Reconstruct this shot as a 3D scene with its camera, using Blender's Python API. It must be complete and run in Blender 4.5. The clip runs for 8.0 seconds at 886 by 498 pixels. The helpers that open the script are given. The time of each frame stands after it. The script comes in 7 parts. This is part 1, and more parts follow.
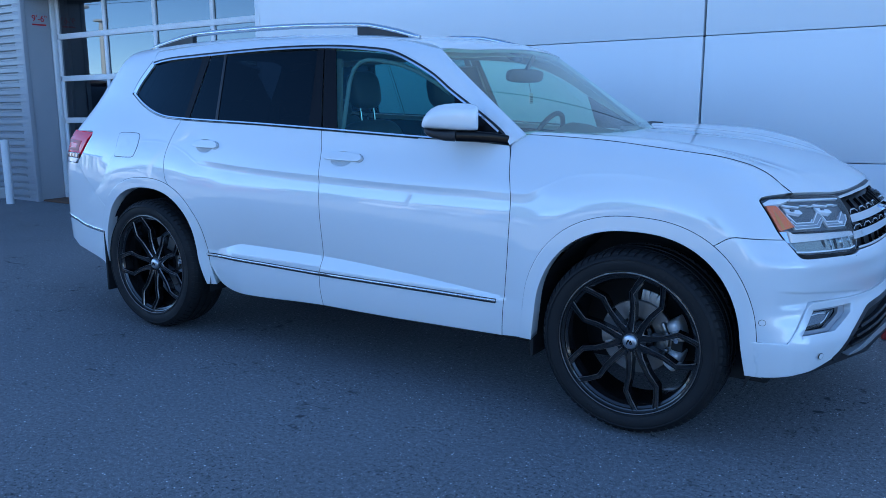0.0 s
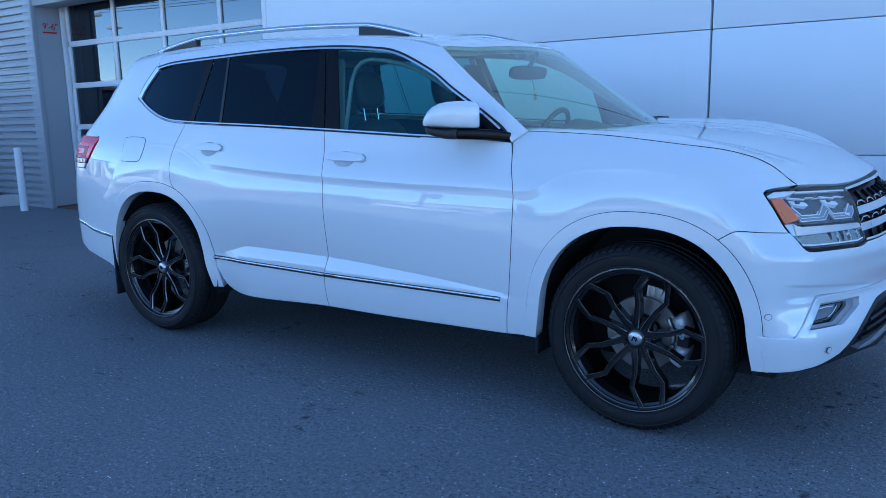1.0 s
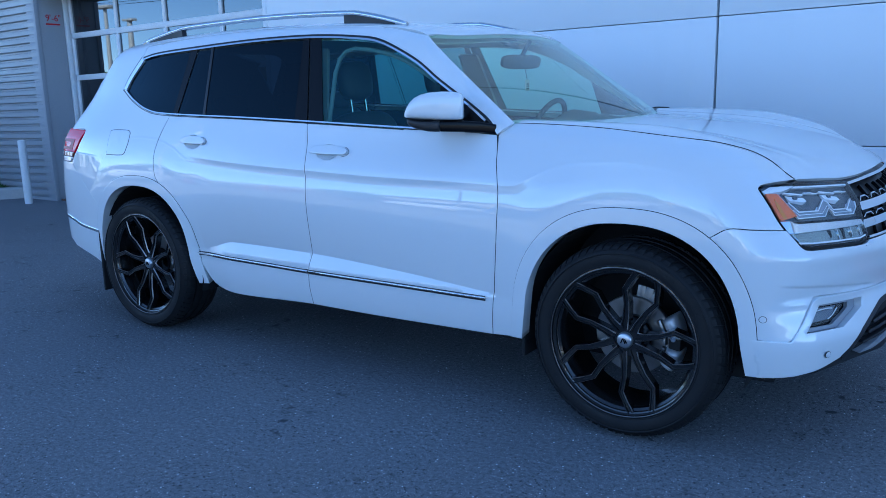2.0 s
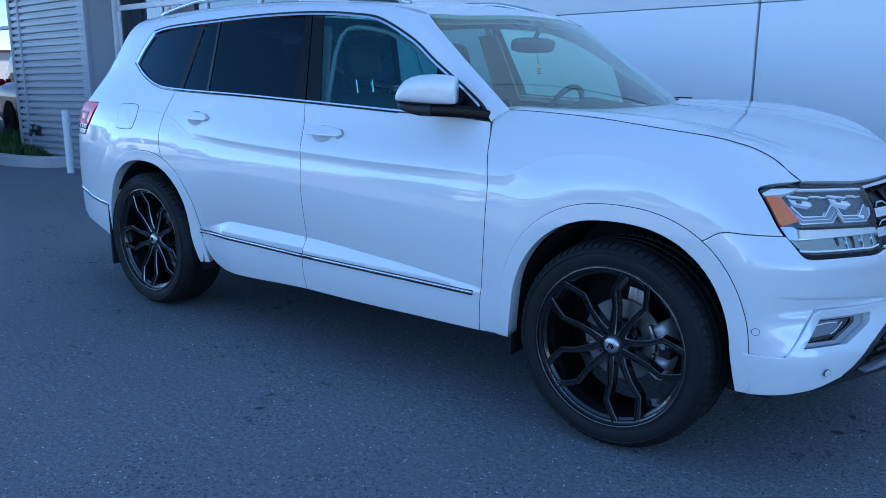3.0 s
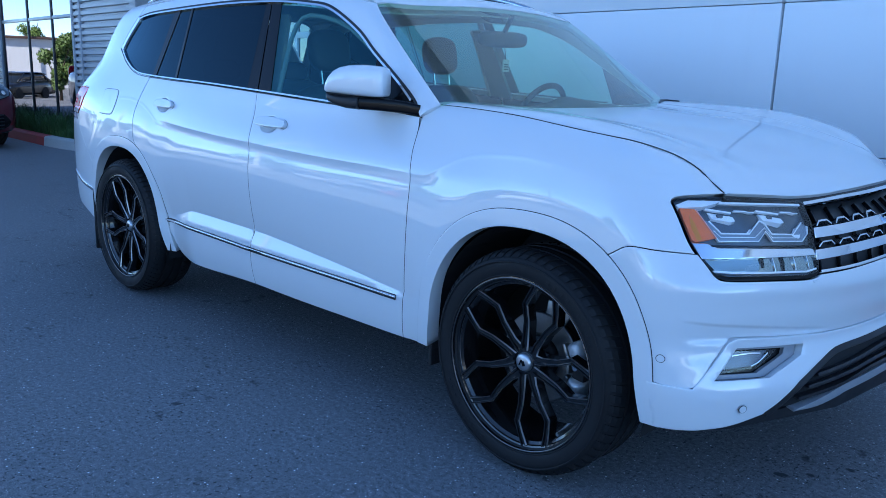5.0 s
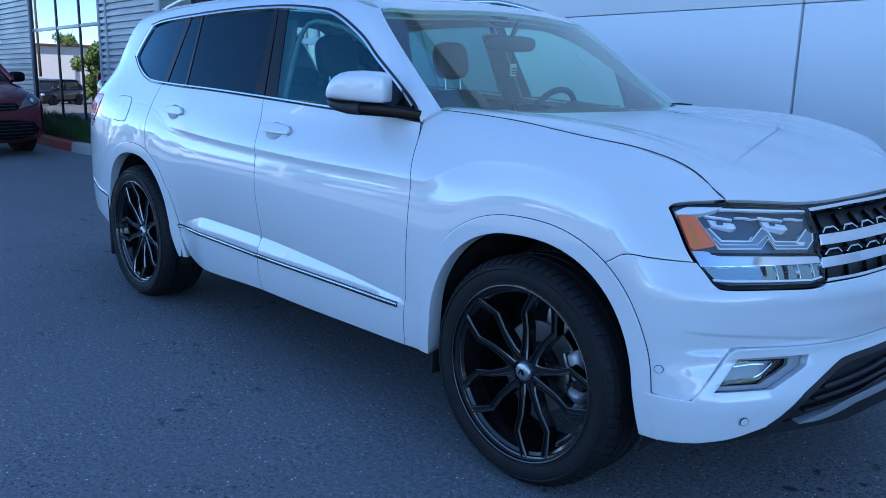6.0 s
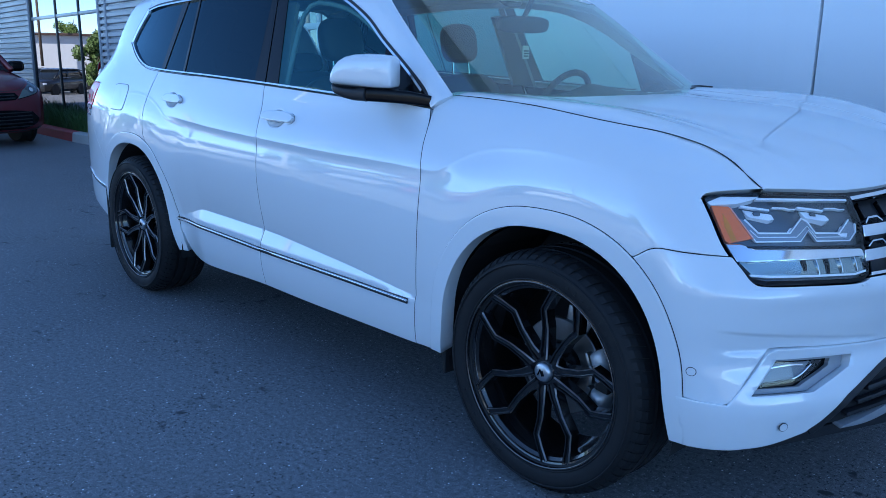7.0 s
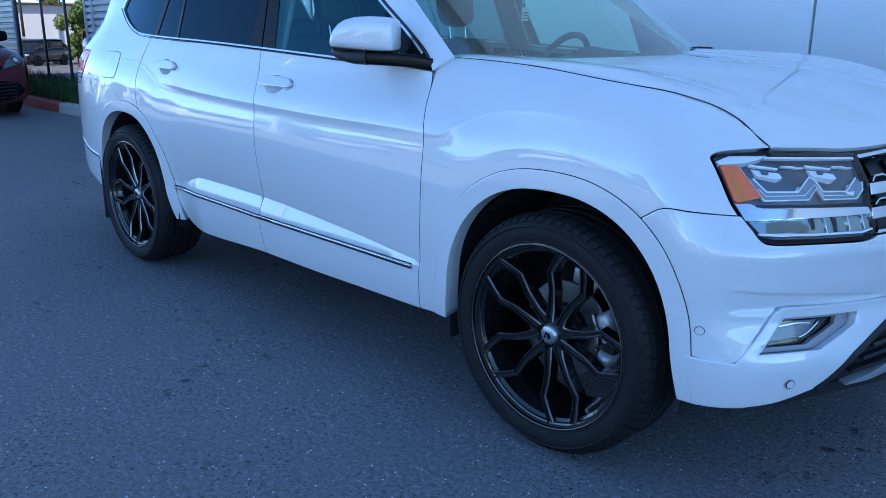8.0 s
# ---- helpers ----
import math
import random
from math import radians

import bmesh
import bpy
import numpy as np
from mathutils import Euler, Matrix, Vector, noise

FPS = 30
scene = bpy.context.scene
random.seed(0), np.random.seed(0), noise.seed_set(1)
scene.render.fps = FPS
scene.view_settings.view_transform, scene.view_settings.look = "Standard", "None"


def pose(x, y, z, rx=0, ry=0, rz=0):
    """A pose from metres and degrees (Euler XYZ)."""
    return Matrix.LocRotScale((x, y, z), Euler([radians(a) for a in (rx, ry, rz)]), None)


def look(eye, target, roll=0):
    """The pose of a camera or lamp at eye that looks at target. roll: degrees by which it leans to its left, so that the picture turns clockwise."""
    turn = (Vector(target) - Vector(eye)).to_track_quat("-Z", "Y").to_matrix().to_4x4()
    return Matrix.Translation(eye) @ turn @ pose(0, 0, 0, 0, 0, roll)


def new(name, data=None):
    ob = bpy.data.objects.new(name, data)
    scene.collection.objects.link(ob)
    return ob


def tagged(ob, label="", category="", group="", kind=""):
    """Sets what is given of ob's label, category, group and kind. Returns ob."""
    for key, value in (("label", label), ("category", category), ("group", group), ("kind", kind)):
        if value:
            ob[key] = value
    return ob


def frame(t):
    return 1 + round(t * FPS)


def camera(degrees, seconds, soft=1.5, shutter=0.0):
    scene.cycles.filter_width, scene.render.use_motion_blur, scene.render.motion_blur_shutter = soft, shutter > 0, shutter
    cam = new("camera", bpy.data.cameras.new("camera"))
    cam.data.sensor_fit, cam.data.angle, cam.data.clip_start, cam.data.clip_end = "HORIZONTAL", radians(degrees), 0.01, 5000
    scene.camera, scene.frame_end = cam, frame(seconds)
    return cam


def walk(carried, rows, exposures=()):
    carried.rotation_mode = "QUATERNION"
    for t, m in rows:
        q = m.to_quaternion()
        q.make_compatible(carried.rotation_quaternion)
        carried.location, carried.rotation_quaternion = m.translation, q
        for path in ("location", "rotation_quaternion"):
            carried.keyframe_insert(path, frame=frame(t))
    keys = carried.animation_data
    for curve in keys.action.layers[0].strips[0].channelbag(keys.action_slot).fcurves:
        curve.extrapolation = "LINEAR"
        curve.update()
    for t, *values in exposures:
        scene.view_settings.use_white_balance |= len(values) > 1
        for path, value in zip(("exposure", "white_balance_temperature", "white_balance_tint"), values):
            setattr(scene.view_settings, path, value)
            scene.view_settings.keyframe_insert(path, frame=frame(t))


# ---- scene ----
cam = camera(57.5, 8.0, soft=0.7)
PATH = [
    (0, (1.059, -4.063, 1.395), (0.01, -2.402, 1.019), -0.1),
    (0.5, (1.068, -4.06, 1.398), (0.007, -2.406, 1.024), -0.5),
    (1, (1.096, -4.022, 1.383), (0.015, -2.381, 1.009), -1.2),
    (1.5, (1.118, -3.953, 1.382), (0.032, -2.317, 1.001), -1.5),
    (1.7, (1.128, -3.898, 1.38), (0.031, -2.27, 0.994), -1.6),
    (2.8, (1.205, -3.602, 1.378), (0.022, -2.047, 0.951), -0.1),
    (3, (1.269, -3.533, 1.379), (0.054, -2.006, 0.943), 0.2),
    (3.5, (1.389, -3.41, 1.359), (0.113, -1.935, 0.917), 0.3),
    (4, (1.511, -3.337, 1.355), (0.204, -1.885, 0.928), 0.1),
    (4.5, (1.553, -3.198, 1.354), (0.226, -1.764, 0.927), 0.7),
    (4.7, (1.568, -3.104, 1.354), (0.227, -1.683, 0.923), 1.3),
    (5.8, (1.662, -2.913, 1.375), (0.262, -1.554, 0.934), 1.6),
    (6, (1.645, -2.902, 1.363), (0.235, -1.551, 0.932), 1.4),
    (6.5, (1.57, -2.827, 1.359), (0.15, -1.49, 0.918), 0.9),
    (7, (1.509, -2.811, 1.353), (0.097, -1.473, 0.888), 0.8),
    (7.5, (1.479, -2.832, 1.349), (0.079, -1.493, 0.853), 0.1),
    (8, (1.472, -2.845, 1.335), (0.092, -1.501, 0.796), 0.3),
]
walk(cam, [(t, look(eye, target, roll)) for t, eye, target, roll in PATH], exposures=[(0.0, 1.65, 5440, 3), (3.0, 1.66, 5470, 3), (5.0, 1.70, 5500, 3), (6.3, 1.60, 5420, 3), (7.2, 1.60, 5440, 3), (8.0, 1.70, 5560, 3)])

# ---- light ----
SUN_ELEV, SUN_AZ = radians(42), radians(28)  # the sun stands behind the building
world = bpy.data.worlds.new("world")
scene.world = world
world.use_nodes = True
wn = world.node_tree
sky = wn.nodes.new("ShaderNodeTexSky")
sky.sky_type, sky.sun_disc = "NISHITA", False
sky.sun_elevation, sky.sun_rotation = SUN_ELEV, SUN_AZ
sky.air_density, sky.dust_density, sky.ozone_density = 0.52, 0.0, 3.0
wn.links.new(sky.outputs[0], wn.nodes["Background"].inputs[0])
wn.nodes["Background"].inputs[1].default_value = 0.157
sun = new("sun", bpy.data.lights.new("sun", "SUN"))
sun.data.energy, sun.data.angle, sun.data.color = 5.0, radians(0.5), (1.0, 0.93, 0.82)
sun.matrix_world = look((math.sin(SUN_AZ) * math.cos(SUN_ELEV), math.cos(SUN_AZ) * math.cos(SUN_ELEV), math.sin(SUN_ELEV)), (0, 0, 0))


# ---- materials ----
def material(name, base, rough=0.5, metal=0.0, coat=0.0, coat_rough=0.03, spec=0.5, trans=0.0, emit=None, ior=1.45):
    m = bpy.data.materials.new(name)
    m.use_nodes = True
    b = m.node_tree.nodes["Principled BSDF"]
    b.inputs["Base Color"].default_value = (*base, 1)
    b.inputs["Roughness"].default_value = rough
    b.inputs["Metallic"].default_value = metal
    b.inputs["Coat Weight"].default_value = coat
    b.inputs["Coat Roughness"].default_value = coat_rough
    b.inputs["Specular IOR Level"].default_value = spec
    b.inputs["Transmission Weight"].default_value = trans
    b.inputs["IOR"].default_value = ior
    if emit:
        b.inputs["Emission Color"].default_value = (*emit[:3], 1)
        b.inputs["Emission Strength"].default_value = emit[3]
    return m


def tex(m, kind, scale, detail=4.0, stretch=None):
    """A texture node on object coordinates, in metres."""
    nt = m.node_tree
    co = nt.nodes.new("ShaderNodeTexCoord")
    t = nt.nodes.new(kind)
    t.inputs["Scale"].default_value = scale
    if kind == "ShaderNodeTexNoise":
        t.inputs["Detail"].default_value = detail
    src = co.outputs["Object"]
    if stretch:
        mp = nt.nodes.new("ShaderNodeMapping")
        mp.inputs["Scale"].default_value = stretch
        nt.links.new(src, mp.inputs[0])
        src = mp.outputs[0]
    nt.links.new(src, t.inputs["Vector"])
    return t


def ramp(m, fac, stops):
    r = m.node_tree.nodes.new("ShaderNodeValToRGB")
    e = r.color_ramp.elements
    while len(e) < len(stops):
        e.new(0.5)
    for q, (at, c) in zip(e, stops):
        q.position, q.color = at, (*c, 1) if len(c) == 3 else c
    m.node_tree.links.new(fac, r.inputs[0])
    return r.outputs[0]


def mix(m, fac, a, b, mode="MIX"):
    n = m.node_tree.nodes.new("ShaderNodeMix")
    n.data_type, n.blend_type = "RGBA", mode
    for k, v in ((0, fac), (6, a), (7, b)):
        if isinstance(v, (int, float)):
            n.inputs[k].default_value = v
        elif isinstance(v, tuple):
            n.inputs[k].default_value = (*v, 1)
        else:
            m.node_tree.links.new(v, n.inputs[k])
    return n.outputs[2]


def wire(m, what, out):
    m.node_tree.links.new(out, m.node_tree.nodes["Principled BSDF"].inputs[what])


def bump(m, height, strength=0.3, dist=0.01):
    n = m.node_tree.nodes.new("ShaderNodeBump")
    n.inputs["Strength"].default_value, n.inputs["Distance"].default_value = strength, dist
    m.node_tree.links.new(height, n.inputs["Height"])
    m.node_tree.links.new(n.outputs[0], m.node_tree.nodes["Principled BSDF"].inputs["Normal"])


def worn(m, base, amount=0.12, scale=3.0, fine=60.0, rough=None):
    """Soft mottling at two scales, and uneven gloss."""
    big, small = tex(m, "ShaderNodeTexNoise", scale, 5), tex(m, "ShaderNodeTexNoise", fine, 3)
    c = mix(m, big.outputs[0], tuple(v * (1 - amount) for v in base), tuple(min(1, v * (1 + amount)) for v in base))
    c = mix(m, 0.25, c, ramp(m, small.outputs[0], [(0.3, tuple(v * 0.8 for v in base)), (0.7, tuple(min(1, v * 1.15) for v in base))]))
    wire(m, "Base Color", c)
    if rough:
        wire(m, "Roughness", ramp(m, big.outputs[0], [(0.3, (rough[0],) * 3), (0.7, (rough[1],) * 3)]))
    return m


PAINT = material("white_paint", (0.75, 0.765, 0.77), 0.35, coat=1.0, coat_rough=0.02)
wire(PAINT, "Coat Roughness", ramp(PAINT, tex(PAINT, "ShaderNodeTexNoise", 2.5, 6).outputs[0], [(0.35, (0.0,) * 3), (0.75, (0.008,) * 3)]))
PAINT.node_tree.nodes["Principled BSDF"].inputs["Coat IOR"].default_value = 1.75
BLACK = worn(material("black_plastic", (0.016, 0.016, 0.018), 0.45), (0.016, 0.016, 0.018), 0.2, 8, 120, (0.35, 0.55))
LINER = worn(material("wheel_liner", (0.012, 0.012, 0.013), 0.8), (0.012, 0.012, 0.013), 0.25, 6, 80)
GLOSS = material("gloss_black", (0.005, 0.005, 0.006), 0.14, spec=0.2)
CHROME = material("chrome", (0.75, 0.76, 0.78), 0.07, 1.0)
SATIN = material("satin_metal", (0.62, 0.64, 0.67), 0.22, 1.0)
SILVER = material("bright_silver_trim", (0.86, 0.87, 0.89), 0.30, 0.85)
TYRE = worn(material("tyre_rubber", (0.013, 0.013, 0.014), 0.65, spec=0.3), (0.013, 0.013, 0.014), 0.2, 9, 150, (0.5, 0.75))
RIM = material("black_alloy", (0.007, 0.0065, 0.007), 0.25, 0.0, spec=0.35, coat=0.9, coat_rough=0.04)
RIM_EDGE = material("dark_milled_alloy", (0.62, 0.58, 0.56), 0.42, 1.0)
RIM_LIP = material("dark_rim_lip", (0.16, 0.15, 0.15), 0.3, 1.0)
CAPMETAL = material("cap_metal", (0.52, 0.53, 0.55), 0.3, 0.9)
DISC = worn(material("brake_disc", (0.30, 0.295, 0.29), 0.35, 1.0), (0.30, 0.295, 0.29), 0.2, 12, 90, (0.3, 0.5))
CALIPER = worn(material("cast_caliper", (0.54, 0.545, 0.55), 0.40, 0.35), (0.54, 0.545, 0.55), 0.15, 20, 120)


def glass(name, tint, ior=1.52, haze=0.0, sheen=(1, 1, 1), even=False):
    """A thin pane: tinted see-through, with a mirror sheen by Fresnel."""
    m = bpy.data.materials.new(name)
    m.use_nodes = True
    nt = m.node_tree
    nt.nodes.remove(nt.nodes["Principled BSDF"])
    out = nt.nodes["Material Output"]
    if even:  # the same sheen from within and without
        lw = nt.nodes.new("ShaderNodeLayerWeight")
        lw.inputs[0].default_value = 0.5
        power = nt.nodes.new("ShaderNodeMath")
        power.operation = "POWER"
        power.inputs[1].default_value = 4.0
        nt.links.new(lw.outputs["Facing"], power.inputs[0])
        f0 = ((ior - 1) / (ior + 1)) ** 2
        fr = nt.nodes.new("ShaderNodeMath")
        fr.operation = "MULTIPLY_ADD"
        fr.inputs[1].default_value, fr.inputs[2].default_value = 1 - f0, f0
        nt.links.new(power.outputs[0], fr.inputs[0])
    else:
        fr = nt.nodes.new("ShaderNodeFresnel")
        fr.inputs[0].default_value = ior
    tr = nt.nodes.new("ShaderNodeBsdfTransparent")
    tr.inputs[0].default_value = (*tint, 1)
    gl = nt.nodes.new("ShaderNodeBsdfGlossy")
    gl.inputs["Roughness"].default_value = 0.005
    gl.inputs["Color"].default_value = (*sheen, 1)
    mx = nt.nodes.new("ShaderNodeMixShader")
    nt.links.new(fr.outputs[0], mx.inputs[0])
    nt.links.new(tr.outputs[0], mx.inputs[1])
    nt.links.new(gl.outputs[0], mx.inputs[2])
    last = mx
    if haze:  # a film of dust
        du = nt.nodes.new("ShaderNodeBsdfDiffuse")
        du.inputs[0].default_value = (0.7, 0.7, 0.68, 1)
        last = nt.nodes.new("ShaderNodeMixShader")
        last.inputs[0].default_value = haze
        nt.links.new(mx.outputs[0], last.inputs[1])
        nt.links.new(du.outputs[0], last.inputs[2])
    nt.links.new(last.outputs[0], out.inputs[0])
    return m


GLASS_TINT = glass("privacy_glass", (0.008, 0.013, 0.019), 1.30, 0.003, (0.55, 0.82, 1.0))
GLASS_SIDE = glass("side_glass", (0.55, 0.77, 0.69), 1.50, sheen=(0.42, 0.86, 1.0), even=True)
GLASS_FAR = glass("far_glass", (0.14, 0.30, 0.32), 1.25, even=True)
GLASS_WS = glass("windscreen_glass", (0.76, 0.97, 0.76), 1.92, 0.055, (0.92, 1.0, 0.98), even=True)
LENS = glass("clear_lens", (0.98, 0.985, 0.99), 1.45, even=True)
TRIM = worn(material("interior_dark", (0.03, 0.031, 0.034), 0.6), (0.03, 0.031, 0.034), 0.15, 10, 150)
HEADLINER = worn(material("headliner_cloth", (0.58, 0.56, 0.53), 0.9), (0.58, 0.56, 0.53), 0.08, 6, 200)
SEAT = worn(material("seat_leather", (0.035, 0.035, 0.038), 0.5), (0.035, 0.035, 0.038), 0.2, 8, 120, (0.4, 0.6))

ASPHALT = material("asphalt", (0.08, 0.08, 0.082), 0.85, spec=0.5)
a1, a2 = tex(ASPHALT, "ShaderNodeTexNoise", 0.45, 6), tex(ASPHALT, "ShaderNodeTexNoise", 230, 5)
a3, a4 = tex(ASPHALT, "ShaderNodeTexVoronoi", 72), tex(ASPHALT, "ShaderNodeTexNoise", 13, 5)
a5, a6 = tex(ASPHALT, "ShaderNodeTexVoronoi", 190), tex(ASPHALT, "ShaderNodeTexNoise", 2.0, 5)
a7, a8 = tex(ASPHALT, "ShaderNodeTexNoise", 75, 5), tex(ASPHALT, "ShaderNodeTexNoise", 55, 6)
ac = ramp(ASPHALT, a1.outputs[0], [(0.30, (0.156, 0.156, 0.161)), (0.70, (0.242, 0.242, 0.245))])
ac = mix(ASPHALT, 0.50, ac, ramp(ASPHALT, a2.outputs[0], [(0.40, (0.035, 0.035, 0.037)), (0.50, (0.150, 0.150, 0.152)), (0.62, (0.30, 0.30, 0.302))]))
ac = mix(ASPHALT, 0.60, ac, ramp(ASPHALT, a8.outputs[0], [(0.36, (0.60, 0.60, 0.60)), (0.50, (0.95, 0.95, 0.95)), (0.64, (1.35, 1.35, 1.35))]), "MULTIPLY")
# dark open pores between the stones, thicker where the surface is worn
pores = mix(ASPHALT, 1.0, ramp(ASPHALT, a7.outputs[0], [(0.585, (0, 0, 0)), (0.64, (1, 1, 1))]), ramp(ASPHALT, a6.outputs[0], [(0.36, (0.3, 0.3, 0.3)), (0.62, (1, 1, 1))]), "MULTIPLY")
ac = mix(ASPHALT, pores, ac, (0.020, 0.020, 0.022))
# pale chips, large and small
stone = ramp(ASPHALT, a3.outputs["Distance"], [(0.16, (1, 1, 1)), (0.28, (0, 0, 0))])
pick = ramp(ASPHALT, a3.outputs["Color"], [(0.80, (0, 0, 0)), (0.87, (1, 1, 1))])
ac = mix(ASPHALT, mix(ASPHALT, 1.0, stone, pick, "MULTIPLY"), ac, (0.95, 0.945, 0.94))
chip = ramp(ASPHALT, a5.outputs["Distance"], [(0.16, (1, 1, 1)), (0.40, (0, 0, 0))])
chosen = ramp(ASPHALT, a5.outputs["Color"], [(0.80, (0, 0, 0)), (0.86, (0.9, 0.9, 0.9))])
ac = mix(ASPHALT, mix(ASPHALT, 1.0, chip, chosen, "MULTIPLY"), ac, (0.80, 0.80, 0.80))
# oil spots and pits
holes = mix(ASPHALT, 1.0, ramp(ASPHALT, a4.outputs[0], [(0.60, (0, 0, 0)), (0.66, (0.9, 0.9, 0.9))]), ramp(ASPHALT, a6.outputs[0], [(0.54, (0, 0, 0)), (0.64, (1, 1, 1))]), "MULTIPLY")
ac = mix(ASPHALT, holes, ac, (0.022, 0.022, 0.024))
wire(ASPHALT, "Base Color", ac)
wire(ASPHALT, "Roughness", ramp(ASPHALT, a1.outputs[0], [(0.3, (0.65,) * 3), (0.7, (0.85,) * 3)]))
bump(ASPHALT, mix(ASPHALT, 0.5, a2.outputs[0], a7.outputs[0]), 0.45, 0.006)

WALL = material("white_wall_panel", (0.80, 0.81, 0.82), 0.42)
w1, w2 = tex(WALL, "ShaderNodeTexNoise", 0.7, 5), tex(WALL, "ShaderNodeTexNoise", 1.6, 4, (3.0, 1.0, 0.25))
wc = mix(WALL, w1.outputs[0], (0.785, 0.795, 0.805), (0.815, 0.82, 0.83))
wire(WALL, "Base Color", mix(WALL, ramp(WALL, w2.outputs[0], [(0.60, (0, 0, 0)), (0.80, (0.10, 0.10, 0.10))]), wc, (0.66, 0.65, 0.62)))
wire(WALL, "Roughness", ramp(WALL, w1.outputs[0], [(0.3, (0.38,) * 3), (0.7, (0.48,) * 3)]))
CORR = worn(material("grey_sheet_metal", (0.36, 0.37, 0.385), 0.4, 0.1), (0.36, 0.37, 0.385), 0.06, 1.5, 60, (0.35, 0.5))
JAMB = worn(material("grey_flashing", (0.38, 0.39, 0.41), 0.65, 0.1), (0.38, 0.39, 0.41), 0.05, 2, 60)
DOORWHITE = worn(material("white_aluminium", (0.76, 0.76, 0.76), 0.4), (0.76, 0.76, 0.76), 0.05, 3, 60)
FRAMEGREY = material("window_frame_alu", (0.22, 0.23, 0.24), 0.35, 0.7)
GLASS_SHOP = glass("shop_glass", (0.08, 0.09, 0.10), 4.2, sheen=(1.0, 0.94, 1.0))
GLASS_DOOR = glass("door_glass", (0.30, 0.33, 0.36), 2.0, sheen=(0.86, 0.93, 1.0))
JOINT = material("joint_dark", (0.02, 0.02, 0.022), 0.8)
CONCRETE = worn(material("concrete", (0.42, 0.41, 0.39), 0.85), (0.42, 0.41, 0.39), 0.15, 2.5, 60)
REDKERB = worn(material("red_kerb_paint", (0.33, 0.035, 0.035), 0.7), (0.33, 0.035, 0.035), 0.25, 5, 70)
WHITEPAINT = worn(material("white_bollard_paint", (0.75, 0.75, 0.74), 0.5), (0.75, 0.75, 0.74), 0.06, 6, 80)


# ---- mesh helpers ----
def solid(name, verts, faces, mat, parent=None, smooth=False, normals=None, label="", mats=None, face_mats=None):
    me = bpy.data.meshes.new(name)
    me.from_pydata([tuple(v) for v in verts], [], faces)
    for q in mats or [mat]:
        me.materials.append(q)
    if face_mats is not None:
        me.polygons.foreach_set("material_index", face_mats)
    if smooth or normals is not None:
        me.polygons.foreach_set("use_smooth", [True] * len(me.polygons))
    me.update()
    if normals is not None:
        me.normals_split_custom_set_from_vertices([tuple(n) for n in normals])
    ob = new(name, me)
    if parent is not None:
        ob.parent = parent
    if label:
        tagged(ob, label)
    return ob


def part(name, bm, mat, parent=None, label="", smooth=False, angle=None):
    me = bpy.data.meshes.new(name)
    bm.normal_update()
    bm.to_mesh(me)
    bm.free()
    me.materials.append(mat)
    if smooth:
        me.polygons.foreach_set("use_smooth", [True] * len(me.polygons))
        if angle:
            me.set_sharp_from_angle(angle=radians(angle))
    ob = new(name, me)
    if parent is not None:
        ob.parent = parent
    if label:
        tagged(ob, label)
    return ob


def block(bm, lo, hi, bevel=0.0, turn=None, segs=2):
    """A box between two corners, bevelled, in bm."""
    c = [(a + b) / 2 for a, b in zip(lo, hi)]
    s = [abs(b - a) for a, b in zip(lo, hi)]
    m = (turn if turn is not None else Matrix.Identity(4)) @ Matrix.Translation(c) @ Matrix.Diagonal((*s, 1))
    got = bmesh.ops.create_cube(bm, size=1, matrix=m)["verts"]
    if bevel:
        edges = {e for v in got for e in v.link_edges}
        bmesh.ops.bevel(bm, geom=list(edges), offset=bevel, segments=segs, affect="EDGES", profile=0.5)
    return bm


def box(name, lo, hi, mat, parent=None, bevel=0.0, label="", turn=None):
    return part(name, block(bmesh.new(), lo, hi, bevel, turn), mat, parent, label, smooth=bevel > 0, angle=40)


def rod(bm, a, b, r, r2=None, segs=14):
    a, b = Vector(a), Vector(b)
    d = b - a
    m = Matrix.Translation((a + b) / 2) @ d.to_track_quat("Z", "Y").to_matrix().to_4x4()
    bmesh.ops.create_cone(bm, cap_ends=True, segments=segs, radius1=r, radius2=r if r2 is None else r2, depth=d.length, matrix=m)
    return bm


def lathe(profile, segs=64, close=False):
    """Revolve (radius, along) points round the y axis: verts and faces."""
    n = len(profile)
    verts = [(r * math.cos(2 * math.pi * i / segs), y, r * math.sin(2 * math.pi * i / segs)) for i in range(segs) for r, y in profile]
    faces = []
    for i in range(segs):
        j = (i + 1) % segs
        for k in range(n if close else n - 1):
            q = (k + 1) % n
            faces.append((i * n + k, i * n + q, j * n + q, j * n + k))
    return verts, faces


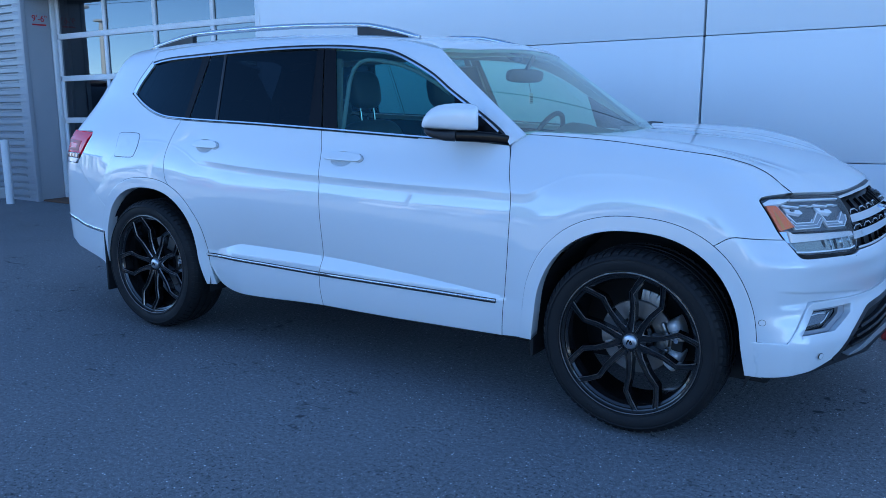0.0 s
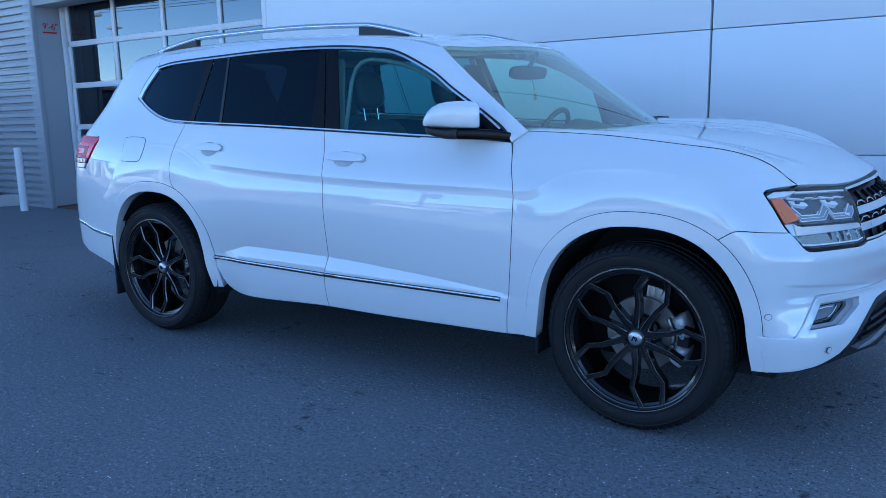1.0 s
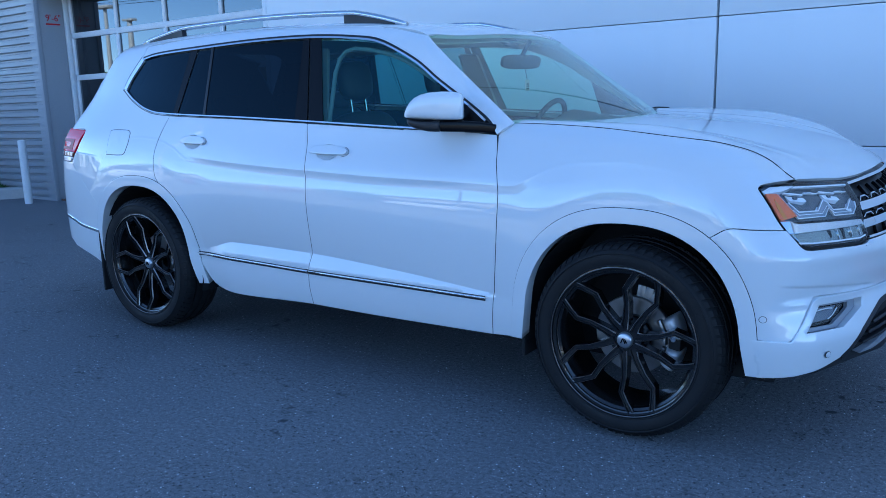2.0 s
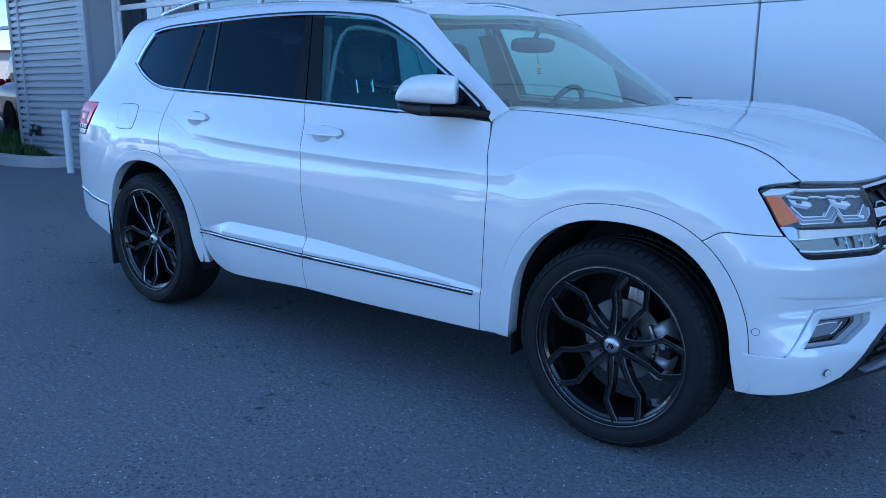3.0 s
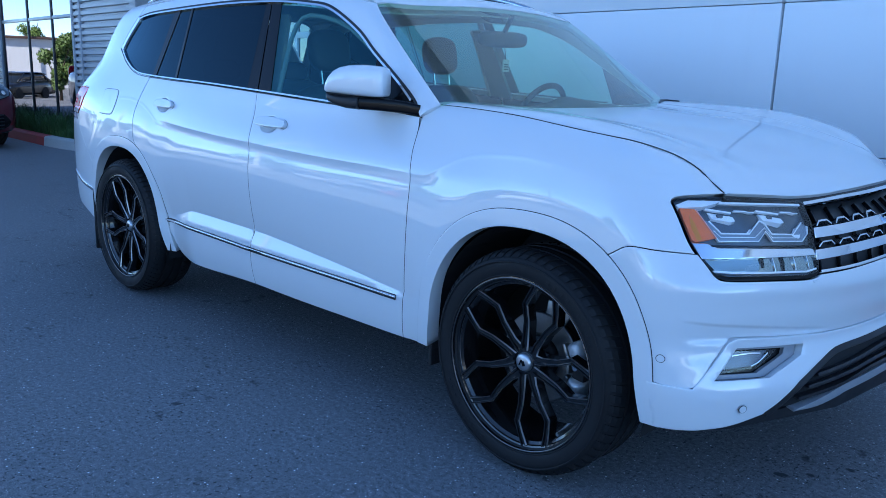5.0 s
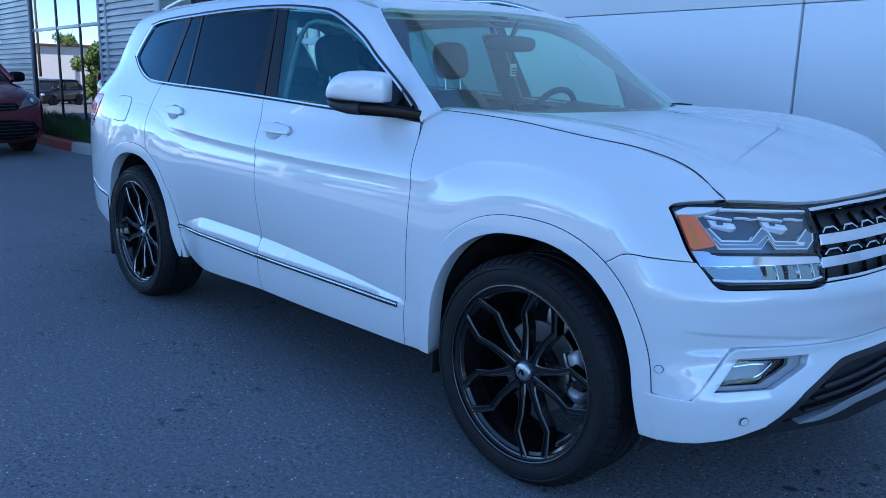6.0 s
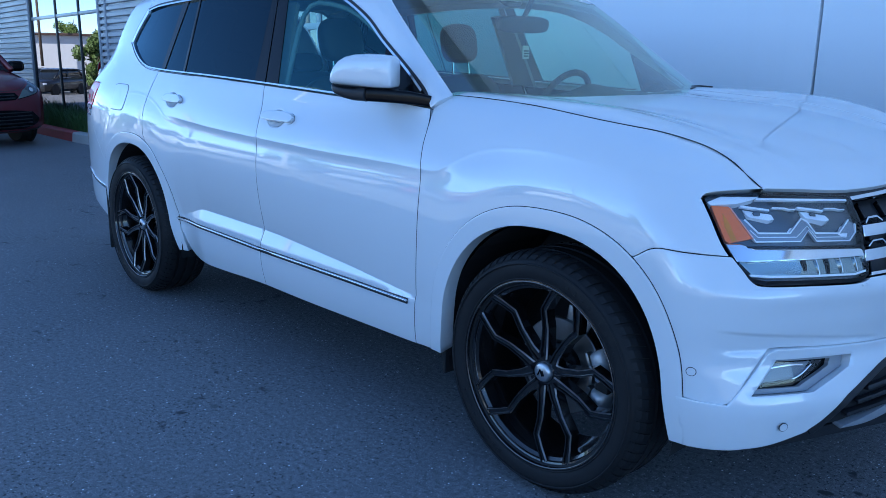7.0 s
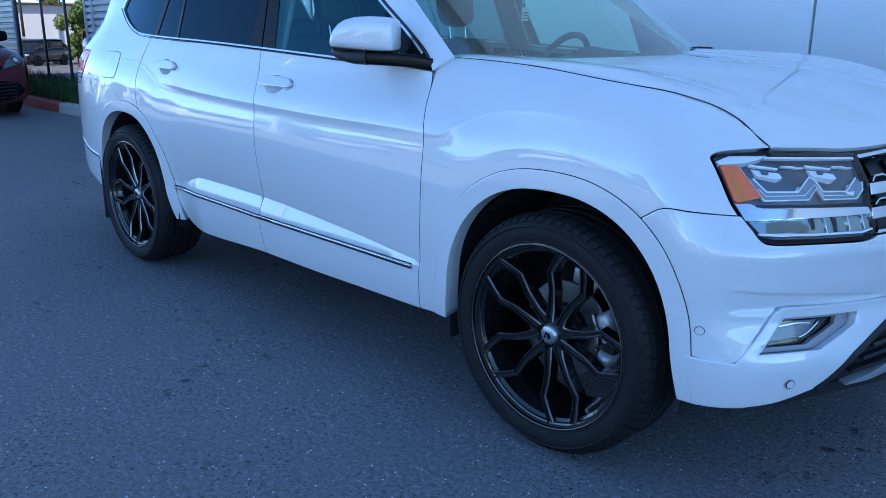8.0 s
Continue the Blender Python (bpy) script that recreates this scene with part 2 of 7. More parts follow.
def tube(name, pts, radius, mat, parent=None, label="", segs=8, flat=1.0):
    """A round or flattened bar along points."""
    pts = [Vector(p) for p in pts]
    verts, faces = [], []
    for i, p in enumerate(pts):
        d = (pts[min(i + 1, len(pts) - 1)] - pts[max(i - 1, 0)]).normalized()
        side = d.cross(Vector((0, 0, 1)))
        side = side.normalized() if side.length > 1e-4 else Vector((1, 0, 0))
        up = side.cross(d)
        r = radius[i] if isinstance(radius, (list, tuple)) else radius
        for k in range(segs):
            a = 2 * math.pi * k / segs
            verts.append(p + side * math.cos(a) * r * flat + up * math.sin(a) * r)
    for i in range(len(pts) - 1):
        for k in range(segs):
            q = (k + 1) % segs
            faces.append((i * segs + k, i * segs + q, (i + 1) * segs + q, (i + 1) * segs + k))
    faces.append(tuple(range(segs))[::-1])
    faces.append(tuple((len(pts) - 1) * segs + k for k in range(segs)))
    return solid(name, verts, faces, mat, parent, smooth=True, label=label)


def spline(pts, step=0.03):
    """A smooth curve through 2D or 3D points, evenly cut."""
    p = np.array(pts, float)
    if len(p) == 2:
        n = max(2, int(np.linalg.norm(p[1] - p[0]) / step) + 1)
        return [tuple(p[0] + (p[1] - p[0]) * i / (n - 1)) for i in range(n)]
    q = np.vstack([2 * p[0] - p[1], p, 2 * p[-1] - p[-2]])
    out = []
    for i in range(1, len(q) - 2):
        n = max(2, int(np.linalg.norm(q[i + 1] - q[i]) / step) + 1)
        for k in range(n):
            t = k / n
            out.append(tuple(0.5 * (2 * q[i] + (q[i + 1] - q[i - 1]) * t + (2 * q[i - 1] - 5 * q[i] + 4 * q[i + 1] - q[i + 2]) * t * t
                                    + (3 * q[i] - q[i - 1] - 3 * q[i + 1] + q[i + 2]) * t ** 3)))
    return out + [tuple(p[-1])]


def ring(*segs, step=0.03):
    """A closed outline out of smooth pieces that meet in corners."""
    out = []
    for s in segs:
        for q in spline(s, step):
            if not out or math.dist(out[-1], q) > 1e-4:
                out.append(q)
    if math.dist(out[0], out[-1]) < 1e-4:
        out.pop()
    return out


def ribbon(line, width):
    """The outline of a strip of that width along a 2D line."""
    p = np.array(line, float)
    d = np.gradient(p, axis=0)
    n = np.stack([-d[:, 1], d[:, 0]], 1) / np.linalg.norm(d, axis=1)[:, None] * width / 2
    return [tuple(v) for v in p + n] + [tuple(v) for v in (p - n)[::-1]]


def inside(px, py, poly):
    poly = np.array(poly)
    x1, y1 = poly[:, 0], poly[:, 1]
    x2, y2 = np.roll(x1, -1), np.roll(y1, -1)
    hit = np.zeros(len(px), bool)
    for a, b, c, d in zip(x1, y1, x2, y2):
        if b != d:
            hit ^= ((b > py) != (d > py)) & (px < (c - a) * (py - b) / (d - b) + a)
    return hit


def shrink(poly, by):
    p = np.array(poly, float)
    area = np.sum(p[:, 0] * np.roll(p[:, 1], -1) - np.roll(p[:, 0], -1) * p[:, 1])
    e1, e2 = p - np.roll(p, 1, 0), np.roll(p, -1, 0) - p
    n1, n2 = (np.stack([-e[:, 1], e[:, 0]], 1) / np.maximum(np.linalg.norm(e, axis=1)[:, None], 1e-9) for e in (e1, e2))
    n = n1 + n2
    n /= np.maximum((n * n).sum(1)[:, None] / 2, 0.5)
    return p + n * by * (1 if area > 0 else -1)


# ---- the shape of the car: front axle at x = 0, nose towards +x, ground at z = 0 ----
from mathutils.geometry import delaunay_2d_cdt


def knots(*pairs):
    """A smooth function through (x, y) pairs that never overshoots."""
    xs, ys = np.array([p[0] for p in pairs], float), np.array([p[1] for p in pairs], float)
    h = np.diff(xs)
    s = np.diff(ys) / h
    m = np.concatenate([[s[0]], np.where(s[:-1] * s[1:] > 0, 2 * s[:-1] * s[1:] / (s[:-1] + s[1:] + 1e-12), 0), [s[-1]]])

    def f(x):
        x = np.clip(x, xs[0], xs[-1])
        i = np.clip(np.searchsorted(xs, x) - 1, 0, len(h) - 1)
        t = (x - xs[i]) / h[i]
        return (ys[i] * (1 + 2 * t) * (1 - t) ** 2 + ys[i + 1] * t * t * (3 - 2 * t) + h[i] * (m[i] * t * (1 - t) ** 2 - m[i + 1] * t * t * (1 - t)))
    return f


def step01(x):
    x = np.clip(x, 0, 1)
    return x * x * (3 - 2 * x)


def smax(a, b, r):
    h = np.maximum(r - np.abs(a - b), 0)
    return np.maximum(a, b) + h * h / (4 * r)


SECTION = knots((0.15, 0.90), (0.26, 0.935), (0.33, 0.957), (0.45, 0.976), (0.55, 0.980), (0.72, 0.982), (0.86, 0.983), (0.93, 0.980), (1.0, 0.974), (1.08, 0.962),
                (1.16, 0.941), (1.25, 0.911), (1.68, 0.752), (1.80, 0.70))
TUCK = knots((-2.7, 0.050), (-2.2, 0.060), (-1.6, 0.049), (-1.1, 0.037), (-0.6, 0.026), (0.0, 0.024))
SHOULDER = knots((-2.511, 1.039), (-2.081, 1.012), (-1.609, 0.995), (-1.106, 0.982), (-0.70, 0.979), (-0.55, 0.974), (-0.48, 0.975), (-0.42, 1.002), (-0.34, 1.042), (-0.275, 1.063), (-0.20, 1.075), (-0.04, 1.082), (0.10, 1.070), (0.25, 1.045))
HAUNCH = knots((-3.72, 0.70), (-3.50, 0.79), (-3.41, 0.86), (-3.35, 0.94), (-3.276, 1.037), (-3.181, 1.098), (-3.08, 1.126), (-2.995, 1.134), (-2.90, 1.135), (-2.82, 1.130), (-2.73, 1.116), (-2.657, 1.092), (-2.60, 1.068), (-2.563, 1.046), (-2.49, 1.020), (-2.33, 1.010))
SILL_LINE = knots((-2.486, 0.519), (-2.371, 0.548), (-2.227, 0.581), (-1.698, 0.578), (-1.129, 0.552), (-0.596, 0.514))


def half_width(x, z):
    doors = step01((x + 2.56) / 0.30) * step01((-0.12 - x) / 0.50)
    w = sum(SECTION(z + d) for d in (-0.05, -0.025, 0.0, 0.025, 0.05)) / 5
    # shoulder crease: a sharp upper edge, a scoop that fades out below it, then a full door that flattens downwards
    fall = SHOULDER(x) - z
    below = SHOULDER(np.minimum(x, -0.57)) - z - 0.030
    swell = (below + np.sqrt(below ** 2 + 1e-4)) / 2
    scoop = (0.0080 - 0.0055 * step01((x + 1.00) / 0.46)) * step01((x + 2.56) / 0.30) * step01((0.35 - x) / 0.45)
    w = w - scoop * (1 - (1 - np.clip(fall / 0.042, 0, 1)) ** 2) + doors * (0.0195 * (1 - np.exp(-swell / 0.200)))
    w = w + 0.0009 * np.exp(-((fall - 0.001) / 0.007) ** 2) * step01((x + 0.60) / 0.10) * step01((0.20 - x) / 0.30)
    # the door tucks in above the sill and the sill flares out again
    line = SILL_LINE(x)
    tall = np.maximum(line - 0.49, 0.01)
    low = step01((x + 2.62) / 0.16) * step01((-0.38 - x) / 0.22)
    w = w - low * TUCK(x) * np.clip((line + 0.34 - z) / 0.34, 0, 1) ** 2
    w = w + step01((x + 2.56) / 0.30) * step01((-0.38 - x) / 0.22) * np.minimum(0.31 * np.maximum(line - z, 0), 0.215 * tall)
    # the waist draws in towards the front pillar
    w = w - 0.058 * step01((z - 0.975) / 0.19) * np.clip((x + 2.4) / 1.8, 0, 1) * step01((-0.05 - x) / 0.50)
    w = w - (0.022 + 0.05 * step01((z - 1.1) / 0.3)) * np.maximum(-2.5 - x, 0) ** 2 - 0.18 * np.maximum(-3.3 - x, 0) ** 2
    w = w - 0.06 * ((x - 0.08 + np.sqrt((x - 0.08) ** 2 + 0.01)) / 2) ** 2
    # soft swell round the wheels
    for cx in (0.010,):
        w = w + 0.0015 * (1 - step01((np.hypot((x - cx) * 1.06, z - 0.39) - 0.560) / 0.08)) * step01((z - 0.42) / 0.2)
    # haunch whose edge arches over the rear wheel and runs into the door
    under = HAUNCH(x) - z
    w = w + 0.0075 * (1 - (1 - np.clip(under / 0.16, 0, 1)) ** 2) * step01((z - 0.60) / 0.2) * step01((-2.38 - x) / 0.24) * step01((x + 3.72) / 0.2)
    w = w + 0.0011 * np.exp(-((under - 0.002) / 0.007) ** 2) * step01((z - 0.86) / 0.12) * step01((-2.40 - x) / 0.14) * step01((x + 3.50) / 0.15)
    # short crease running forward from the tail lamp
    step = 1.030 - 0.05 * (x + 3.60) - z
    w = w + 0.005 * np.exp(-np.clip(step, 0, 1) / 0.05) * step01((step + 0.004) / 0.008) * step01((-3.36 - x) / 0.10)
    # the wing leans in above the flare round the front wheel
    lean = step01((np.hypot(x - 0.01, z - 0.39) - 0.585) / 0.24) * step01((x + 0.56) / 0.36) * step01((0.66 - x) / 0.4)
    w = w - 0.026 * lean
    return w


HOOD_MID = knots((-0.7, 1.232), (-0.55, 1.222), (-0.25, 1.203), (0.08, 1.176), (0.23, 1.154), (0.34, 1.132), (0.455, 1.105), (0.564, 1.075), (0.70, 1.038), (0.82, 0.985))
HOOD_RISE = knots((-0.7, 0.036), (-0.55, 0.041), (-0.3, 0.052), (-0.1, 0.061), (0.08, 0.065), (0.23, 0.059), (0.34, 0.049), (0.455, 0.033), (0.564, 0.017), (0.70, 0.002), (0.82, 0.0))


def hood_top(x, y):
    a = np.abs(y)
    bulge = 0.006 * step01((0.60 - a) / 0.05) * step01((0.75 - x) / 0.3)
    mid = sum(HOOD_MID(x + d) for d in (-0.06, -0.03, 0.0, 0.03, 0.06)) / 5
    return mid - 0.020 * (a / 0.8) ** 2 - 0.015 * (a / 0.8) ** 4 + bulge + HOOD_RISE(x) * step01((a - 0.42) / 0.40)


NOSE_MID = knots((0.15, 0.78), (0.24, 0.84), (0.34, 0.895), (0.44, 0.905), (0.52, 0.885), (0.60, 0.865), (0.68, 0.872), (0.76, 0.872), (0.82, 0.855), (0.92, 0.84), (1.0, 0.80), (1.06, 0.76))


def nose(y, z):
    return NOSE_MID(z) - (0.33 + 0.09 * step01((z - 0.75) / 0.25)) * y * y


def lower_body(x, y, z):
    a = np.abs(y)
    f = smax(a - half_width(x, z), z - hood_top(x, y), 0.11)
    f = smax(f, x - nose(a, z), 0.13)
    return smax(f, tail(a, z) - x, 0.11)


TAIL_MID = knots((0.2, -3.98), (0.45, -4.09), (0.7, -4.10), (0.95, -4.07), (1.15, -4.02), (1.3, -3.92), (1.45, -3.78), (1.64, -3.60), (1.75, -3.54))


def tail(a, z):
    return TAIL_MID(z) - 0.03 + 0.20 * a * a


ROOF_MID = knots((-3.8, 1.645), (-3.4, 1.697), (-2.8, 1.735), (-2.2, 1.745), (-1.6, 1.728), (-1.1, 1.675), (-0.8, 1.61))


def screen(a, z):
    return -0.336 - (z - 1.224) * 1.50 - 0.32 * a * a


def cabin(x, y, z):
    a = np.abs(y)
    f = smax(a - half_width(x, z), z - (ROOF_MID(x) - 0.036 * (a / 0.7) ** 2), 0.10)
    f = smax(f, x - screen(a, z), 0.035)
    return smax(f, tail(a, z) - x, 0.16)


def side_only(x, y, z):
    a = np.abs(y)
    return a - half_width(x, z)


def rays(mode, u, v):
    """Start and direction of the rays that carry a flat outline onto the body."""
    o = np.zeros((len(u), 3))
    d = np.zeros((len(u), 3))
    if mode == "side":
        o[:, 0], o[:, 1], o[:, 2] = u, -1.3, v
        d[:, 1] = 1
    elif mode == "top":
        o[:, 0], o[:, 1], o[:, 2] = u, v, 2.0
        d[:, 2] = -1
    elif mode == "front":
        o[:, 0], o[:, 1], o[:, 2] = 1.4, u, v
        d[:, 0] = -1
    elif mode == "rear":
        o[:, 0], o[:, 1], o[:, 2] = -4.6, u, v
        d[:, 0] = 1
    elif mode == "tail":  # degrees round a standing axis in the boot, 0 is sideways, 90 is astern
        c, s = np.cos(np.radians(u)), np.sin(np.radians(u))
        o[:, 0], o[:, 1], o[:, 2] = -3.2 - 2.0 * s, 0.0 - 2.0 * c, v
        d[:, 0], d[:, 1] = s, -c * -1
    else:  # "corner": u is degrees round a standing axis, 0 is sideways, 90 is ahead
        c, s = np.cos(np.radians(u)), np.sin(np.radians(u))
        o[:, 0], o[:, 1], o[:, 2] = -0.2 + 2.0 * s, 0.0 - 2.0 * c, v
        d[:, 0], d[:, 1] = -s, c
    return o, d


def lay(mode, u, v, F):
    o, d = rays(mode, np.asarray(u, float), np.asarray(v, float))
    lo, hi = np.zeros(len(o)), np.full(len(o), {"side": 1.25, "front": 2.9, "rear": 2.0, "top": 1.6}.get(mode, 1.9))
    for _ in range(34):
        mid = (lo + hi) / 2
        p = o + d * mid[:, None]
        out = F(p[:, 0], p[:, 1], p[:, 2]) > 0
        lo, hi = np.where(out, mid, lo), np.where(out, hi, mid)
    p = o + d * hi[:, None]
    e = 1e-4
    g = np.stack([F(p[:, 0] + e, p[:, 1], p[:, 2]) - F(p[:, 0] - e, p[:, 1], p[:, 2]),
                  F(p[:, 0], p[:, 1] + e, p[:, 2]) - F(p[:, 0], p[:, 1] - e, p[:, 2]),
                  F(p[:, 0], p[:, 1], p[:, 2] + e) - F(p[:, 0], p[:, 1], p[:, 2] - e)], 1)
    return p, g / np.maximum(np.linalg.norm(g, axis=1)[:, None], 1e-9)


def panel(name, outline, F, mode, mat, parent, gap=0.0016, sink=0.0, depth=0.022, step=0.035, holes=(), label="", mirror=True, soft=0.005, unit=(1, 1), guides=()):
    """A sheet of the body: a flat outline carried onto the shape F, with folded edges. Right side, and its mirror on the left."""
    sc = np.array(unit, float)
    outer = shrink(np.array(outline, float) * sc, gap)
    loops = [outer] + [shrink(np.array(h, float) * sc, -gap) for h in holes]
    pts, edges = [], []
    for lp in loops:
        n0 = len(pts)
        pts += [tuple(q) for q in lp]
        edges += [(n0 + i, n0 + (i + 1) % len(lp)) for i in range(len(lp))]
    if soft:
        for k, lp in enumerate(loops):
            r = shrink(lp, soft if k == 0 else -soft)
            ok = inside(r[:, 0], r[:, 1], outer)
            for h in loops[1:]:
                ok &= ~inside(r[:, 0], r[:, 1], h)
            pts += [tuple(q) for q, good in zip(r, ok) if good]
    keep = shrink(outer, soft + 0.004)
    near = []
    for line in guides:
        line = np.array(line, float) * sc
        ok = inside(line[:, 0], line[:, 1], keep)
        for h in loops[1:]:
            ok &= ~inside(line[:, 0], line[:, 1], shrink(h, -soft - 0.004))
        last = None
        for q, good in zip(line, ok):
            if good:
                pts.append(tuple(q))
                near.append(tuple(q))
                if last is not None:
                    edges.append((last, len(pts) - 1))
            last = len(pts) - 1 if good else None
    lo, hi = outer.min(0), outer.max(0)
    gx, gy = np.meshgrid(np.arange(lo[0] + step / 2, hi[0], step), np.arange(lo[1] + step / 2, hi[1], step))
    gx, gy = gx.ravel(), gy.ravel()
    ok = inside(gx, gy, shrink(outer, soft + step * 0.3))
    for h in loops[1:]:
        ok &= ~inside(gx, gy, shrink(h, -(soft + step * 0.3)))
    if near:
        nr = np.array(near)
        for i in np.nonzero(ok)[0]:
            if np.min((nr[:, 0] - gx[i]) ** 2 + (nr[:, 1] - gy[i]) ** 2) < (0.35 * step) ** 2:
                ok[i] = False
    pts += list(zip(gx[ok], gy[ok]))
    vs, _, fs, *_ = delaunay_2d_cdt([Vector((float(a), float(b))) for a, b in pts], edges, [], 0, 1e-6)
    uv = np.array([tuple(v) for v in vs])
    cen = np.array([uv[list(f)].mean(0) for f in fs])
    ok = inside(cen[:, 0], cen[:, 1], outer)
    for h in loops[1:]:
        ok &= ~inside(cen[:, 0], cen[:, 1], h)
    fs = [list(f) for f, good in zip(fs, ok) if good]
    p, n = lay(mode, uv[:, 0] / sc[0], uv[:, 1] / sc[1], F)
    p = p - n * sink
    tri = np.array([f[:3] for f in fs])
    flat = np.sum(np.cross(p[tri[:, 1]] - p[tri[:, 0]], p[tri[:, 2]] - p[tri[:, 0]]) * n[tri[:, 0]])
    if flat < 0:
        fs = [f[::-1] for f in fs]
    count = {}
    for f in fs:
        for a, b in zip(f, f[1:] + f[:1]):
            count[(a, b)] = 1
    rim = [(a, b) for a, b in count if (b, a) not in count]
    verts, norms, faces = list(p), list(n), list(fs)
    outw = {}
    for a, b in rim:
        w = np.cross(p[b] - p[a], n[a])
        w /= max(np.linalg.norm(w), 1e-9)
        for k in (a, b):
            outw[k] = outw.get(k, 0) + w
    top, low = {}, {}
    for k, w in outw.items():
        w = w / max(np.linalg.norm(w), 1e-9)
        if soft:
            verts[k] = p[k] - n[k] * 0.001
            m = n[k] + 0.38 * w
            norms[k] = m / np.linalg.norm(m)
        top[k], low[k] = len(verts), len(verts) + 1
        verts += [verts[k], p[k] - n[k] * depth]
        norms += [w, w]
    faces += [(top[b], top[a], low[a], low[b]) for a, b in rim]
    made = solid(name, verts, faces, mat, parent, normals=norms, label=label)
    if mirror:
        flip = np.array((1, -1, 1))
        solid(name, [np.array(v) * flip for v in verts], [tuple(f)[::-1] for f in faces], mat, parent, normals=[np.array(q) * flip for q in norms], label=label)
    return made


def arch(cx, grow, foot=0.335, lean=0.020):
    """The outline over a wheel, from its rear foot over the top to its front foot."""
    a, b, p = 0.432 + grow, 0.468 + grow, 2 / 2.35
    back = 0.028 if cx < -1 else 0.0  # the rear door tucks in below, and its leg stands further back
    legs = []
    for t in np.linspace(0.10, math.pi - 0.10, 21):
        c, q = math.cos(t), math.sin(t)
        z = 0.39 + b * q ** p
        legs.append((cx - a * math.copysign(abs(c) ** p, c) - back * float(step01((0.72 - z) / 0.25)) * (c < 0), z))
    return [(legs[0][0] - lean, foot)] + legs + [(legs[-1][0] + lean, foot - back * 0.6)]


def about_nose(x, y):
    return math.degrees(math.atan2(x + 0.2, -y))


def about_tail(x, y):
    return math.degrees(math.atan2(-3.2 - x, -y))


def crease(f, x0, x1, drops, n=90):
    return [[(x, float(f(np.float64(x))) - d) for x in np.linspace(x0, x1, n)] for d in drops]


DOOR_GUIDES = crease(SHOULDER, -2.50, -0.40, (-0.002, 0.003, 0.010, 0.020, 0.031, 0.042)) + crease(SILL_LINE, -2.42, -0.56, (-0.003, 0.002, 0.010))
FENDER_GUIDES = crease(SHOULDER, -0.57, 0.26, (-0.010, -0.004, 0.001, 0.006, 0.012, 0.020, 0.031, 0.042), 70)
# ---- the white car ----
car = tagged(new("suv_car"), "white three-row sport utility car with black alloy wheels, parked on asphalt", "car")
car.empty_display_size = 0.3
ARCH_F, ARCH_R = 0.010, -2.965
MOULD = 0.058
fo = arch(ARCH_F, MOULD - 0.020)  # the panels run on under the mouldings
ro = arch(ARCH_R, MOULD - 0.020)
FRONT_SHUT = [(-0.593, 0.324), (-0.578, 0.470), (-0.552, 0.710), (-0.546, 0.959), (-0.577, 1.076), (-0.604, 1.174)]
MID_SHUT = [(-1.663, 0.310), (-1.664, 0.459), (-1.630, 0.684), (-1.636, 1.054), (-1.668, 1.221)]
REAR_SHUT = [(-2.745, 0.876), (-2.780, 0.913), (-2.793, 0.969), (-2.793, 1.039), (-2.764, 1.140), (-2.711, 1.243)]
BELT = [(-0.604, 1.174), (-0.752, 1.184), (-1.085, 1.195), (-1.668, 1.221), (-2.129, 1.240), (-2.710, 1.259), (-2.909, 1.279), (-3.082, 1.336), (-3.214, 1.402)]
GLASS_TOP = [(-0.603, 1.174), (-0.659, 1.234), (-0.776, 1.307), (-0.946, 1.407), (-1.090, 1.498), (-1.304, 1.590), (-1.482, 1.619), (-1.756, 1.637), (-2.124, 1.637), (-2.547, 1.620), (-2.924, 1.602), (-3.085, 1.580)]
rear_arch_front = [p for p in ro if p[0] > -2.74 and p[1] > 0.33][::-1]

HANDLES = [(-1.614, -1.374, 1.086), (-2.562, -2.362, 1.119)]


def handle_cup(c, z):
    return [(c - 0.010 + 0.066 * math.cos(a), z - 0.002 + 0.037 * math.sin(a)) for a in np.linspace(0, 2 * math.pi, 33)[:-1]]


def cup_shape(x, y, z):
    """The door skin with the hollows behind its handles."""
    f = side_only(x, y, z)
    for x0, x1, zc in HANDLES:
        r = ((x - (x0 + x1) / 2 + 0.010) / 0.066) ** 2 + ((z - zc + 0.002) / 0.037) ** 2
        f = f + 0.019 * np.clip(1 - r, 0, 1) ** 0.8
    return f


front_door = panel("front_door", ring(FRONT_SHUT, BELT[:4], MID_SHUT[::-1], [(-1.663, 0.310), (-1.222, 0.311), (-0.593, 0.324)], step=0.02), side_only, "side", PAINT, car, step=0.018, guides=DOOR_GUIDES, holes=[handle_cup(-1.494, 1.086)])
rear_door = panel("rear_door", ring(MID_SHUT, BELT[3:6], REAR_SHUT[::-1], [REAR_SHUT[0]] + [p for p in rear_arch_front[::-1]], [rear_arch_front[0], (-2.359, 0.296), (-1.663, 0.310)]),
                  side_only, "side", PAINT, car, step=0.018, holes=[handle_cup(-2.462, 1.119)], guides=DOOR_GUIDES + crease(HAUNCH, -2.78, -2.42, (-0.010, -0.004, 0.002, 0.008, 0.015, 0.03, 0.06), 36))
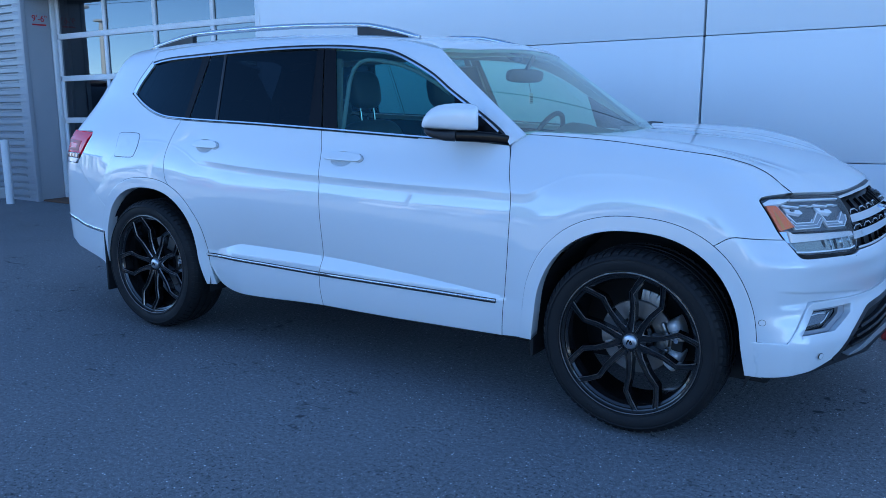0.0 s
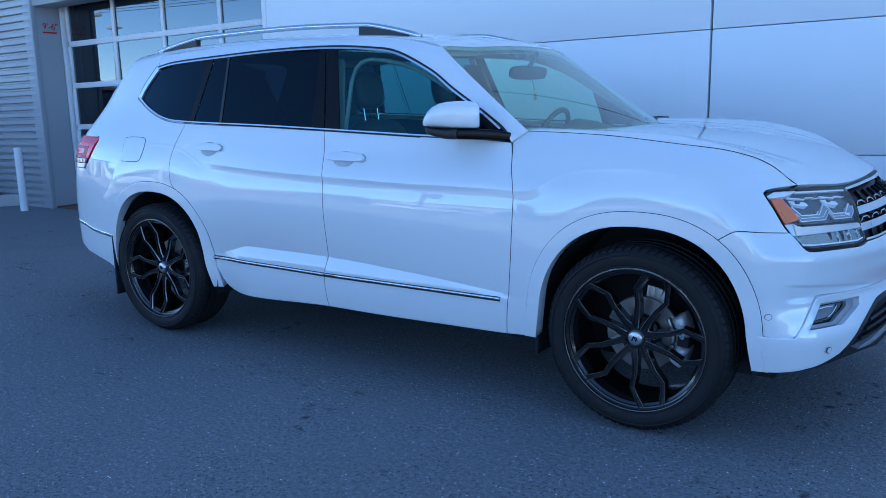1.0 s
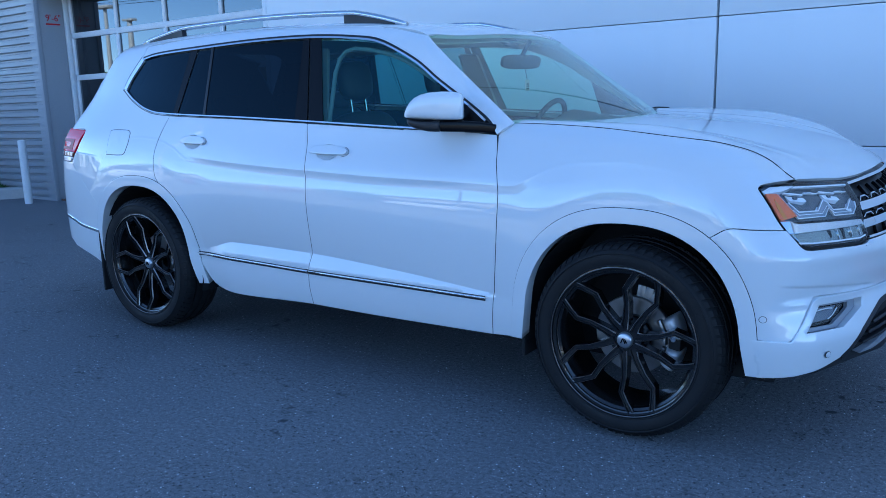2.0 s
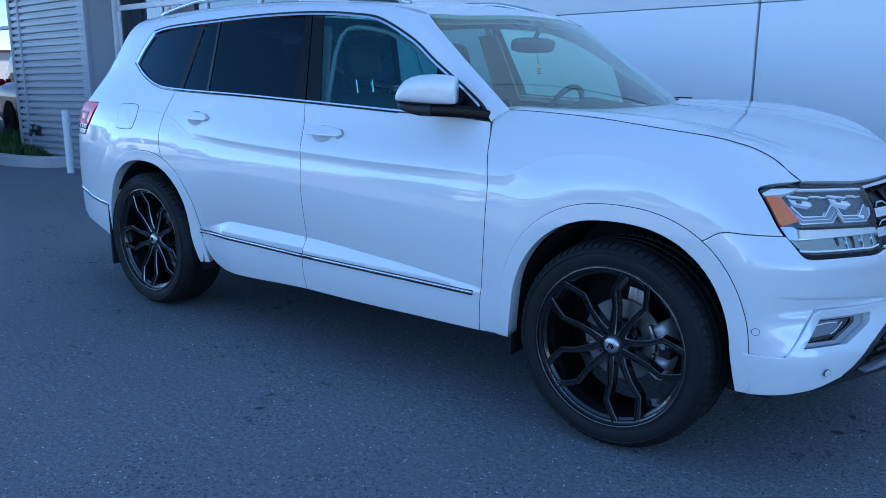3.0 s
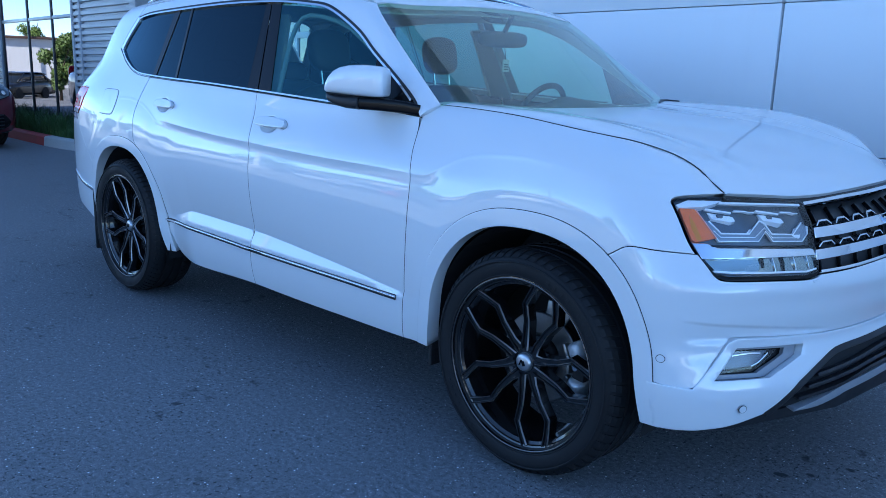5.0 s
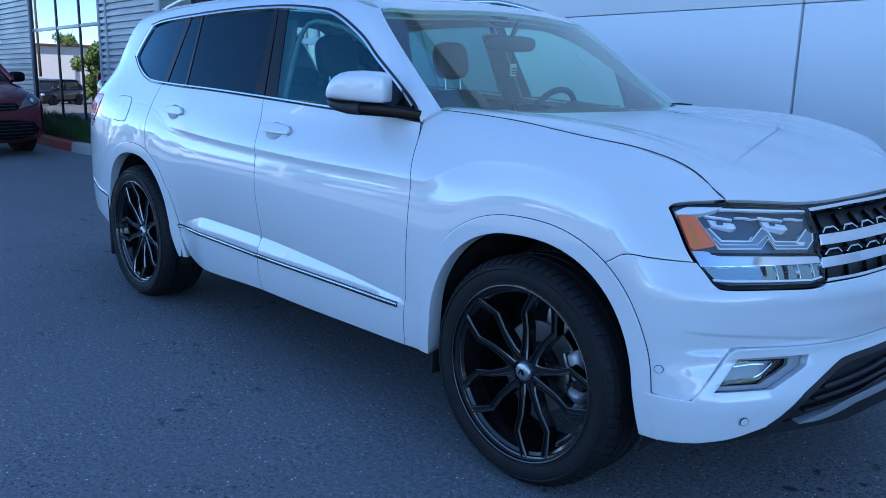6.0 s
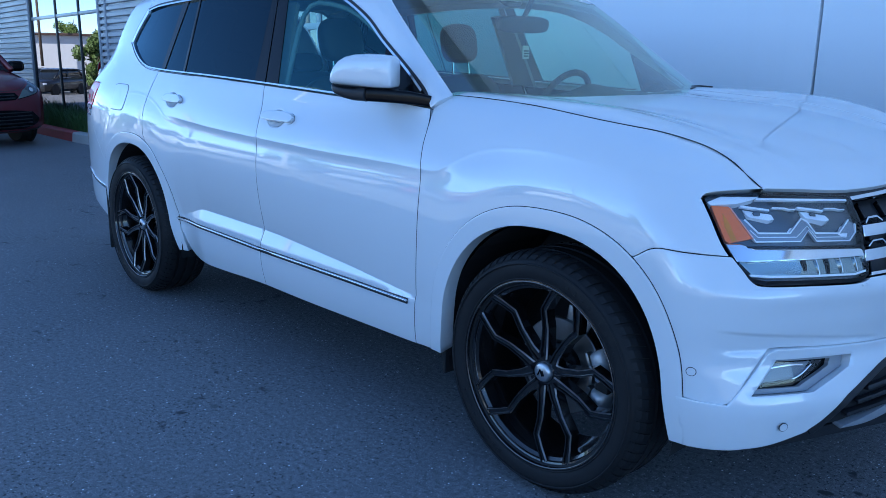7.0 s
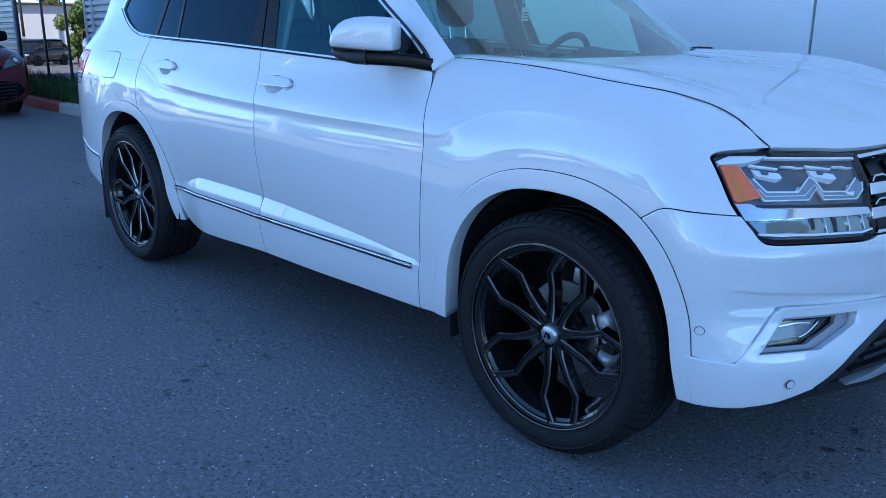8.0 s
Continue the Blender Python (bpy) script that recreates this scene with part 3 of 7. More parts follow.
# wheel arch mouldings, proud of the panels
for cx in (ARCH_F, ARCH_R):
    panel("arch_moulding", ring(arch(cx, MOULD), [arch(cx, MOULD)[-1], arch(cx, 0)[-1]], arch(cx, 0)[::-1], [arch(cx, 0)[0], arch(cx, MOULD)[0]]),
          lower_body, "side", PAINT, car, gap=0.0, sink=-0.005, depth=0.06, step=0.03, soft=0.004)
for cx in (ARCH_F, ARCH_R):
    line = arch(cx, MOULD + 0.0012)
    panel("arch_seam", ribbon(spline(line[1:-1], 0.03), 0.0024), lower_body, "side", JOINT, car, gap=0, sink=-0.0006, depth=0.002, step=0.05, soft=0)
# front fender: from the door over the wheel to the lamp and the bumper
front_u = np.linspace(45.8, 134.2, 45)
fp, _ = lay("corner", front_u, knots((45.8, 1.0195), (53, 1.0135), (61, 1.0065), (67, 1.0075), (75, 1.0115), (90, 1.0145), (105, 1.0115), (113, 1.0075), (119, 1.0065), (127, 1.0135), (134.2, 1.0195))(front_u), lower_body)
HOOD_FRONT = [(p[0], p[1]) for p in fp]
HOOD_LINE = [(-0.60, -0.800), (-0.45, -0.801), (-0.33, -0.811), (-0.218, -0.826), (-0.10, -0.845), (0.012, -0.857), (0.116, -0.860), (0.208, -0.8475), (0.291, -0.821), (0.368, -0.788), (0.4065, -0.771), (0.4535, -0.753), (0.4855, -0.7415), (0.518, -0.734), HOOD_FRONT[0]]
hl, _ = lay("top", [p[0] for p in HOOD_LINE], [p[1] for p in HOOD_LINE], lower_body)
hood_side = [(p[0], p[2]) for p in hl]
LAMP_EDGE = [(45.8, 1.020), (40.0, 1.017), (37.3, 1.011), (36.7, 1.000), (38.1, 0.945), (39.3, 0.892), (40.3, 0.861)]
le, _ = lay("corner", [p[0] for p in LAMP_EDGE], [p[1] for p in LAMP_EDGE], lower_body)
LAMP_SIDE = [(p[0], p[2]) for p in le]
SEAM = [(LAMP_SIDE[-1][0], LAMP_SIDE[-1][1]), (0.46, 0.865), (0.385, 0.866), (0.335, 0.838), (0.318, 0.828)]
fo_front = [p for p in fo if p[0] > 0.2 and p[1] < 0.822]
fender_arch = [p for p in fo if not (p[0] > 0.2 and p[1] < 0.834)]
panel("front_fender", ring(FRONT_SHUT, [(-0.604, 1.174), (-0.60, hood_side[0][1])], hood_side, [hood_side[-1], LAMP_SIDE[0]], LAMP_SIDE[:4], LAMP_SIDE[3:], SEAM,
                           [SEAM[-1]] + fender_arch[::-1], [fender_arch[0], (-0.593, 0.324)], step=0.02), lower_body, "side", PAINT, car, step=0.018, gap=0.0018, soft=0.003, guides=FENDER_GUIDES)
# rear quarter with the rear pillar
TAIL_SEAM = [(-3.385, 0.721), (-3.50, 0.80), (-3.62, 0.90), (-3.70, 0.966)]
quarter_arch = [p for p in ro if not (p[0] > -2.74 and p[1] < 0.876) and not (p[0] < -3.0 and p[1] < 0.724)]
panel("quarter_panel", ring(REAR_SHUT, BELT[5:], [(-3.215, 1.402), (-3.17, 1.475), (-3.085, 1.580)], [(-3.085, 1.580), (-3.10, 1.655)], [(-3.10, 1.655), (-3.38, 1.635), (-3.46, 1.56), (-3.56, 1.42), (-3.75, 1.17)],
                            [(-3.75, 1.17), (-3.552, 1.167), (-3.615, 1.06), (-3.70, 0.966)], TAIL_SEAM[::-1], [TAIL_SEAM[0]] + quarter_arch + [REAR_SHUT[0]], step=0.02),
      cabin, "side", PAINT, car, step=0.02, gap=0.0006, soft=0, guides=crease(HAUNCH, -3.60, -2.50, (-0.010, -0.004, 0.002, 0.008, 0.015, 0.03, 0.06), 90) + [[(x, 1.030 - 0.05 * (x + 3.60) - d) for x in np.linspace(-3.66, -3.36, 20)] for d in (-0.005, 0.0, 0.005, 0.03)])
# frame over the side windows with the front pillar
panel("roof_frame", ring([(-0.604, 1.174)] + GLASS_TOP[1:], [(-3.085, 1.580), (-3.10, 1.655)], [(-3.10, 1.655), (-2.500, 1.690), (-1.910, 1.698), (-1.411, 1.677), (-1.075, 1.612)],
                         [(-1.075, 1.612), (-0.800, 1.408), (-0.548, 1.222)], [(-0.548, 1.222), (-0.604, 1.174)]), cabin, "side", PAINT, car, gap=0.001)
roof_edge = [(-3.100, 1.655), (-2.500, 1.690), (-1.910, 1.698), (-1.411, 1.677), (-1.079, 1.612)]
re, _ = lay("side", [p[0] for p in roof_edge], [p[1] for p in roof_edge], cabin)
edge_r = [(p[0], p[1]) for p in re]
panel("roof", ring(edge_r, [edge_r[-1], (-0.99, -0.45), (-0.95, 0.0), (-0.99, 0.45), (edge_r[-1][0], -edge_r[-1][1])], [(x, -y) for x, y in edge_r[::-1]],
                   [(-3.10, -edge_r[0][1]), (-3.40, -edge_r[0][1] + 0.04)], [(-3.40, -edge_r[0][1] + 0.04), (-3.52, 0.3), (-3.54, 0), (-3.52, -0.3), (-3.40, edge_r[0][1] - 0.04)],
                   [(-3.40, edge_r[0][1] - 0.04), (-3.10, edge_r[0][1])]), cabin, "top", PAINT, car, mirror=False, step=0.05, gap=0.001)
# hood
panel("hood", ring([(p[0], p[1]) for p in HOOD_LINE], HOOD_FRONT, [(x, -y) for x, y in HOOD_LINE[::-1]],
                   [(-0.60, 0.800), (-0.50, 0.6), (-0.36, 0.3), (-0.33, 0), (-0.36, -0.3), (-0.50, -0.6), (-0.60, -0.800)], step=0.02), lower_body, "top", PAINT, car, mirror=False, step=0.025, gap=0.0020, soft=0.003)
# dark gaps between the panels
panel("hood_gap", ribbon(spline(HOOD_LINE, 0.02), 0.0024), lower_body, "top", JOINT, car, gap=0, sink=0.0012, depth=0.002, step=0.05, soft=0)
for shut in (FRONT_SHUT, MID_SHUT, REAR_SHUT):
    panel("door_gap", ribbon(spline(shut, 0.02), 0.0038), side_only, "side", JOINT, car, gap=0, sink=0.0014, depth=0.002, step=0.05, soft=0)
# windscreen
ws_r = [(-0.553, 1.224), (-0.800, 1.404), (-1.075, 1.606)]
wp, _ = lay("side", [p[0] for p in ws_r], [p[1] for p in ws_r], cabin)
wy = [(p[1], p[2]) for p in wp]
panel("windscreen", ring(wy, [wy[-1], (-0.4, 1.656), (0.0, 1.671), (0.4, 1.656), (-wy[-1][0], wy[-1][1])], [(-a, b) for a, b in wy[::-1]], [(-wy[0][0], wy[0][1]), (0.5, 1.19), (0.0, 1.18), (-0.5, 1.19), wy[0]]), cabin, "front", GLASS_WS, car, sink=0.004, depth=0.005, mirror=False, soft=0, gap=0.0)


# ---- ground and building ----
def grade(x):
    """The lot falls away beyond the planting strip."""
    return -0.04 * min(max(-18.0 - x, 0.0), 42.0)


gx = [-400, -200, -60, -18, 400]
solid("ground", [(x, y, grade(x)) for x in gx for y in (-400, 400)], [(2 * i, 2 * i + 2, 2 * i + 3, 2 * i + 1) for i in range(4)], ASPHALT)
tagged(bpy.data.objects["ground"], "dark grey asphalt lot with fine pale stones and worn patches", "asphalt", kind="structure")

TOP = 7.2
Y_WHITE, Y_CORR, Y_DOOR = 2.40, 2.10, 2.52
X_CORNER, X_WHITE = -9.20, -5.33
wall_white = tagged(new("wall_north"), "white flush metal wall panels with dark vertical joints", "wall", kind="structure")


def wall_panel(x0, x1, z0, z1):
    return box("panel", (x0, Y_WHITE, z0), (x1, Y_WHITE + 0.12, z1), WALL, wall_white, 0.006)


JOINT_X = [-5.33, -0.654, 4.0, 8.7, 13.4]
ROWS_Z = [-0.30, 0.886, 1.833, 2.78, 3.73, 4.68, 5.63, 6.58, 7.2]
for xa, xb in zip(JOINT_X, JOINT_X[1:]):
    for za, zb in zip(ROWS_Z, ROWS_Z[1:]):
        wall_panel(xa + 0.009, xb - 0.009, za + 0.0028, zb - 0.0028)
box("backing", (X_WHITE, Y_WHITE + 0.10, 0), (13.4, Y_WHITE + 0.40, TOP - 0.02), JOINT, wall_white)
box("return", (X_WHITE - 0.06, Y_WHITE + 0.003, 0), (X_WHITE + 0.005, Y_WHITE + 0.5, TOP), WALL, wall_white, 0.004)
box("base_strip", (X_WHITE, Y_WHITE + 0.02, 0), (13.4, Y_WHITE + 0.14, 0.05), JAMB, wall_white)

wall_corr = tagged(new("wall_west"), "grey horizontally ribbed sheet metal wall", "wall", kind="structure")


def ribbed(x0, x1, z0, z1, pitch=0.095):
    """Horizontal lapped ribs: a slanting face and a short return."""
    prof, z = [], z0
    while z < z1:
        prof += [(Y_CORR + 0.038, z), (Y_CORR + 0.006, z + 0.006), (Y_CORR, z + 0.011), (Y_CORR, z + 0.062), (Y_CORR + 0.006, z + 0.067), (Y_CORR + 0.038, z + 0.073)]
        z += pitch
    verts = [(x, y, q) for y, q in prof for x in (x0, x1)]
    faces = [(2 * i, 2 * i + 1, 2 * i + 3, 2 * i + 2) for i in range(len(prof) - 1)]
    return solid("ribbed_sheet", verts, faces, CORR, wall_corr)


ribbed(-11.05, X_CORNER, 0.12, TOP)
ribbed(-11.32, -11.07, 0.12, TOP)
ribbed(-24.0, -14.62, 0.12, TOP)
box("backing", (-11.32, Y_CORR + 0.046, 0), (X_CORNER - 0.012, Y_CORR + 0.3, TOP - 0.02), JAMB, wall_corr)
box("backing", (-24.0, Y_CORR + 0.046, 0), (-14.6, Y_CORR + 0.3, TOP - 0.02), JAMB, wall_corr)
for x in (-11.06, X_CORNER - 0.015, -14.60, -11.34):
    box("flashing", (x - 0.03, Y_CORR - 0.012, 0.02), (x + 0.03, Y_CORR + 0.05, TOP), JAMB, wall_corr, 0.004)
for xa, xb in ((-11.32, X_CORNER - 0.008), (-24.0, -14.6)):
    box("base_strip", (xa, Y_CORR - 0.004, 0.0), (xb, Y_CORR + 0.05, 0.118), CONCRETE, wall_corr)
box("jamb", (X_CORNER - 0.2, Y_CORR + 0.004, 0), (X_CORNER, Y_DOOR + 0.2, 3.4), JAMB, wall_corr, 0.004)
box("soffit", (X_CORNER + 0.002, Y_CORR + 0.02, 2.76), (X_WHITE - 0.065, Y_DOOR - 0.055, 3.40), JAMB, wall_corr, 0.006)
box("lintel", (X_CORNER, Y_DOOR - 0.05, 3.08), (X_WHITE, Y_DOOR + 0.25, TOP), JAMB, wall_corr)

# sectional glass garage door
gate = tagged(new("door_1"), "white aluminium sectional garage door with clear glass panes", "garage door", kind="structure")
GX = [-9.10, -8.12, -7.17, -6.18, -5.22]
GZ = [0.157, 0.682, 1.207, 1.752, 2.291, 2.83]
for za, zb in zip(GZ, GZ[1:] + [3.2]):
    section = box("rail", (GX[0], Y_DOOR, za - 0.035), (GX[-1], Y_DOOR + 0.05, za + 0.035), DOORWHITE, gate, 0.006)
    for xa, xb in zip(GX, GX[1:]):
        pane = solid("pane", [(xa, Y_DOOR + 0.025, za + 0.03), (xb, Y_DOOR + 0.025, za + 0.03), (xb, Y_DOOR + 0.025, zb - 0.03), (xa, Y_DOOR + 0.025, zb - 0.03)], [(0, 1, 2, 3)], GLASS_DOOR, gate)
    for x in GX:
        box("stile", (x - 0.028, Y_DOOR + 0.002, za + 0.034), (x + 0.028, Y_DOOR + 0.048, zb - 0.034), DOORWHITE, gate, 0.005)
box("track", (X_CORNER + 0.01, Y_DOOR - 0.04, 0), (X_CORNER + 0.05, Y_DOOR + 0.06, 3.07), DOORWHITE, gate, 0.004)

# window wall with a transom
FRAMEDARK = material("dark_frame", (0.045, 0.047, 0.05), 0.4, 0.4)
shop = tagged(new("window_1"), "shop window wall with grey metal mullions, mirroring the lot", "window", kind="structure")
WX = [-14.55, -13.27, -12.22, -11.33]
for xa, xb in zip(WX, WX[1:]):
    for za, zb in ((0.30, 2.13), (2.13, 4.4)):
        solid("pane", [(xa, Y_CORR + 0.03, za), (xb, Y_CORR + 0.03, za), (xb, Y_CORR + 0.03, zb), (xa, Y_CORR + 0.03, zb)], [(0, 1, 2, 3)], GLASS_SHOP, shop)
for x in WX:
    box("mullion", (x - 0.020, Y_CORR + 0.012, 0.26), (x + 0.020, Y_CORR + 0.12, 4.4), FRAMEDARK, shop, 0.004)
for z in (0.28, 2.13, 4.4):
    box("transom", (WX[0], Y_CORR + 0.018, z - 0.028), (WX[-1], Y_CORR + 0.118, z + 0.028), FRAMEGREY, shop, 0.004)
box("sill", (WX[0], Y_CORR, 0), (WX[-1], Y_CORR + 0.2, 0.25), CONCRETE, shop, 0.01)
box("header", (WX[0], Y_CORR + 0.01, 4.43), (WX[-1], Y_CORR + 0.25, TOP), JAMB, shop)

# rooms behind the glass, roof of the building
INSIDE = material("room_wall", (0.25, 0.25, 0.25), 0.8)
box("room_floor", (-24, 2.45, -0.05), (13.4, 14, 0.012), CONCRETE)
tagged(bpy.data.objects["room_floor"], "grey concrete floor inside the building", "floor", kind="structure")
for nm, lo, hi in (("wall_back", (-24, 14, 0), (13.4, 14.2, TOP)), ("wall_far", (-24.2, 2.1, 0), (-24, 14.2, TOP)), ("wall_near", (13.4, 2.4, 0), (13.6, 14.2, TOP)),
                   ("wall_between", (-9.3, 2.76, 0), (-9.2, 14, TOP)), ("wall_inner", (-5.3, 2.9, 0), (-5.2, 14, TOP)), ("ceiling", (-24.2, 2.1, TOP), (13.6, 14.2, TOP + 0.2))):
    tagged(box(nm, lo, hi, INSIDE if nm != "ceiling" else CORR), "plain wall or roof slab of the building", "wall" if nm != "ceiling" else "ceiling", kind="structure")

# the lot falls a little against the level lines of the building
FALL = Matrix.Identity(4)
FALL[2][0], FALL[2][3] = 0.017, 0.017 * 0.654
for root in (wall_white, wall_corr, gate, shop):
    for ob in root.children:
        ob.data.transform(FALL)
        ob.data.update()

# planting strip with its kerb, bollard
KERB = [(x, 1.57) for x in np.arange(-24.0, -11.8, 0.25)] + [tuple(p) for p in spline([(-11.75, 1.57), (-11.2, 1.575), (-10.6, 1.64), (-10.15, 1.82), (-9.95, 2.09)], 0.1)]
KERB_IN = np.gradient(np.array(KERB), axis=0)
KERB_IN = np.stack([-KERB_IN[:, 1], KERB_IN[:, 0]], 1) / np.linalg.norm(KERB_IN, axis=1)[:, None]
MEET = min(range(len(KERB)), key=lambda i: abs(KERB[i][0] + 11.35))


def kerb_piece(name, first, last, mat, label):
    prof = [(0.0, 0.0), (0.012, 0.125), (0.03, 0.145), (0.14, 0.15), (0.15, 0.0)]
    verts, faces = [], []
    for i in range(first, last):
        verts += [(*(np.array(KERB[i]) + KERB_IN[i] * a), z) for a, z in prof]
    k, n = len(prof), last - first
    for i in range(n - 1):
        for j in range(k - 1):
            faces.append((i * k + j, (i + 1) * k + j, (i + 1) * k + j + 1, i * k + j + 1))
    faces += [tuple(range(k)), tuple((n - 1) * k + j for j in range(k))[::-1]]
    return tagged(solid(name, verts, faces, mat), label, "kerb", kind="structure")


kerb_piece("kerb_red", 0, MEET + 1, REDKERB, "red painted concrete kerb along the planting strip")
kerb_piece("kerb_white", MEET, len(KERB), CONCRETE, "pale concrete kerb curving to the wall")
SOIL = worn(material("soil", (0.06, 0.045, 0.03), 0.95), (0.06, 0.045, 0.03), 0.3, 6, 60)
bed = [(x, y + 0.14, 0.10) for x, y in KERB[:-2]] + [(-10.05, 2.09, 0.10), (-24, 2.09, 0.10)]
tagged(solid("planting_bed", bed, [tuple(range(len(bed)))], SOIL), "dark soil of the planting strip", "soil", kind="structure")

bm = bmesh.new()
rod(bm, (-9.33, 1.79, 0), (-9.33, 1.79, 0.82), 0.048, segs=28)
bmesh.ops.create_uvsphere(bm, u_segments=24, v_segments=10, radius=0.048, matrix=Matrix.Translation((-9.33, 1.79, 0.82)) @ Matrix.Diagonal((1, 1, 0.25, 1)))
tagged(part("bollard", bm, WHITEPAINT, smooth=True, angle=40), "white painted steel bollard beside the garage door", "bollard")


# ---- side windows, pillars and bright trim of the car ----
GT = spline(GLASS_TOP, 0.03)


def top_at(x):
    xs = np.array([p[0] for p in GT])[::-1]
    return float(np.interp(x, xs, np.array([p[1] for p in GT])[::-1]))


def belt_at(x):
    b = spline(BELT, 0.03)
    return float(np.interp(x, np.array([p[0] for p in b])[::-1], np.array([p[1] for p in b])[::-1]))


def window(name, x0b, x0t, x1b, x1t, mat, label="", sink=0.006):
    """A pane between two slanting sides, from the belt to the top line. x0 is the front side."""
    xs_b, xs_t = np.linspace(x1b, x0b, 24), np.linspace(x0t, x1t, 24)
    lo = [(x, belt_at(x) + 0.002) for x in xs_b]
    up = [(x, top_at(x) - 0.002) for x in xs_t]
    return panel(name, lo + up, cabin, "side", mat, car, gap=0.0, sink=sink, depth=0.004, soft=0, label=label)


PILLARTRIM = worn(material("beige_pillar_trim", (0.30, 0.27, 0.24), 0.7), (0.30, 0.27, 0.24), 0.08, 6, 90)
window("front_side_window", -0.891, -0.934, -1.569, -1.690, GLASS_SIDE, "lightly tinted front side window")
panel("mirror_sail", [(-0.611, 1.180), (-0.891, 1.193), (-0.934, 1.396), (-0.770, 1.301), (-0.658, 1.230)], cabin, "side", GLOSS, car, gap=0.0, sink=0.005, depth=0.01)
window("pillar_cover", -1.569, -1.690, -1.662, -1.762, GLOSS, "gloss black pillar cover", sink=0.003)
window("pillar_cover", -1.672, -1.769, -1.757, -1.808, GLOSS, "gloss black pillar cover", sink=0.003)
window("rear_side_window", -1.757, -1.808, -2.408, -2.452, GLASS_TINT, "dark privacy glass")
window("window_divider", -2.408, -2.452, -2.428, -2.470, BLACK, sink=0.002)
window("fixed_pane", -2.428, -2.470, -2.640, -2.575, GLASS_TINT, "dark privacy glass")
window("pillar_cover", -2.645, -2.580, -2.685, -2.640, GLOSS, "gloss black pillar cover", sink=0.002)
qb = [(x, belt_at(x) + 0.002) for x in np.linspace(-3.205, -2.685, 24)]
qt = [(x, top_at(x) - 0.002) for x in np.linspace(-2.640, -3.085, 20)]
panel("quarter_window", qb + qt + [(-3.165, 1.478)], cabin, "side", GLASS_TINT, car, gap=0.0, sink=0.006, depth=0.004, soft=0, label="dark privacy glass")


for ob in car.children:
    if ob.name in ("rear_side_window.001", "fixed_pane.001", "window_divider.001"):
        ob.data.materials[0] = GLASS_FAR
    elif ob.name in ("pillar_cover.001", "pillar_cover.003"):
        ob.data.materials[0] = PILLARTRIM


def trim(name, line, width, mat, sink=-0.005, F=cabin, mode="side", label="", depth=0.012):
    return panel(name, ribbon(spline(line, 0.025), width), F, mode, mat, car, gap=0, sink=sink, depth=depth, step=0.05, soft=0.003 if width > 0.025 else 0, label=label)


trim("window_trim", [(-0.931, 1.197)] + [(x, z + 0.006) for x, z in BELT[2:]], 0.0065, SATIN, label="bright chrome window strip")
trim("window_trim", [(-0.668, 1.231)] + [(x, z - 0.004) for x, z in GLASS_TOP[2:]], 0.0085, CHROME, label="bright chrome window strip")
trim("window_trim", [(-3.212, 1.402), (-3.172, 1.475), (-3.083, 1.580)], 0.032, SILVER, label="broad bright silver strip behind the rear quarter window")
trim("window_gasket", [(-3.230, 1.398), (-3.192, 1.480), (-3.098, 1.592)], 0.005, BLACK, sink=-0.004)
trim("window_gasket", [(x, z - 0.0035) for x, z in BELT[2:5]] + [(-2.710, 1.2545), (-2.912, 1.2745), (-3.088, 1.331), (-3.228, 1.400)], 0.0028, BLACK, sink=-0.003)
trim("window_gasket", [(-0.622, 1.202), (-0.664, 1.242)] + [(x, z + 0.006) for x, z in GLASS_TOP[2:]], 0.010, BLACK, sink=-0.003)
for xa, xb, za, zb in ((-0.615, -1.654, 0.487, 0.486), (-1.661, -2.511, 0.486, 0.497)):
    line = [(xa + (xb - xa) * k / 6, za + (zb - za) * k / 6) for k in range(7)]
    trim("sill_strip_base", line, 0.020, BLACK, sink=-0.006, F=side_only)
    for sd in (-1, 1):
        tube("sill_strip", [(x, sd * (float(half_width(np.float64(x), np.float64(z + 0.003))) + 0.008), z + 0.003) for x, z in line], 0.0052, CHROME, car, "chrome sill strip on black", segs=12)

# ---- wheels ----
TYRE_R = 0.390


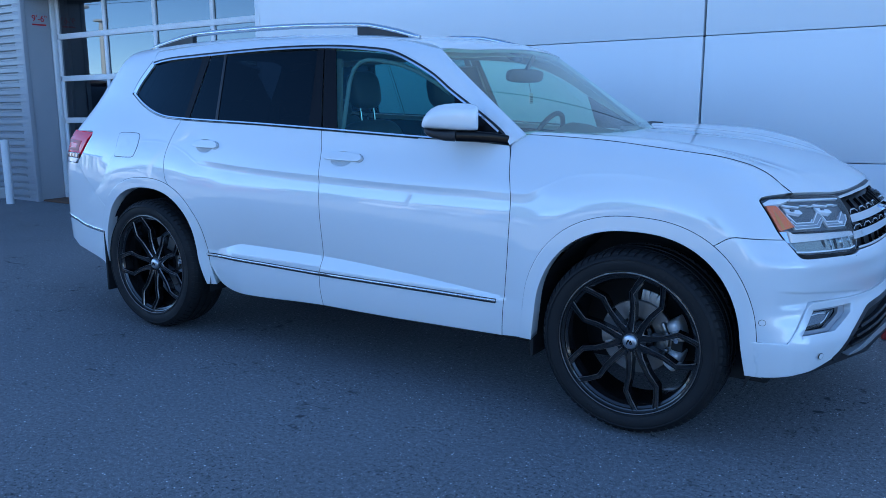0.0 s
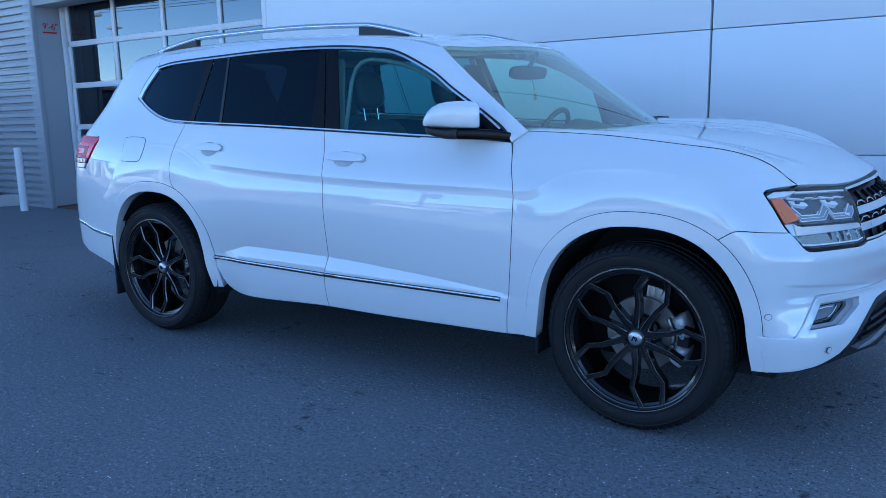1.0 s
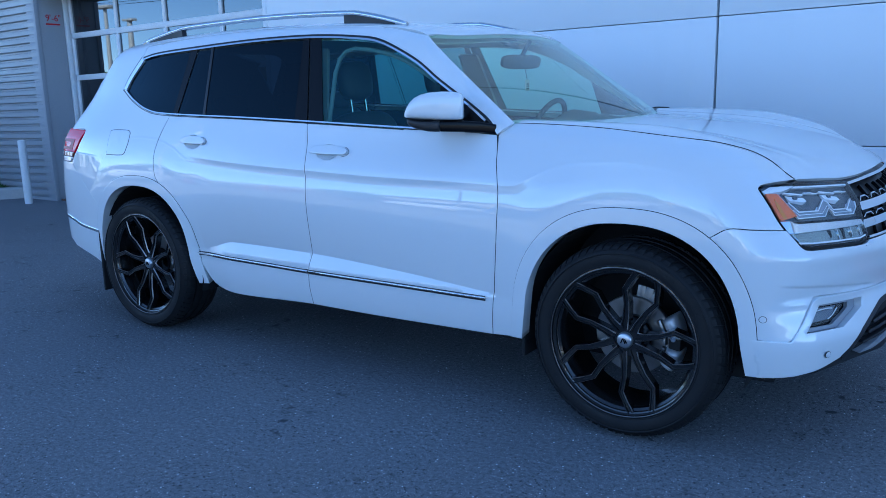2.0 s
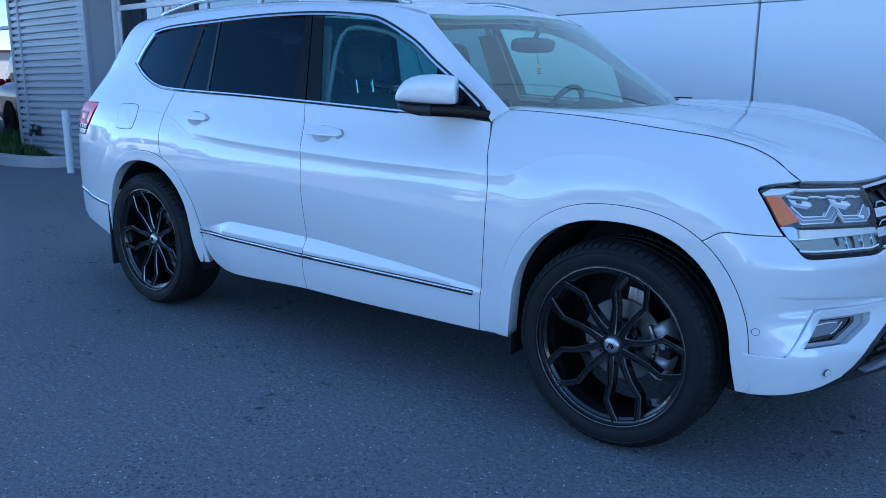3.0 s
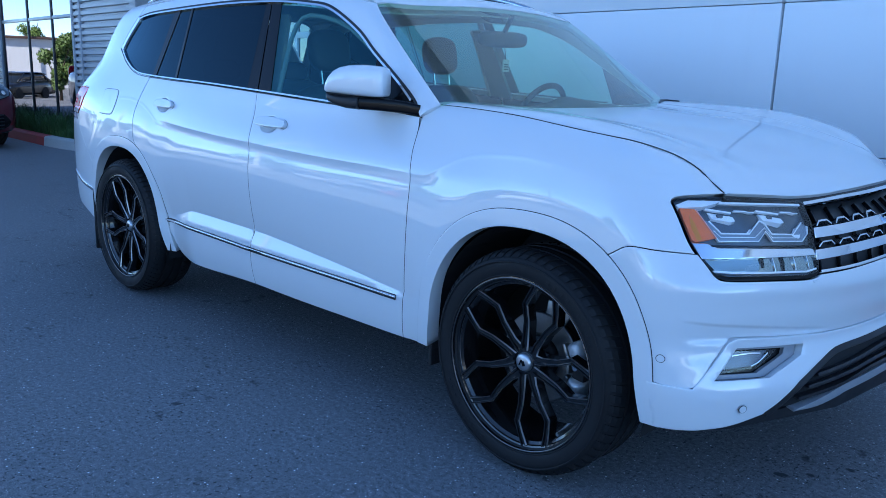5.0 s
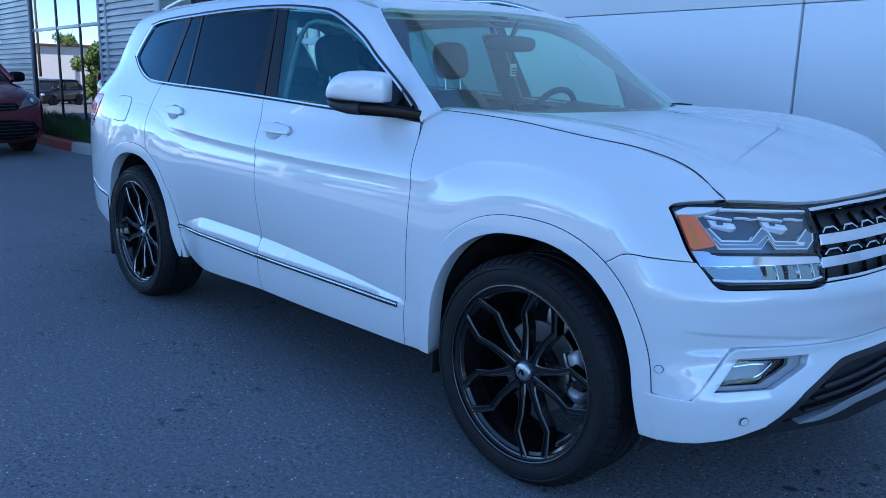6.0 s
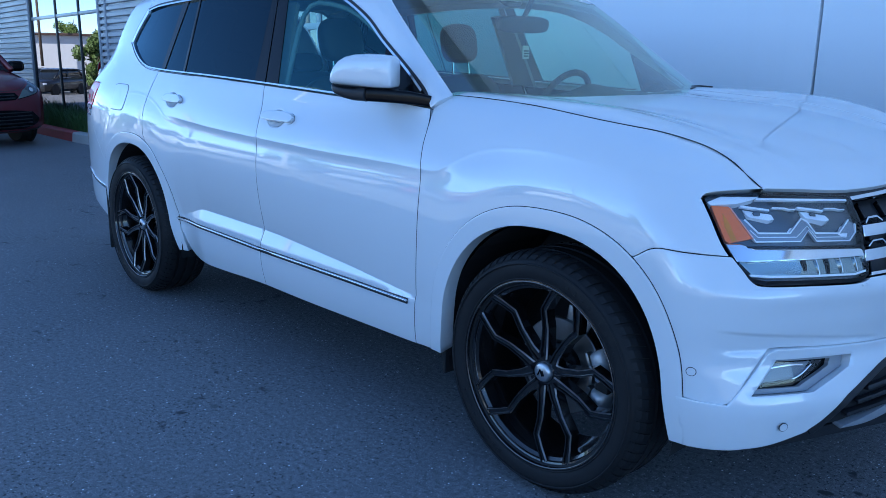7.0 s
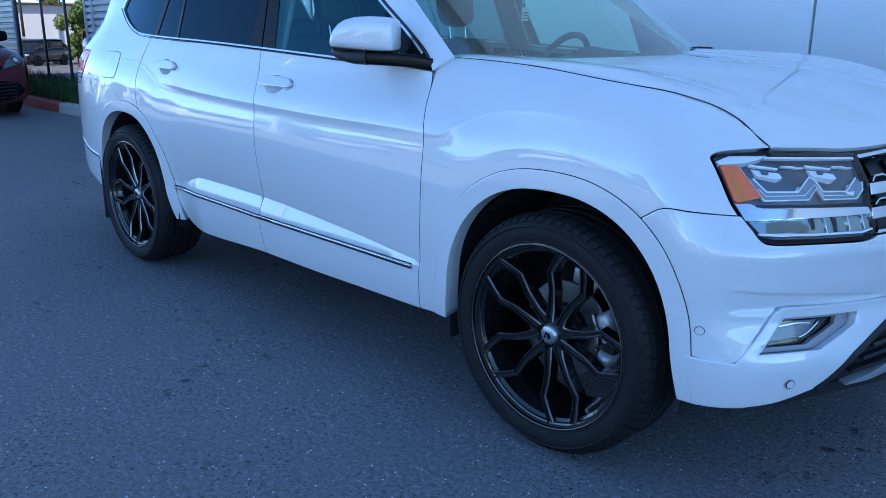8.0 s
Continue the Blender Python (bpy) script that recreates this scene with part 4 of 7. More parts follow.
def wheel_at(x, side, turned):
    """A wheel on its axle point; side -1 is the right-hand side of the car."""
    prof = [(0.288, -0.115), (0.302, -0.128), (0.318, -0.134), (0.344, -0.138), (0.358, -0.133), (0.369, -0.121), (0.379, -0.104), (0.385, -0.086)]
    prof += [(0.388, -0.070), (0.388, -0.062), (0.379, -0.060), (0.379, -0.048), (0.388, -0.046), (0.388, -0.008), (0.379, -0.006), (0.379, 0.006), (0.388, 0.008), (0.388, 0.046), (0.379, 0.048),
             (0.379, 0.060), (0.388, 0.062), (0.386, 0.09), (0.383, 0.108), (0.375, 0.124), (0.345, 0.139), (0.30, 0.128), (0.285, 0.115)]
    v, f = lathe(prof, 96)
    wheel = solid("wheel", v, f, TYRE, car, smooth=True, label="low-profile tyre on a black split-spoke alloy rim")
    wheel.data.set_sharp_from_angle(angle=radians(35))
    # tread blocks on both shoulders
    n = 68
    for s in (-1, 1):
        bv, bf = [], []
        for i in range(n):
            a0, a1 = 2 * math.pi * (i + 0.12) / n, 2 * math.pi * (i + 0.80) / n
            quad = []
            for y, r, sh in ((0.066, 0.3915, 0.00), (0.094, 0.3880, 0.02), (0.114, 0.3795, 0.035), (0.126, 0.3675, 0.045)):
                for a in (a0, a1):
                    quad.append((r * math.cos(a + sh), s * y, r * math.sin(a + sh)))
            o = len(bv)
            bv += quad + [(x_ * 0.978, y_, z_ * 0.978) for x_, y_, z_ in quad]
            for k in range(3):
                bf.append((o + 2 * k, o + 2 * k + 1, o + 2 * k + 3, o + 2 * k + 2))
                bf.append((o + 2 * k, o + 2 * k + 2, o + 8 + 2 * k + 2, o + 8 + 2 * k))
                bf.append((o + 2 * k + 1, o + 8 + 2 * k + 1, o + 8 + 2 * k + 3, o + 2 * k + 3))
            bf.append((o, o + 8, o + 9, o + 1))
        tagged(solid("tread", bv, bf, TYRE, wheel), kind="stuff")
    # raised lettering band and rim guard on the side wall
    for r0, y0 in ((0.306, -0.1305), (0.354, -0.1395)):
        gv, gf = lathe([(r0 - 0.003, y0 + 0.003), (r0 - 0.002, y0 - 0.0015), (r0 + 0.002, y0 - 0.0015), (r0 + 0.003, y0 + 0.003)], 96)
        solid("sidewall_rib", gv, gf, TYRE, wheel, smooth=True)
    # barrel with stepped lip
    v, f = lathe([(0.284, 0.11), (0.262, 0.09), (0.258, -0.06), (0.268, -0.082), (0.271, -0.098), (0.280, -0.104), (0.283, -0.112), (0.2925, -0.116), (0.296, -0.130), (0.302, -0.129), (0.302, -0.118), (0.288, -0.10)], 96)
    solid("rim_barrel", v, f, RIM, wheel, smooth=True).data.set_sharp_from_angle(angle=radians(30))
    for lip in ([(0.2945, -0.1300), (0.2968, -0.1326), (0.2991, -0.1310)], [(0.2800, -0.1050), (0.2818, -0.1075), (0.2836, -0.1120)]):
        v, f = lathe(lip, 96)
        solid("rim_lip", v, f, RIM_LIP, wheel, smooth=True)
    # five pairs of legs
    for k in range(5):
        axis = radians(turned + 72 * k)
        for s in (-1, 1):
            path = [(0.046, 27), (0.085, 17.5), (0.150, 16.2), (0.209, 18.6), (0.246, 13.4), (0.287, 8.8)]
            wide = [0.018, 0.0140, 0.0112, 0.0112, 0.0108, 0.0130]
            face = [-0.088, -0.093, -0.098, -0.104, -0.110, -0.117]
            lv, lf = [], []
            ctr = [Vector((r * math.cos(axis + s * radians(d)), 0, r * math.sin(axis + s * radians(d)))) for r, d in path]
            for i, c in enumerate(ctr):
                d = (ctr[min(i + 1, 5)] - ctr[max(i - 1, 0)]).normalized()
                q = Vector((-d.z, 0, d.x))
                w, y = wide[i], face[i]
                # section: bevelled flanks, shallow groove on the face
                for off, dy in ((-1.25, 0.040), (-1.0, 0.006), (-0.83, 0.0), (-0.48, 0.0), (-0.36, 0.006), (0.36, 0.006), (0.48, 0.0), (0.83, 0.0), (1.0, 0.006), (1.25, 0.040)):
                    lv.append(c + q * w * off + Vector((0, y + dy, 0)))
            m = 10
            for i in range(5):
                for j in range(m):
                    lf.append((i * m + j, i * m + (j + 1) % m, (i + 1) * m + (j + 1) % m, (i + 1) * m + j))
            mats = [1 if j in (1, 7) else 0 for i in range(5) for j in range(m)]
            spoke = solid("spoke", lv, lf, RIM, wheel, mats=[RIM, RIM_EDGE], face_mats=mats)
    bm = bmesh.new()
    rod(bm, (0, -0.010, 0), (0, -0.080, 0), 0.075, 0.064, 48)
    part("hub", bm, RIM, wheel, smooth=True, angle=40)
    v, f = lathe([(0.0, -0.098), (0.024, -0.097), (0.029, -0.094), (0.033, -0.086), (0.033, -0.070)], 36)
    solid("centre_cap", v, f, CAPMETAL, wheel, smooth=True, label="silver centre cap with a black mark")
    bm = bmesh.new()
    for x0, z0, x1, z1 in ((-0.012, -0.010, -0.004, 0.010), (-0.004, 0.010, 0.006, -0.010), (0.004, 0.008, 0.012, -0.008)):
        rod(bm, (x0, -0.0982, z0), (x1, -0.0982, z1), 0.0026, segs=6)
    part("cap_mark", bm, GLOSS, wheel)
    for k in range(5):
        a = radians(turned + 36 + 72 * k)
        bm = bmesh.new()
        rod(bm, (0.054 * math.cos(a), -0.070, 0.054 * math.sin(a)), (0.054 * math.cos(a), -0.090, 0.054 * math.sin(a)), 0.0105, 0.009, 6)
        part("lug_nut", bm, RIM, wheel)
    # brake disc and caliper behind the spokes
    v, f = lathe([(0.075, 0.01), (0.085, 0.0), (0.155, 0.0), (0.158, 0.003), (0.158, 0.022), (0.09, 0.022)], 72)
    solid("brake_disc", v, f, DISC, wheel, smooth=True).data.set_sharp_from_angle(angle=radians(30))
    # caliper: two cast crescents, a bridge between them, and the bracket inside
    for a0, a1, y0 in ((3, 33, -0.040), (-37, -9, -0.046)):
        prof = [(0.146, 0.045), (0.146, -0.018), (0.151, y0 + 0.012), (0.160, y0 + 0.003), (0.172, y0), (0.186, y0), (0.198, y0 + 0.006), (0.205, y0 + 0.020), (0.207, 0.0), (0.207, 0.045)]
        cv, cf, n = [], [], len(prof)
        turns = [(0.0, 0.55), (0.03, 0.82), (0.10, 0.97), (0.2, 1.0), (0.35, 1.0), (0.5, 1.0), (0.65, 1.0), (0.8, 1.0), (0.90, 0.97), (0.97, 0.82), (1.0, 0.55)]
        for t, full in turns:
            a = radians(a0 + (a1 - a0) * t)
            for r, y in prof:
                r = 0.178 + (r - 0.178) * (0.75 + 0.25 * full)
                y = 0.045 + (y - 0.045) * full
                cv.append((r * math.cos(a), y, r * math.sin(a)))
        for i in range(len(turns) - 1):
            cf += [(i * n + j, i * n + j + 1, (i + 1) * n + j + 1, (i + 1) * n + j) for j in range(n - 1)]
        cf += [tuple(range(n))[::-1], tuple((len(turns) - 1) * n + j for j in range(n))]
        caliper = solid("brake_caliper", cv, cf, CALIPER, wheel, smooth=True, label="grey cast brake caliper")
        caliper.data.set_sharp_from_angle(angle=radians(55))
        bm = bmesh.new()
        am = radians((a0 + a1) / 2 - 4)
        rod(bm, (0.172 * math.cos(am), y0 - 0.0015, 0.172 * math.sin(am)), (0.172 * math.cos(am), y0 + 0.01, 0.172 * math.sin(am)), 0.006, segs=12)
        part("caliper_hole", bm, LINER, caliper)
    bm = bmesh.new()
    block(bm, (0.150, -0.022, -0.030), (0.200, 0.04, 0.030), 0.010, Matrix.Rotation(radians(3), 4, "Y"))
    part("caliper_bridge", bm, LINER, wheel, smooth=True, angle=40)
    for a0, h in ((22, 0.034), (0, 0.020), (-24, 0.030)):
        bm = block(bmesh.new(), (0.124, -0.026, -h), (0.142, 0.03, h), 0.006, Matrix.Rotation(-radians(a0), 4, "Y"))
        part("caliper_bracket", bm, DISC, wheel, smooth=True, angle=40)
    for a0 in (10, -16):
        bm = bmesh.new()
        a = radians(a0 - 4)
        rod(bm, (0.178 * math.cos(a), -0.045, 0.178 * math.sin(a)), (0.178 * math.cos(a), 0.0, 0.178 * math.sin(a)), 0.010, 0.011, 10)
        part("guide_bolt", bm, CHROME, wheel)
    bm = bmesh.new()
    for a0 in (62, 72, 82):
        block(bm, (0.105, 0.012, -0.017), (0.205, 0.020, 0.017), 0.004, Matrix.Rotation(-radians(a0), 4, "Y"))
    part("brake_shield", bm, DISC, wheel, smooth=True, angle=40)
    # unreadable raised lettering, as plain bars on the side wall
    for start in (28, 205):
        bm = bmesh.new()
        for k in range(9):
            if k == 4:
                continue
            a = radians(start + 5.2 * k)
            block(bm, (0.324, -0.1376, -0.0060), (0.343, -0.1345, 0.0060), 0.001, Matrix.Rotation(-a, 4, "Y"), 1)
        tagged(part("sidewall_lettering", bm, TYRE, wheel), kind="stuff")
    wheel.matrix_basis = pose(x, side * 0.853, TYRE_R) @ (Matrix.Identity(4) if side < 0 else Matrix.Rotation(math.pi, 4, "Z"))
    return wheel


for ax, turned in ((0.0, 71), (-2.98, 41)):
    for sd in (-1, 1):
        wheel_at(ax, sd, turned)

# wheel wells, floor pan
for cx in (ARCH_F, ARCH_R):
    for sd in (-1, 1):
        line = [(cx + 0.47 * 0.97 * math.cos(a), 0.39 + 0.475 * math.sin(a)) for a in np.linspace(-0.25, math.pi + 0.25, 25)]
        verts = [(x, sd * y, z) for x, z in line for y in (0.93, 0.55)] + [(cx, sd * 0.55, 0.39)]
        faces = [(2 * i, 2 * i + 1, 2 * i + 3, 2 * i + 2) for i in range(24)] + [(2 * i + 1, len(verts) - 1, 2 * i + 3) for i in range(24)]
        solid("wheel_liner", verts, faces, LINER, car, smooth=False)
        # mud flap behind the wheel
        bm = bmesh.new()
        x0 = cx - 0.455 if cx == ARCH_F else cx - 0.452
        low = 0.25 if cx == ARCH_F else 0.175
        block(bm, (x0 - 0.012, sd * (0.945 if cx == ARCH_F else 0.965), low), (x0 + 0.006, sd * 0.78, 0.56), 0.006, Matrix.Identity(4))
        part("mud_flap", bm, LINER, car, smooth=True, angle=40)
box("floor_pan", (-2.46, -0.82, 0.265), (-0.48, 0.82, 0.37), LINER, car, 0.02)
box("floor_tray", (-2.40, -0.62, 0.205), (-0.50, 0.62, 0.27), LINER, car, 0.02)
box("rear_axle_pan", (-3.46, -0.62, 0.215), (-2.46, 0.66, 0.42), LINER, car, 0.02)
box("rear_tray", (-3.88, -0.66, 0.33), (-3.46, 0.66, 0.43), LINER, car, 0.02)
box("engine_tray", (-0.48, -0.66, 0.21), (0.50, 0.66, 0.62), LINER, car, 0.02)


clip = []
for k in range(13):
    a = 2 * math.pi * k / 12
    clip.append((-0.447 + 0.010 * math.cos(a), -0.930, 0.580 + 0.014 * math.sin(a)))
tube("liner_clip", clip, 0.0028, SATIN, car, "pale ring clip on the wheel liner", segs=6)

# ---- bumpers, lamps, grille ----
ROUND = (0.0187, 1)  # metres in a degree round the nose


def both(pts):
    """An outline's right half carried on to the left of the nose."""
    return pts + [(180 - u, z) for u, z in pts[::-1]]


def nose_shape(x, y, z):
    """The front with the shelf over the fog lamps."""
    u = np.degrees(np.arctan2(x + 0.2, np.abs(y)))
    shelf = 0.673 - (u - 41.2) * 0.00224
    dent = 0.007 * step01((shelf - z) / 0.014) * step01((z - 0.598) / 0.02) * step01((u - 38) / 5) * step01((66 - u) / 3)
    lip = 0.003 * step01((0.770 - z) / 0.02) * step01((z - 0.70) / 0.05) * step01((u - 40) / 6)
    return lower_body(x, y, z) + dent - lip


TRAP = [(35.0, 0.479), (41.0, 0.475), (43.5, 0.542), (45.9, 0.606), (47.3, 0.616), (55, 0.608), (63.0, 0.602), (71.0, 0.602), (80.9, 0.608), (90, 0.611)]
seam_3d, _ = lay("side", [p[0] for p in SEAM], [p[1] for p in SEAM], lower_body)
SEAM_U = [(about_nose(p[0], p[1]), p[2]) for p in seam_3d][::-1]
edge_3d, _ = lay("side", [p[0] for p in fo_front], [p[1] for p in fo_front], lower_body)
EDGE_U = [(about_nose(p[0], p[1]), p[2]) for p in edge_3d]
ARCH_EDGE = [SEAM_U[0]] + [p for p in EDGE_U if p[1] > 0.50] + [(35.0, 0.479)]
ARCH_FOOT = [(35.0, 0.479)] + [p for p in EDGE_U if p[1] < 0.46]
LAMP_LOW = [(40.6, 0.860), (42.0, 0.827), (43.2, 0.799), (45.1, 0.788), (52, 0.782), (58.4, 0.777), (60.8, 0.780), (61.9, 0.788)]
up_r = ring(SEAM_U, [SEAM_U[-1], LAMP_LOW[0]], LAMP_LOW, [(61.9, 0.788), (69, 0.792), (80, 0.803), (90, 0.806)], step=0.5)
low_r = ring(ARCH_EDGE, TRAP, step=0.5)
panel("front_bumper", low_r[:-1] + [(180 - u, z) for u, z in low_r[::-1]] + [(180 - u, z) for u, z in up_r[:-1]] + up_r[::-1][:-1], nose_shape, "corner", PAINT, car, gap=0.0012, mirror=False, unit=ROUND, step=0.016,
      label="white bumper skin", guides=[[(u, 0.673 - (u - 41.2) * 0.00224 - d) for u in np.arange(39, 66, 0.7)] for d in (-0.001, 0.007, 0.015)])
FOG = [(47.3, 0.585), (59.5, 0.576), (58.9, 0.546), (52.8, 0.494), (44.0, 0.499)]
bottom = ring(ARCH_FOOT, [ARCH_FOOT[-1], (40.2, 0.340), (46.9, 0.355), (52.3, 0.381)], [(52.3, 0.381), (58.5, 0.472)], [(58.5, 0.472), (65.0, 0.537), (68.5, 0.553), (75, 0.560), (83, 0.567), (90, 0.569)], step=0.5)
trap = ring(*[[a, b] for a, b in zip(TRAP, TRAP[1:])], step=0.5)


def frame_shape(x, y, z):
    """The lower bumper with the shallow ledge over its sensors."""
    u = np.degrees(np.arctan2(x + 0.2, np.abs(y)))
    ledge = 0.4435 - (u - 43.2) * 0.0011
    return lower_body(x, y, z) + 0.0045 * step01((ledge - z) / 0.008) * step01((u - 42) / 2) * step01((54.5 - u) / 2)


fog_l = [(180 - u, z) for u, z in FOG]
panel("bumper_frame", bottom[:-1] + [(180 - u, z) for u, z in bottom[::-1]] + [(180 - u, z) for u, z in trap[1:-1]] + trap[::-1][:-1], frame_shape, "corner", PAINT, car, gap=0.0012, sink=-0.006, mirror=False, unit=ROUND, step=0.022, guides=[[(u, 0.4435 - (u - 43.2) * 0.0011 - d) for u in np.arange(41, 55, 0.7)] for d in (-0.001, 0.008)],
      holes=[ring(*[[a, b] for a, b in zip(FOG, FOG[1:] + FOG[:1])], step=0.8), ring(*[[a, b] for a, b in zip(fog_l, fog_l[1:] + fog_l[:1])], step=0.8)], label="white lower bumper round the fog lamps", depth=0.03)


def nose_part(name, outline, mat, sink, label="", depth=0.02, gap=0.0, soft=0.003, holes=(), step=0.03, mirror=True, F=lower_body):
    return panel(name, outline, F, "corner", mat, car, gap=gap, sink=sink, depth=depth, soft=soft, holes=holes, unit=ROUND, step=step, label=label, mirror=mirror)


def nose_line(name, line, width, mat, sink, label="", depth=0.01, mirror=True, straight=False):
    flat = [(u * ROUND[0], z) for u, z in line]
    if not straight:
        flat = spline(flat, 0.012)
    return nose_part(name, [(a / ROUND[0], b) for a, b in ribbon(flat, width)], mat, sink, label, depth, mirror=mirror, step=0.05)


def poly(*pts, step=0.6):
    return ring(*[[a, b] for a, b in zip(pts, pts[1:] + pts[:1])], step=step)


# fog lamps in their pockets
FOGBOWL = material("fog_bowl", (0.17, 0.19, 0.22), 0.22, 0.15)
GREYTRIM = material("grey_surround", (0.30, 0.31, 0.33), 0.4)
nose_part("fog_pocket", poly(*[(u, z) for u, z in FOG]), GREYTRIM, 0.020, "grey fog lamp surround", depth=0.03, holes=[poly((47.4, 0.577), (57.0, 0.569), (56.6, 0.552), (51.6, 0.507), (45.2, 0.511))])
nose_part("fog_bezel", poly((47.4, 0.577), (57.0, 0.569), (56.6, 0.552), (51.6, 0.507), (45.2, 0.511)), GLOSS, 0.034, depth=0.04)
nose_part("fog_reflector", poly((47.4, 0.572), (54.0, 0.566), (51.6, 0.527), (46.0, 0.523)), FOGBOWL, 0.031, "chrome fog lamp bowl", depth=0.01)
nose_line("fog_brow", [(47.6, 0.561), (50.5, 0.563), (52.6, 0.560)], 0.006, CHROME, 0.024)
nose_line("fog_brow", [(54.0, 0.560), (52.0, 0.535), (50.8, 0.527)], 0.004, CHROME, 0.024)
nose_part("fog_lens", poly((47.4, 0.575), (55.5, 0.568), (52.0, 0.520), (45.6, 0.514)), LENS, 0.020, depth=0.003, soft=0)
LIPGREY = worn(material("silver_plastic", (0.30, 0.31, 0.33), 0.38, 0.2), (0.30, 0.31, 0.33), 0.05, 6, 90)
# black lower intake, its slats and the grey lip
INTAKE_UP = [(52.3, 0.381), (58.5, 0.472), (65.0, 0.537), (68.5, 0.553), (75, 0.560), (83, 0.567), (90, 0.569)]
INTAKE_LOW = [(58.7, 0.383), (62.5, 0.398), (66.8, 0.4213), (70.3, 0.436), (81.5, 0.456), (90, 0.460)]
hb = ring(INTAKE_UP[:2], INTAKE_UP[1:], step=0.6)
lb = ring([(52.3, 0.381), (58.7, 0.383)], INTAKE_LOW, step=0.6)
nose_part("lower_intake", hb[:-1] + [(180 - u, z) for u, z in hb[::-1]] + [(180 - u, z) for u, z in lb[1:-1]] + lb[::-1][:-1], LINER, 0.020, "black lower air intake", mirror=False)
edge = [(52.9, 0.378), (59.2, 0.466), (65.4, 0.528), (68.8, 0.544), (75, 0.551), (83, 0.558), (90, 0.560)]
nose_line("intake_frame", edge + [(180 - u, z) for u, z in edge[::-1][1:]], 0.022, BLACK, -0.003, "smooth black intake frame", depth=0.02, mirror=False)
for k, (u0, za, zb) in enumerate(((60.5, 0.447, 0.484), (62.5, 0.478, 0.515), (58.7, 0.415, 0.462))):
    nose_line("intake_slat", [(u0, za), (u0 + 9, za + 0.018), (u0 + 18, zb), (90, zb + 0.004), (180 - u0 - 18, zb), (180 - u0 - 9, za + 0.018), (180 - u0, za)], 0.011, BLACK, -0.004, depth=0.02, mirror=False)
lip_up = ring([(58.2, 0.380)] + INTAKE_LOW[1:], step=0.6)
lip_low = ring([(58.0, 0.375), (62.8, 0.377), (67.3, 0.394), (70.7, 0.409), (81.5, 0.430), (90, 0.434)], step=0.6)
nose_part("bumper_lip", lip_low[:-1] + [(180 - u, z) for u, z in lip_low[::-1]] + [(180 - u, z) for u, z in lip_up[:-1]] + lip_up[::-1][:-1], LIPGREY, -0.004, "brushed grey bumper lip", depth=0.03, mirror=False)
under = [(37.8, 0.337), (46.9, 0.352), (54, 0.372), (62, 0.378), (70, 0.404), (90, 0.430)]
panel("under_tray", both(under)[:-1] + [(142.2, 0.31), (110, 0.33), (90, 0.34), (70, 0.33), (37.8, 0.31)], lower_body, "corner", BLACK, car, gap=0, sink=0.02, mirror=False, unit=ROUND, soft=0)
for u, z, up, shape in ((36.6, 0.552, 0.001, nose_shape), (48.4, 0.411, 0.0090, lower_body)):
    for nm, r, mt, sk in (("sensor_ring", 0.0122, BLACK, -up), ("parking_sensor", 0.0105, PAINT, -up - 0.0008)):
        nose_part(nm, [(u + r / ROUND[0] * math.cos(a), z + r * math.sin(a)) for a in np.linspace(0, 2 * math.pi, 17)[:-1]], mt, sk, depth=0.0016 if mt is BLACK else 0.0024, soft=0, F=shape)

# head lamps
LAMP = [(37.0, 1.000), (37.6, 1.008), (40.0, 1.013), (45.9, 1.014), (53.4, 1.007), (60.7, 0.997), (61.3, 0.988), (61.3, 0.930), (61.3, 0.871), (62.2, 0.842), (61.9, 0.798), (60.8, 0.783), (58.4, 0.780), (52, 0.785), (45.1, 0.791),
        (43.2, 0.800), (42.0, 0.828), (40.7, 0.860), (39.6, 0.892), (38.4, 0.945)]
LAMP_IN = [(37.6, 0.997), (38.2, 1.002), (40.2, 1.006), (45.9, 1.007), (53.4, 1.000), (60.3, 0.990), (60.8, 0.982), (60.8, 0.930), (60.8, 0.871), (61.7, 0.842), (61.5, 0.806), (60.6, 0.800), (58.4, 0.798), (52, 0.803), (45.4, 0.808),
           (43.9, 0.814), (42.6, 0.836), (41.4, 0.862), (40.3, 0.892), (39.1, 0.945)]
LAMP_IN = [(0.88 * a + 0.12 * c, 0.88 * b + 0.12 * d if b > 0.82 else 0.4 * b + 0.6 * d) for (a, b), (c, d) in zip(LAMP, LAMP_IN)]
DARKLAMP = worn(material("lamp_bowl", (0.11, 0.125, 0.14), 0.14, 0.3), (0.11, 0.125, 0.14), 0.4, 14, 60, (0.06, 0.2))
BRIGHT = material("bright_lamp_trim", (0.92, 0.93, 0.94), 0.12, 0.0, spec=0.8, coat=0.6)
GUIDE = material("light_guide", (0.26, 0.29, 0.33), 0.2, 0.2)
AMBER = worn(material("amber_reflector", (1.0, 0.20, 0.05), 0.2, spec=0.4), (1.0, 0.20, 0.05), 0.1, 25, 60)
DEEPAMBER = material("deep_amber", (0.75, 0.24, 0.01), 0.3)
PINKEDGE = material("pink_lens_edge", (0.95, 0.42, 0.34), 0.2)
MIRRORBOWL = material("lamp_mirror", (0.30, 0.35, 0.34), 0.05, 0.9)
nose_part("headlamp_bezel", LAMP, GLOSS, 0.004, "black lamp edge", depth=0.075, holes=[LAMP_IN], soft=0.002)
nose_part("headlamp_bowl", [(u, z) for u, z in LAMP], DARKLAMP, 0.026, "dark smoked lamp interior", depth=0.01, soft=0)


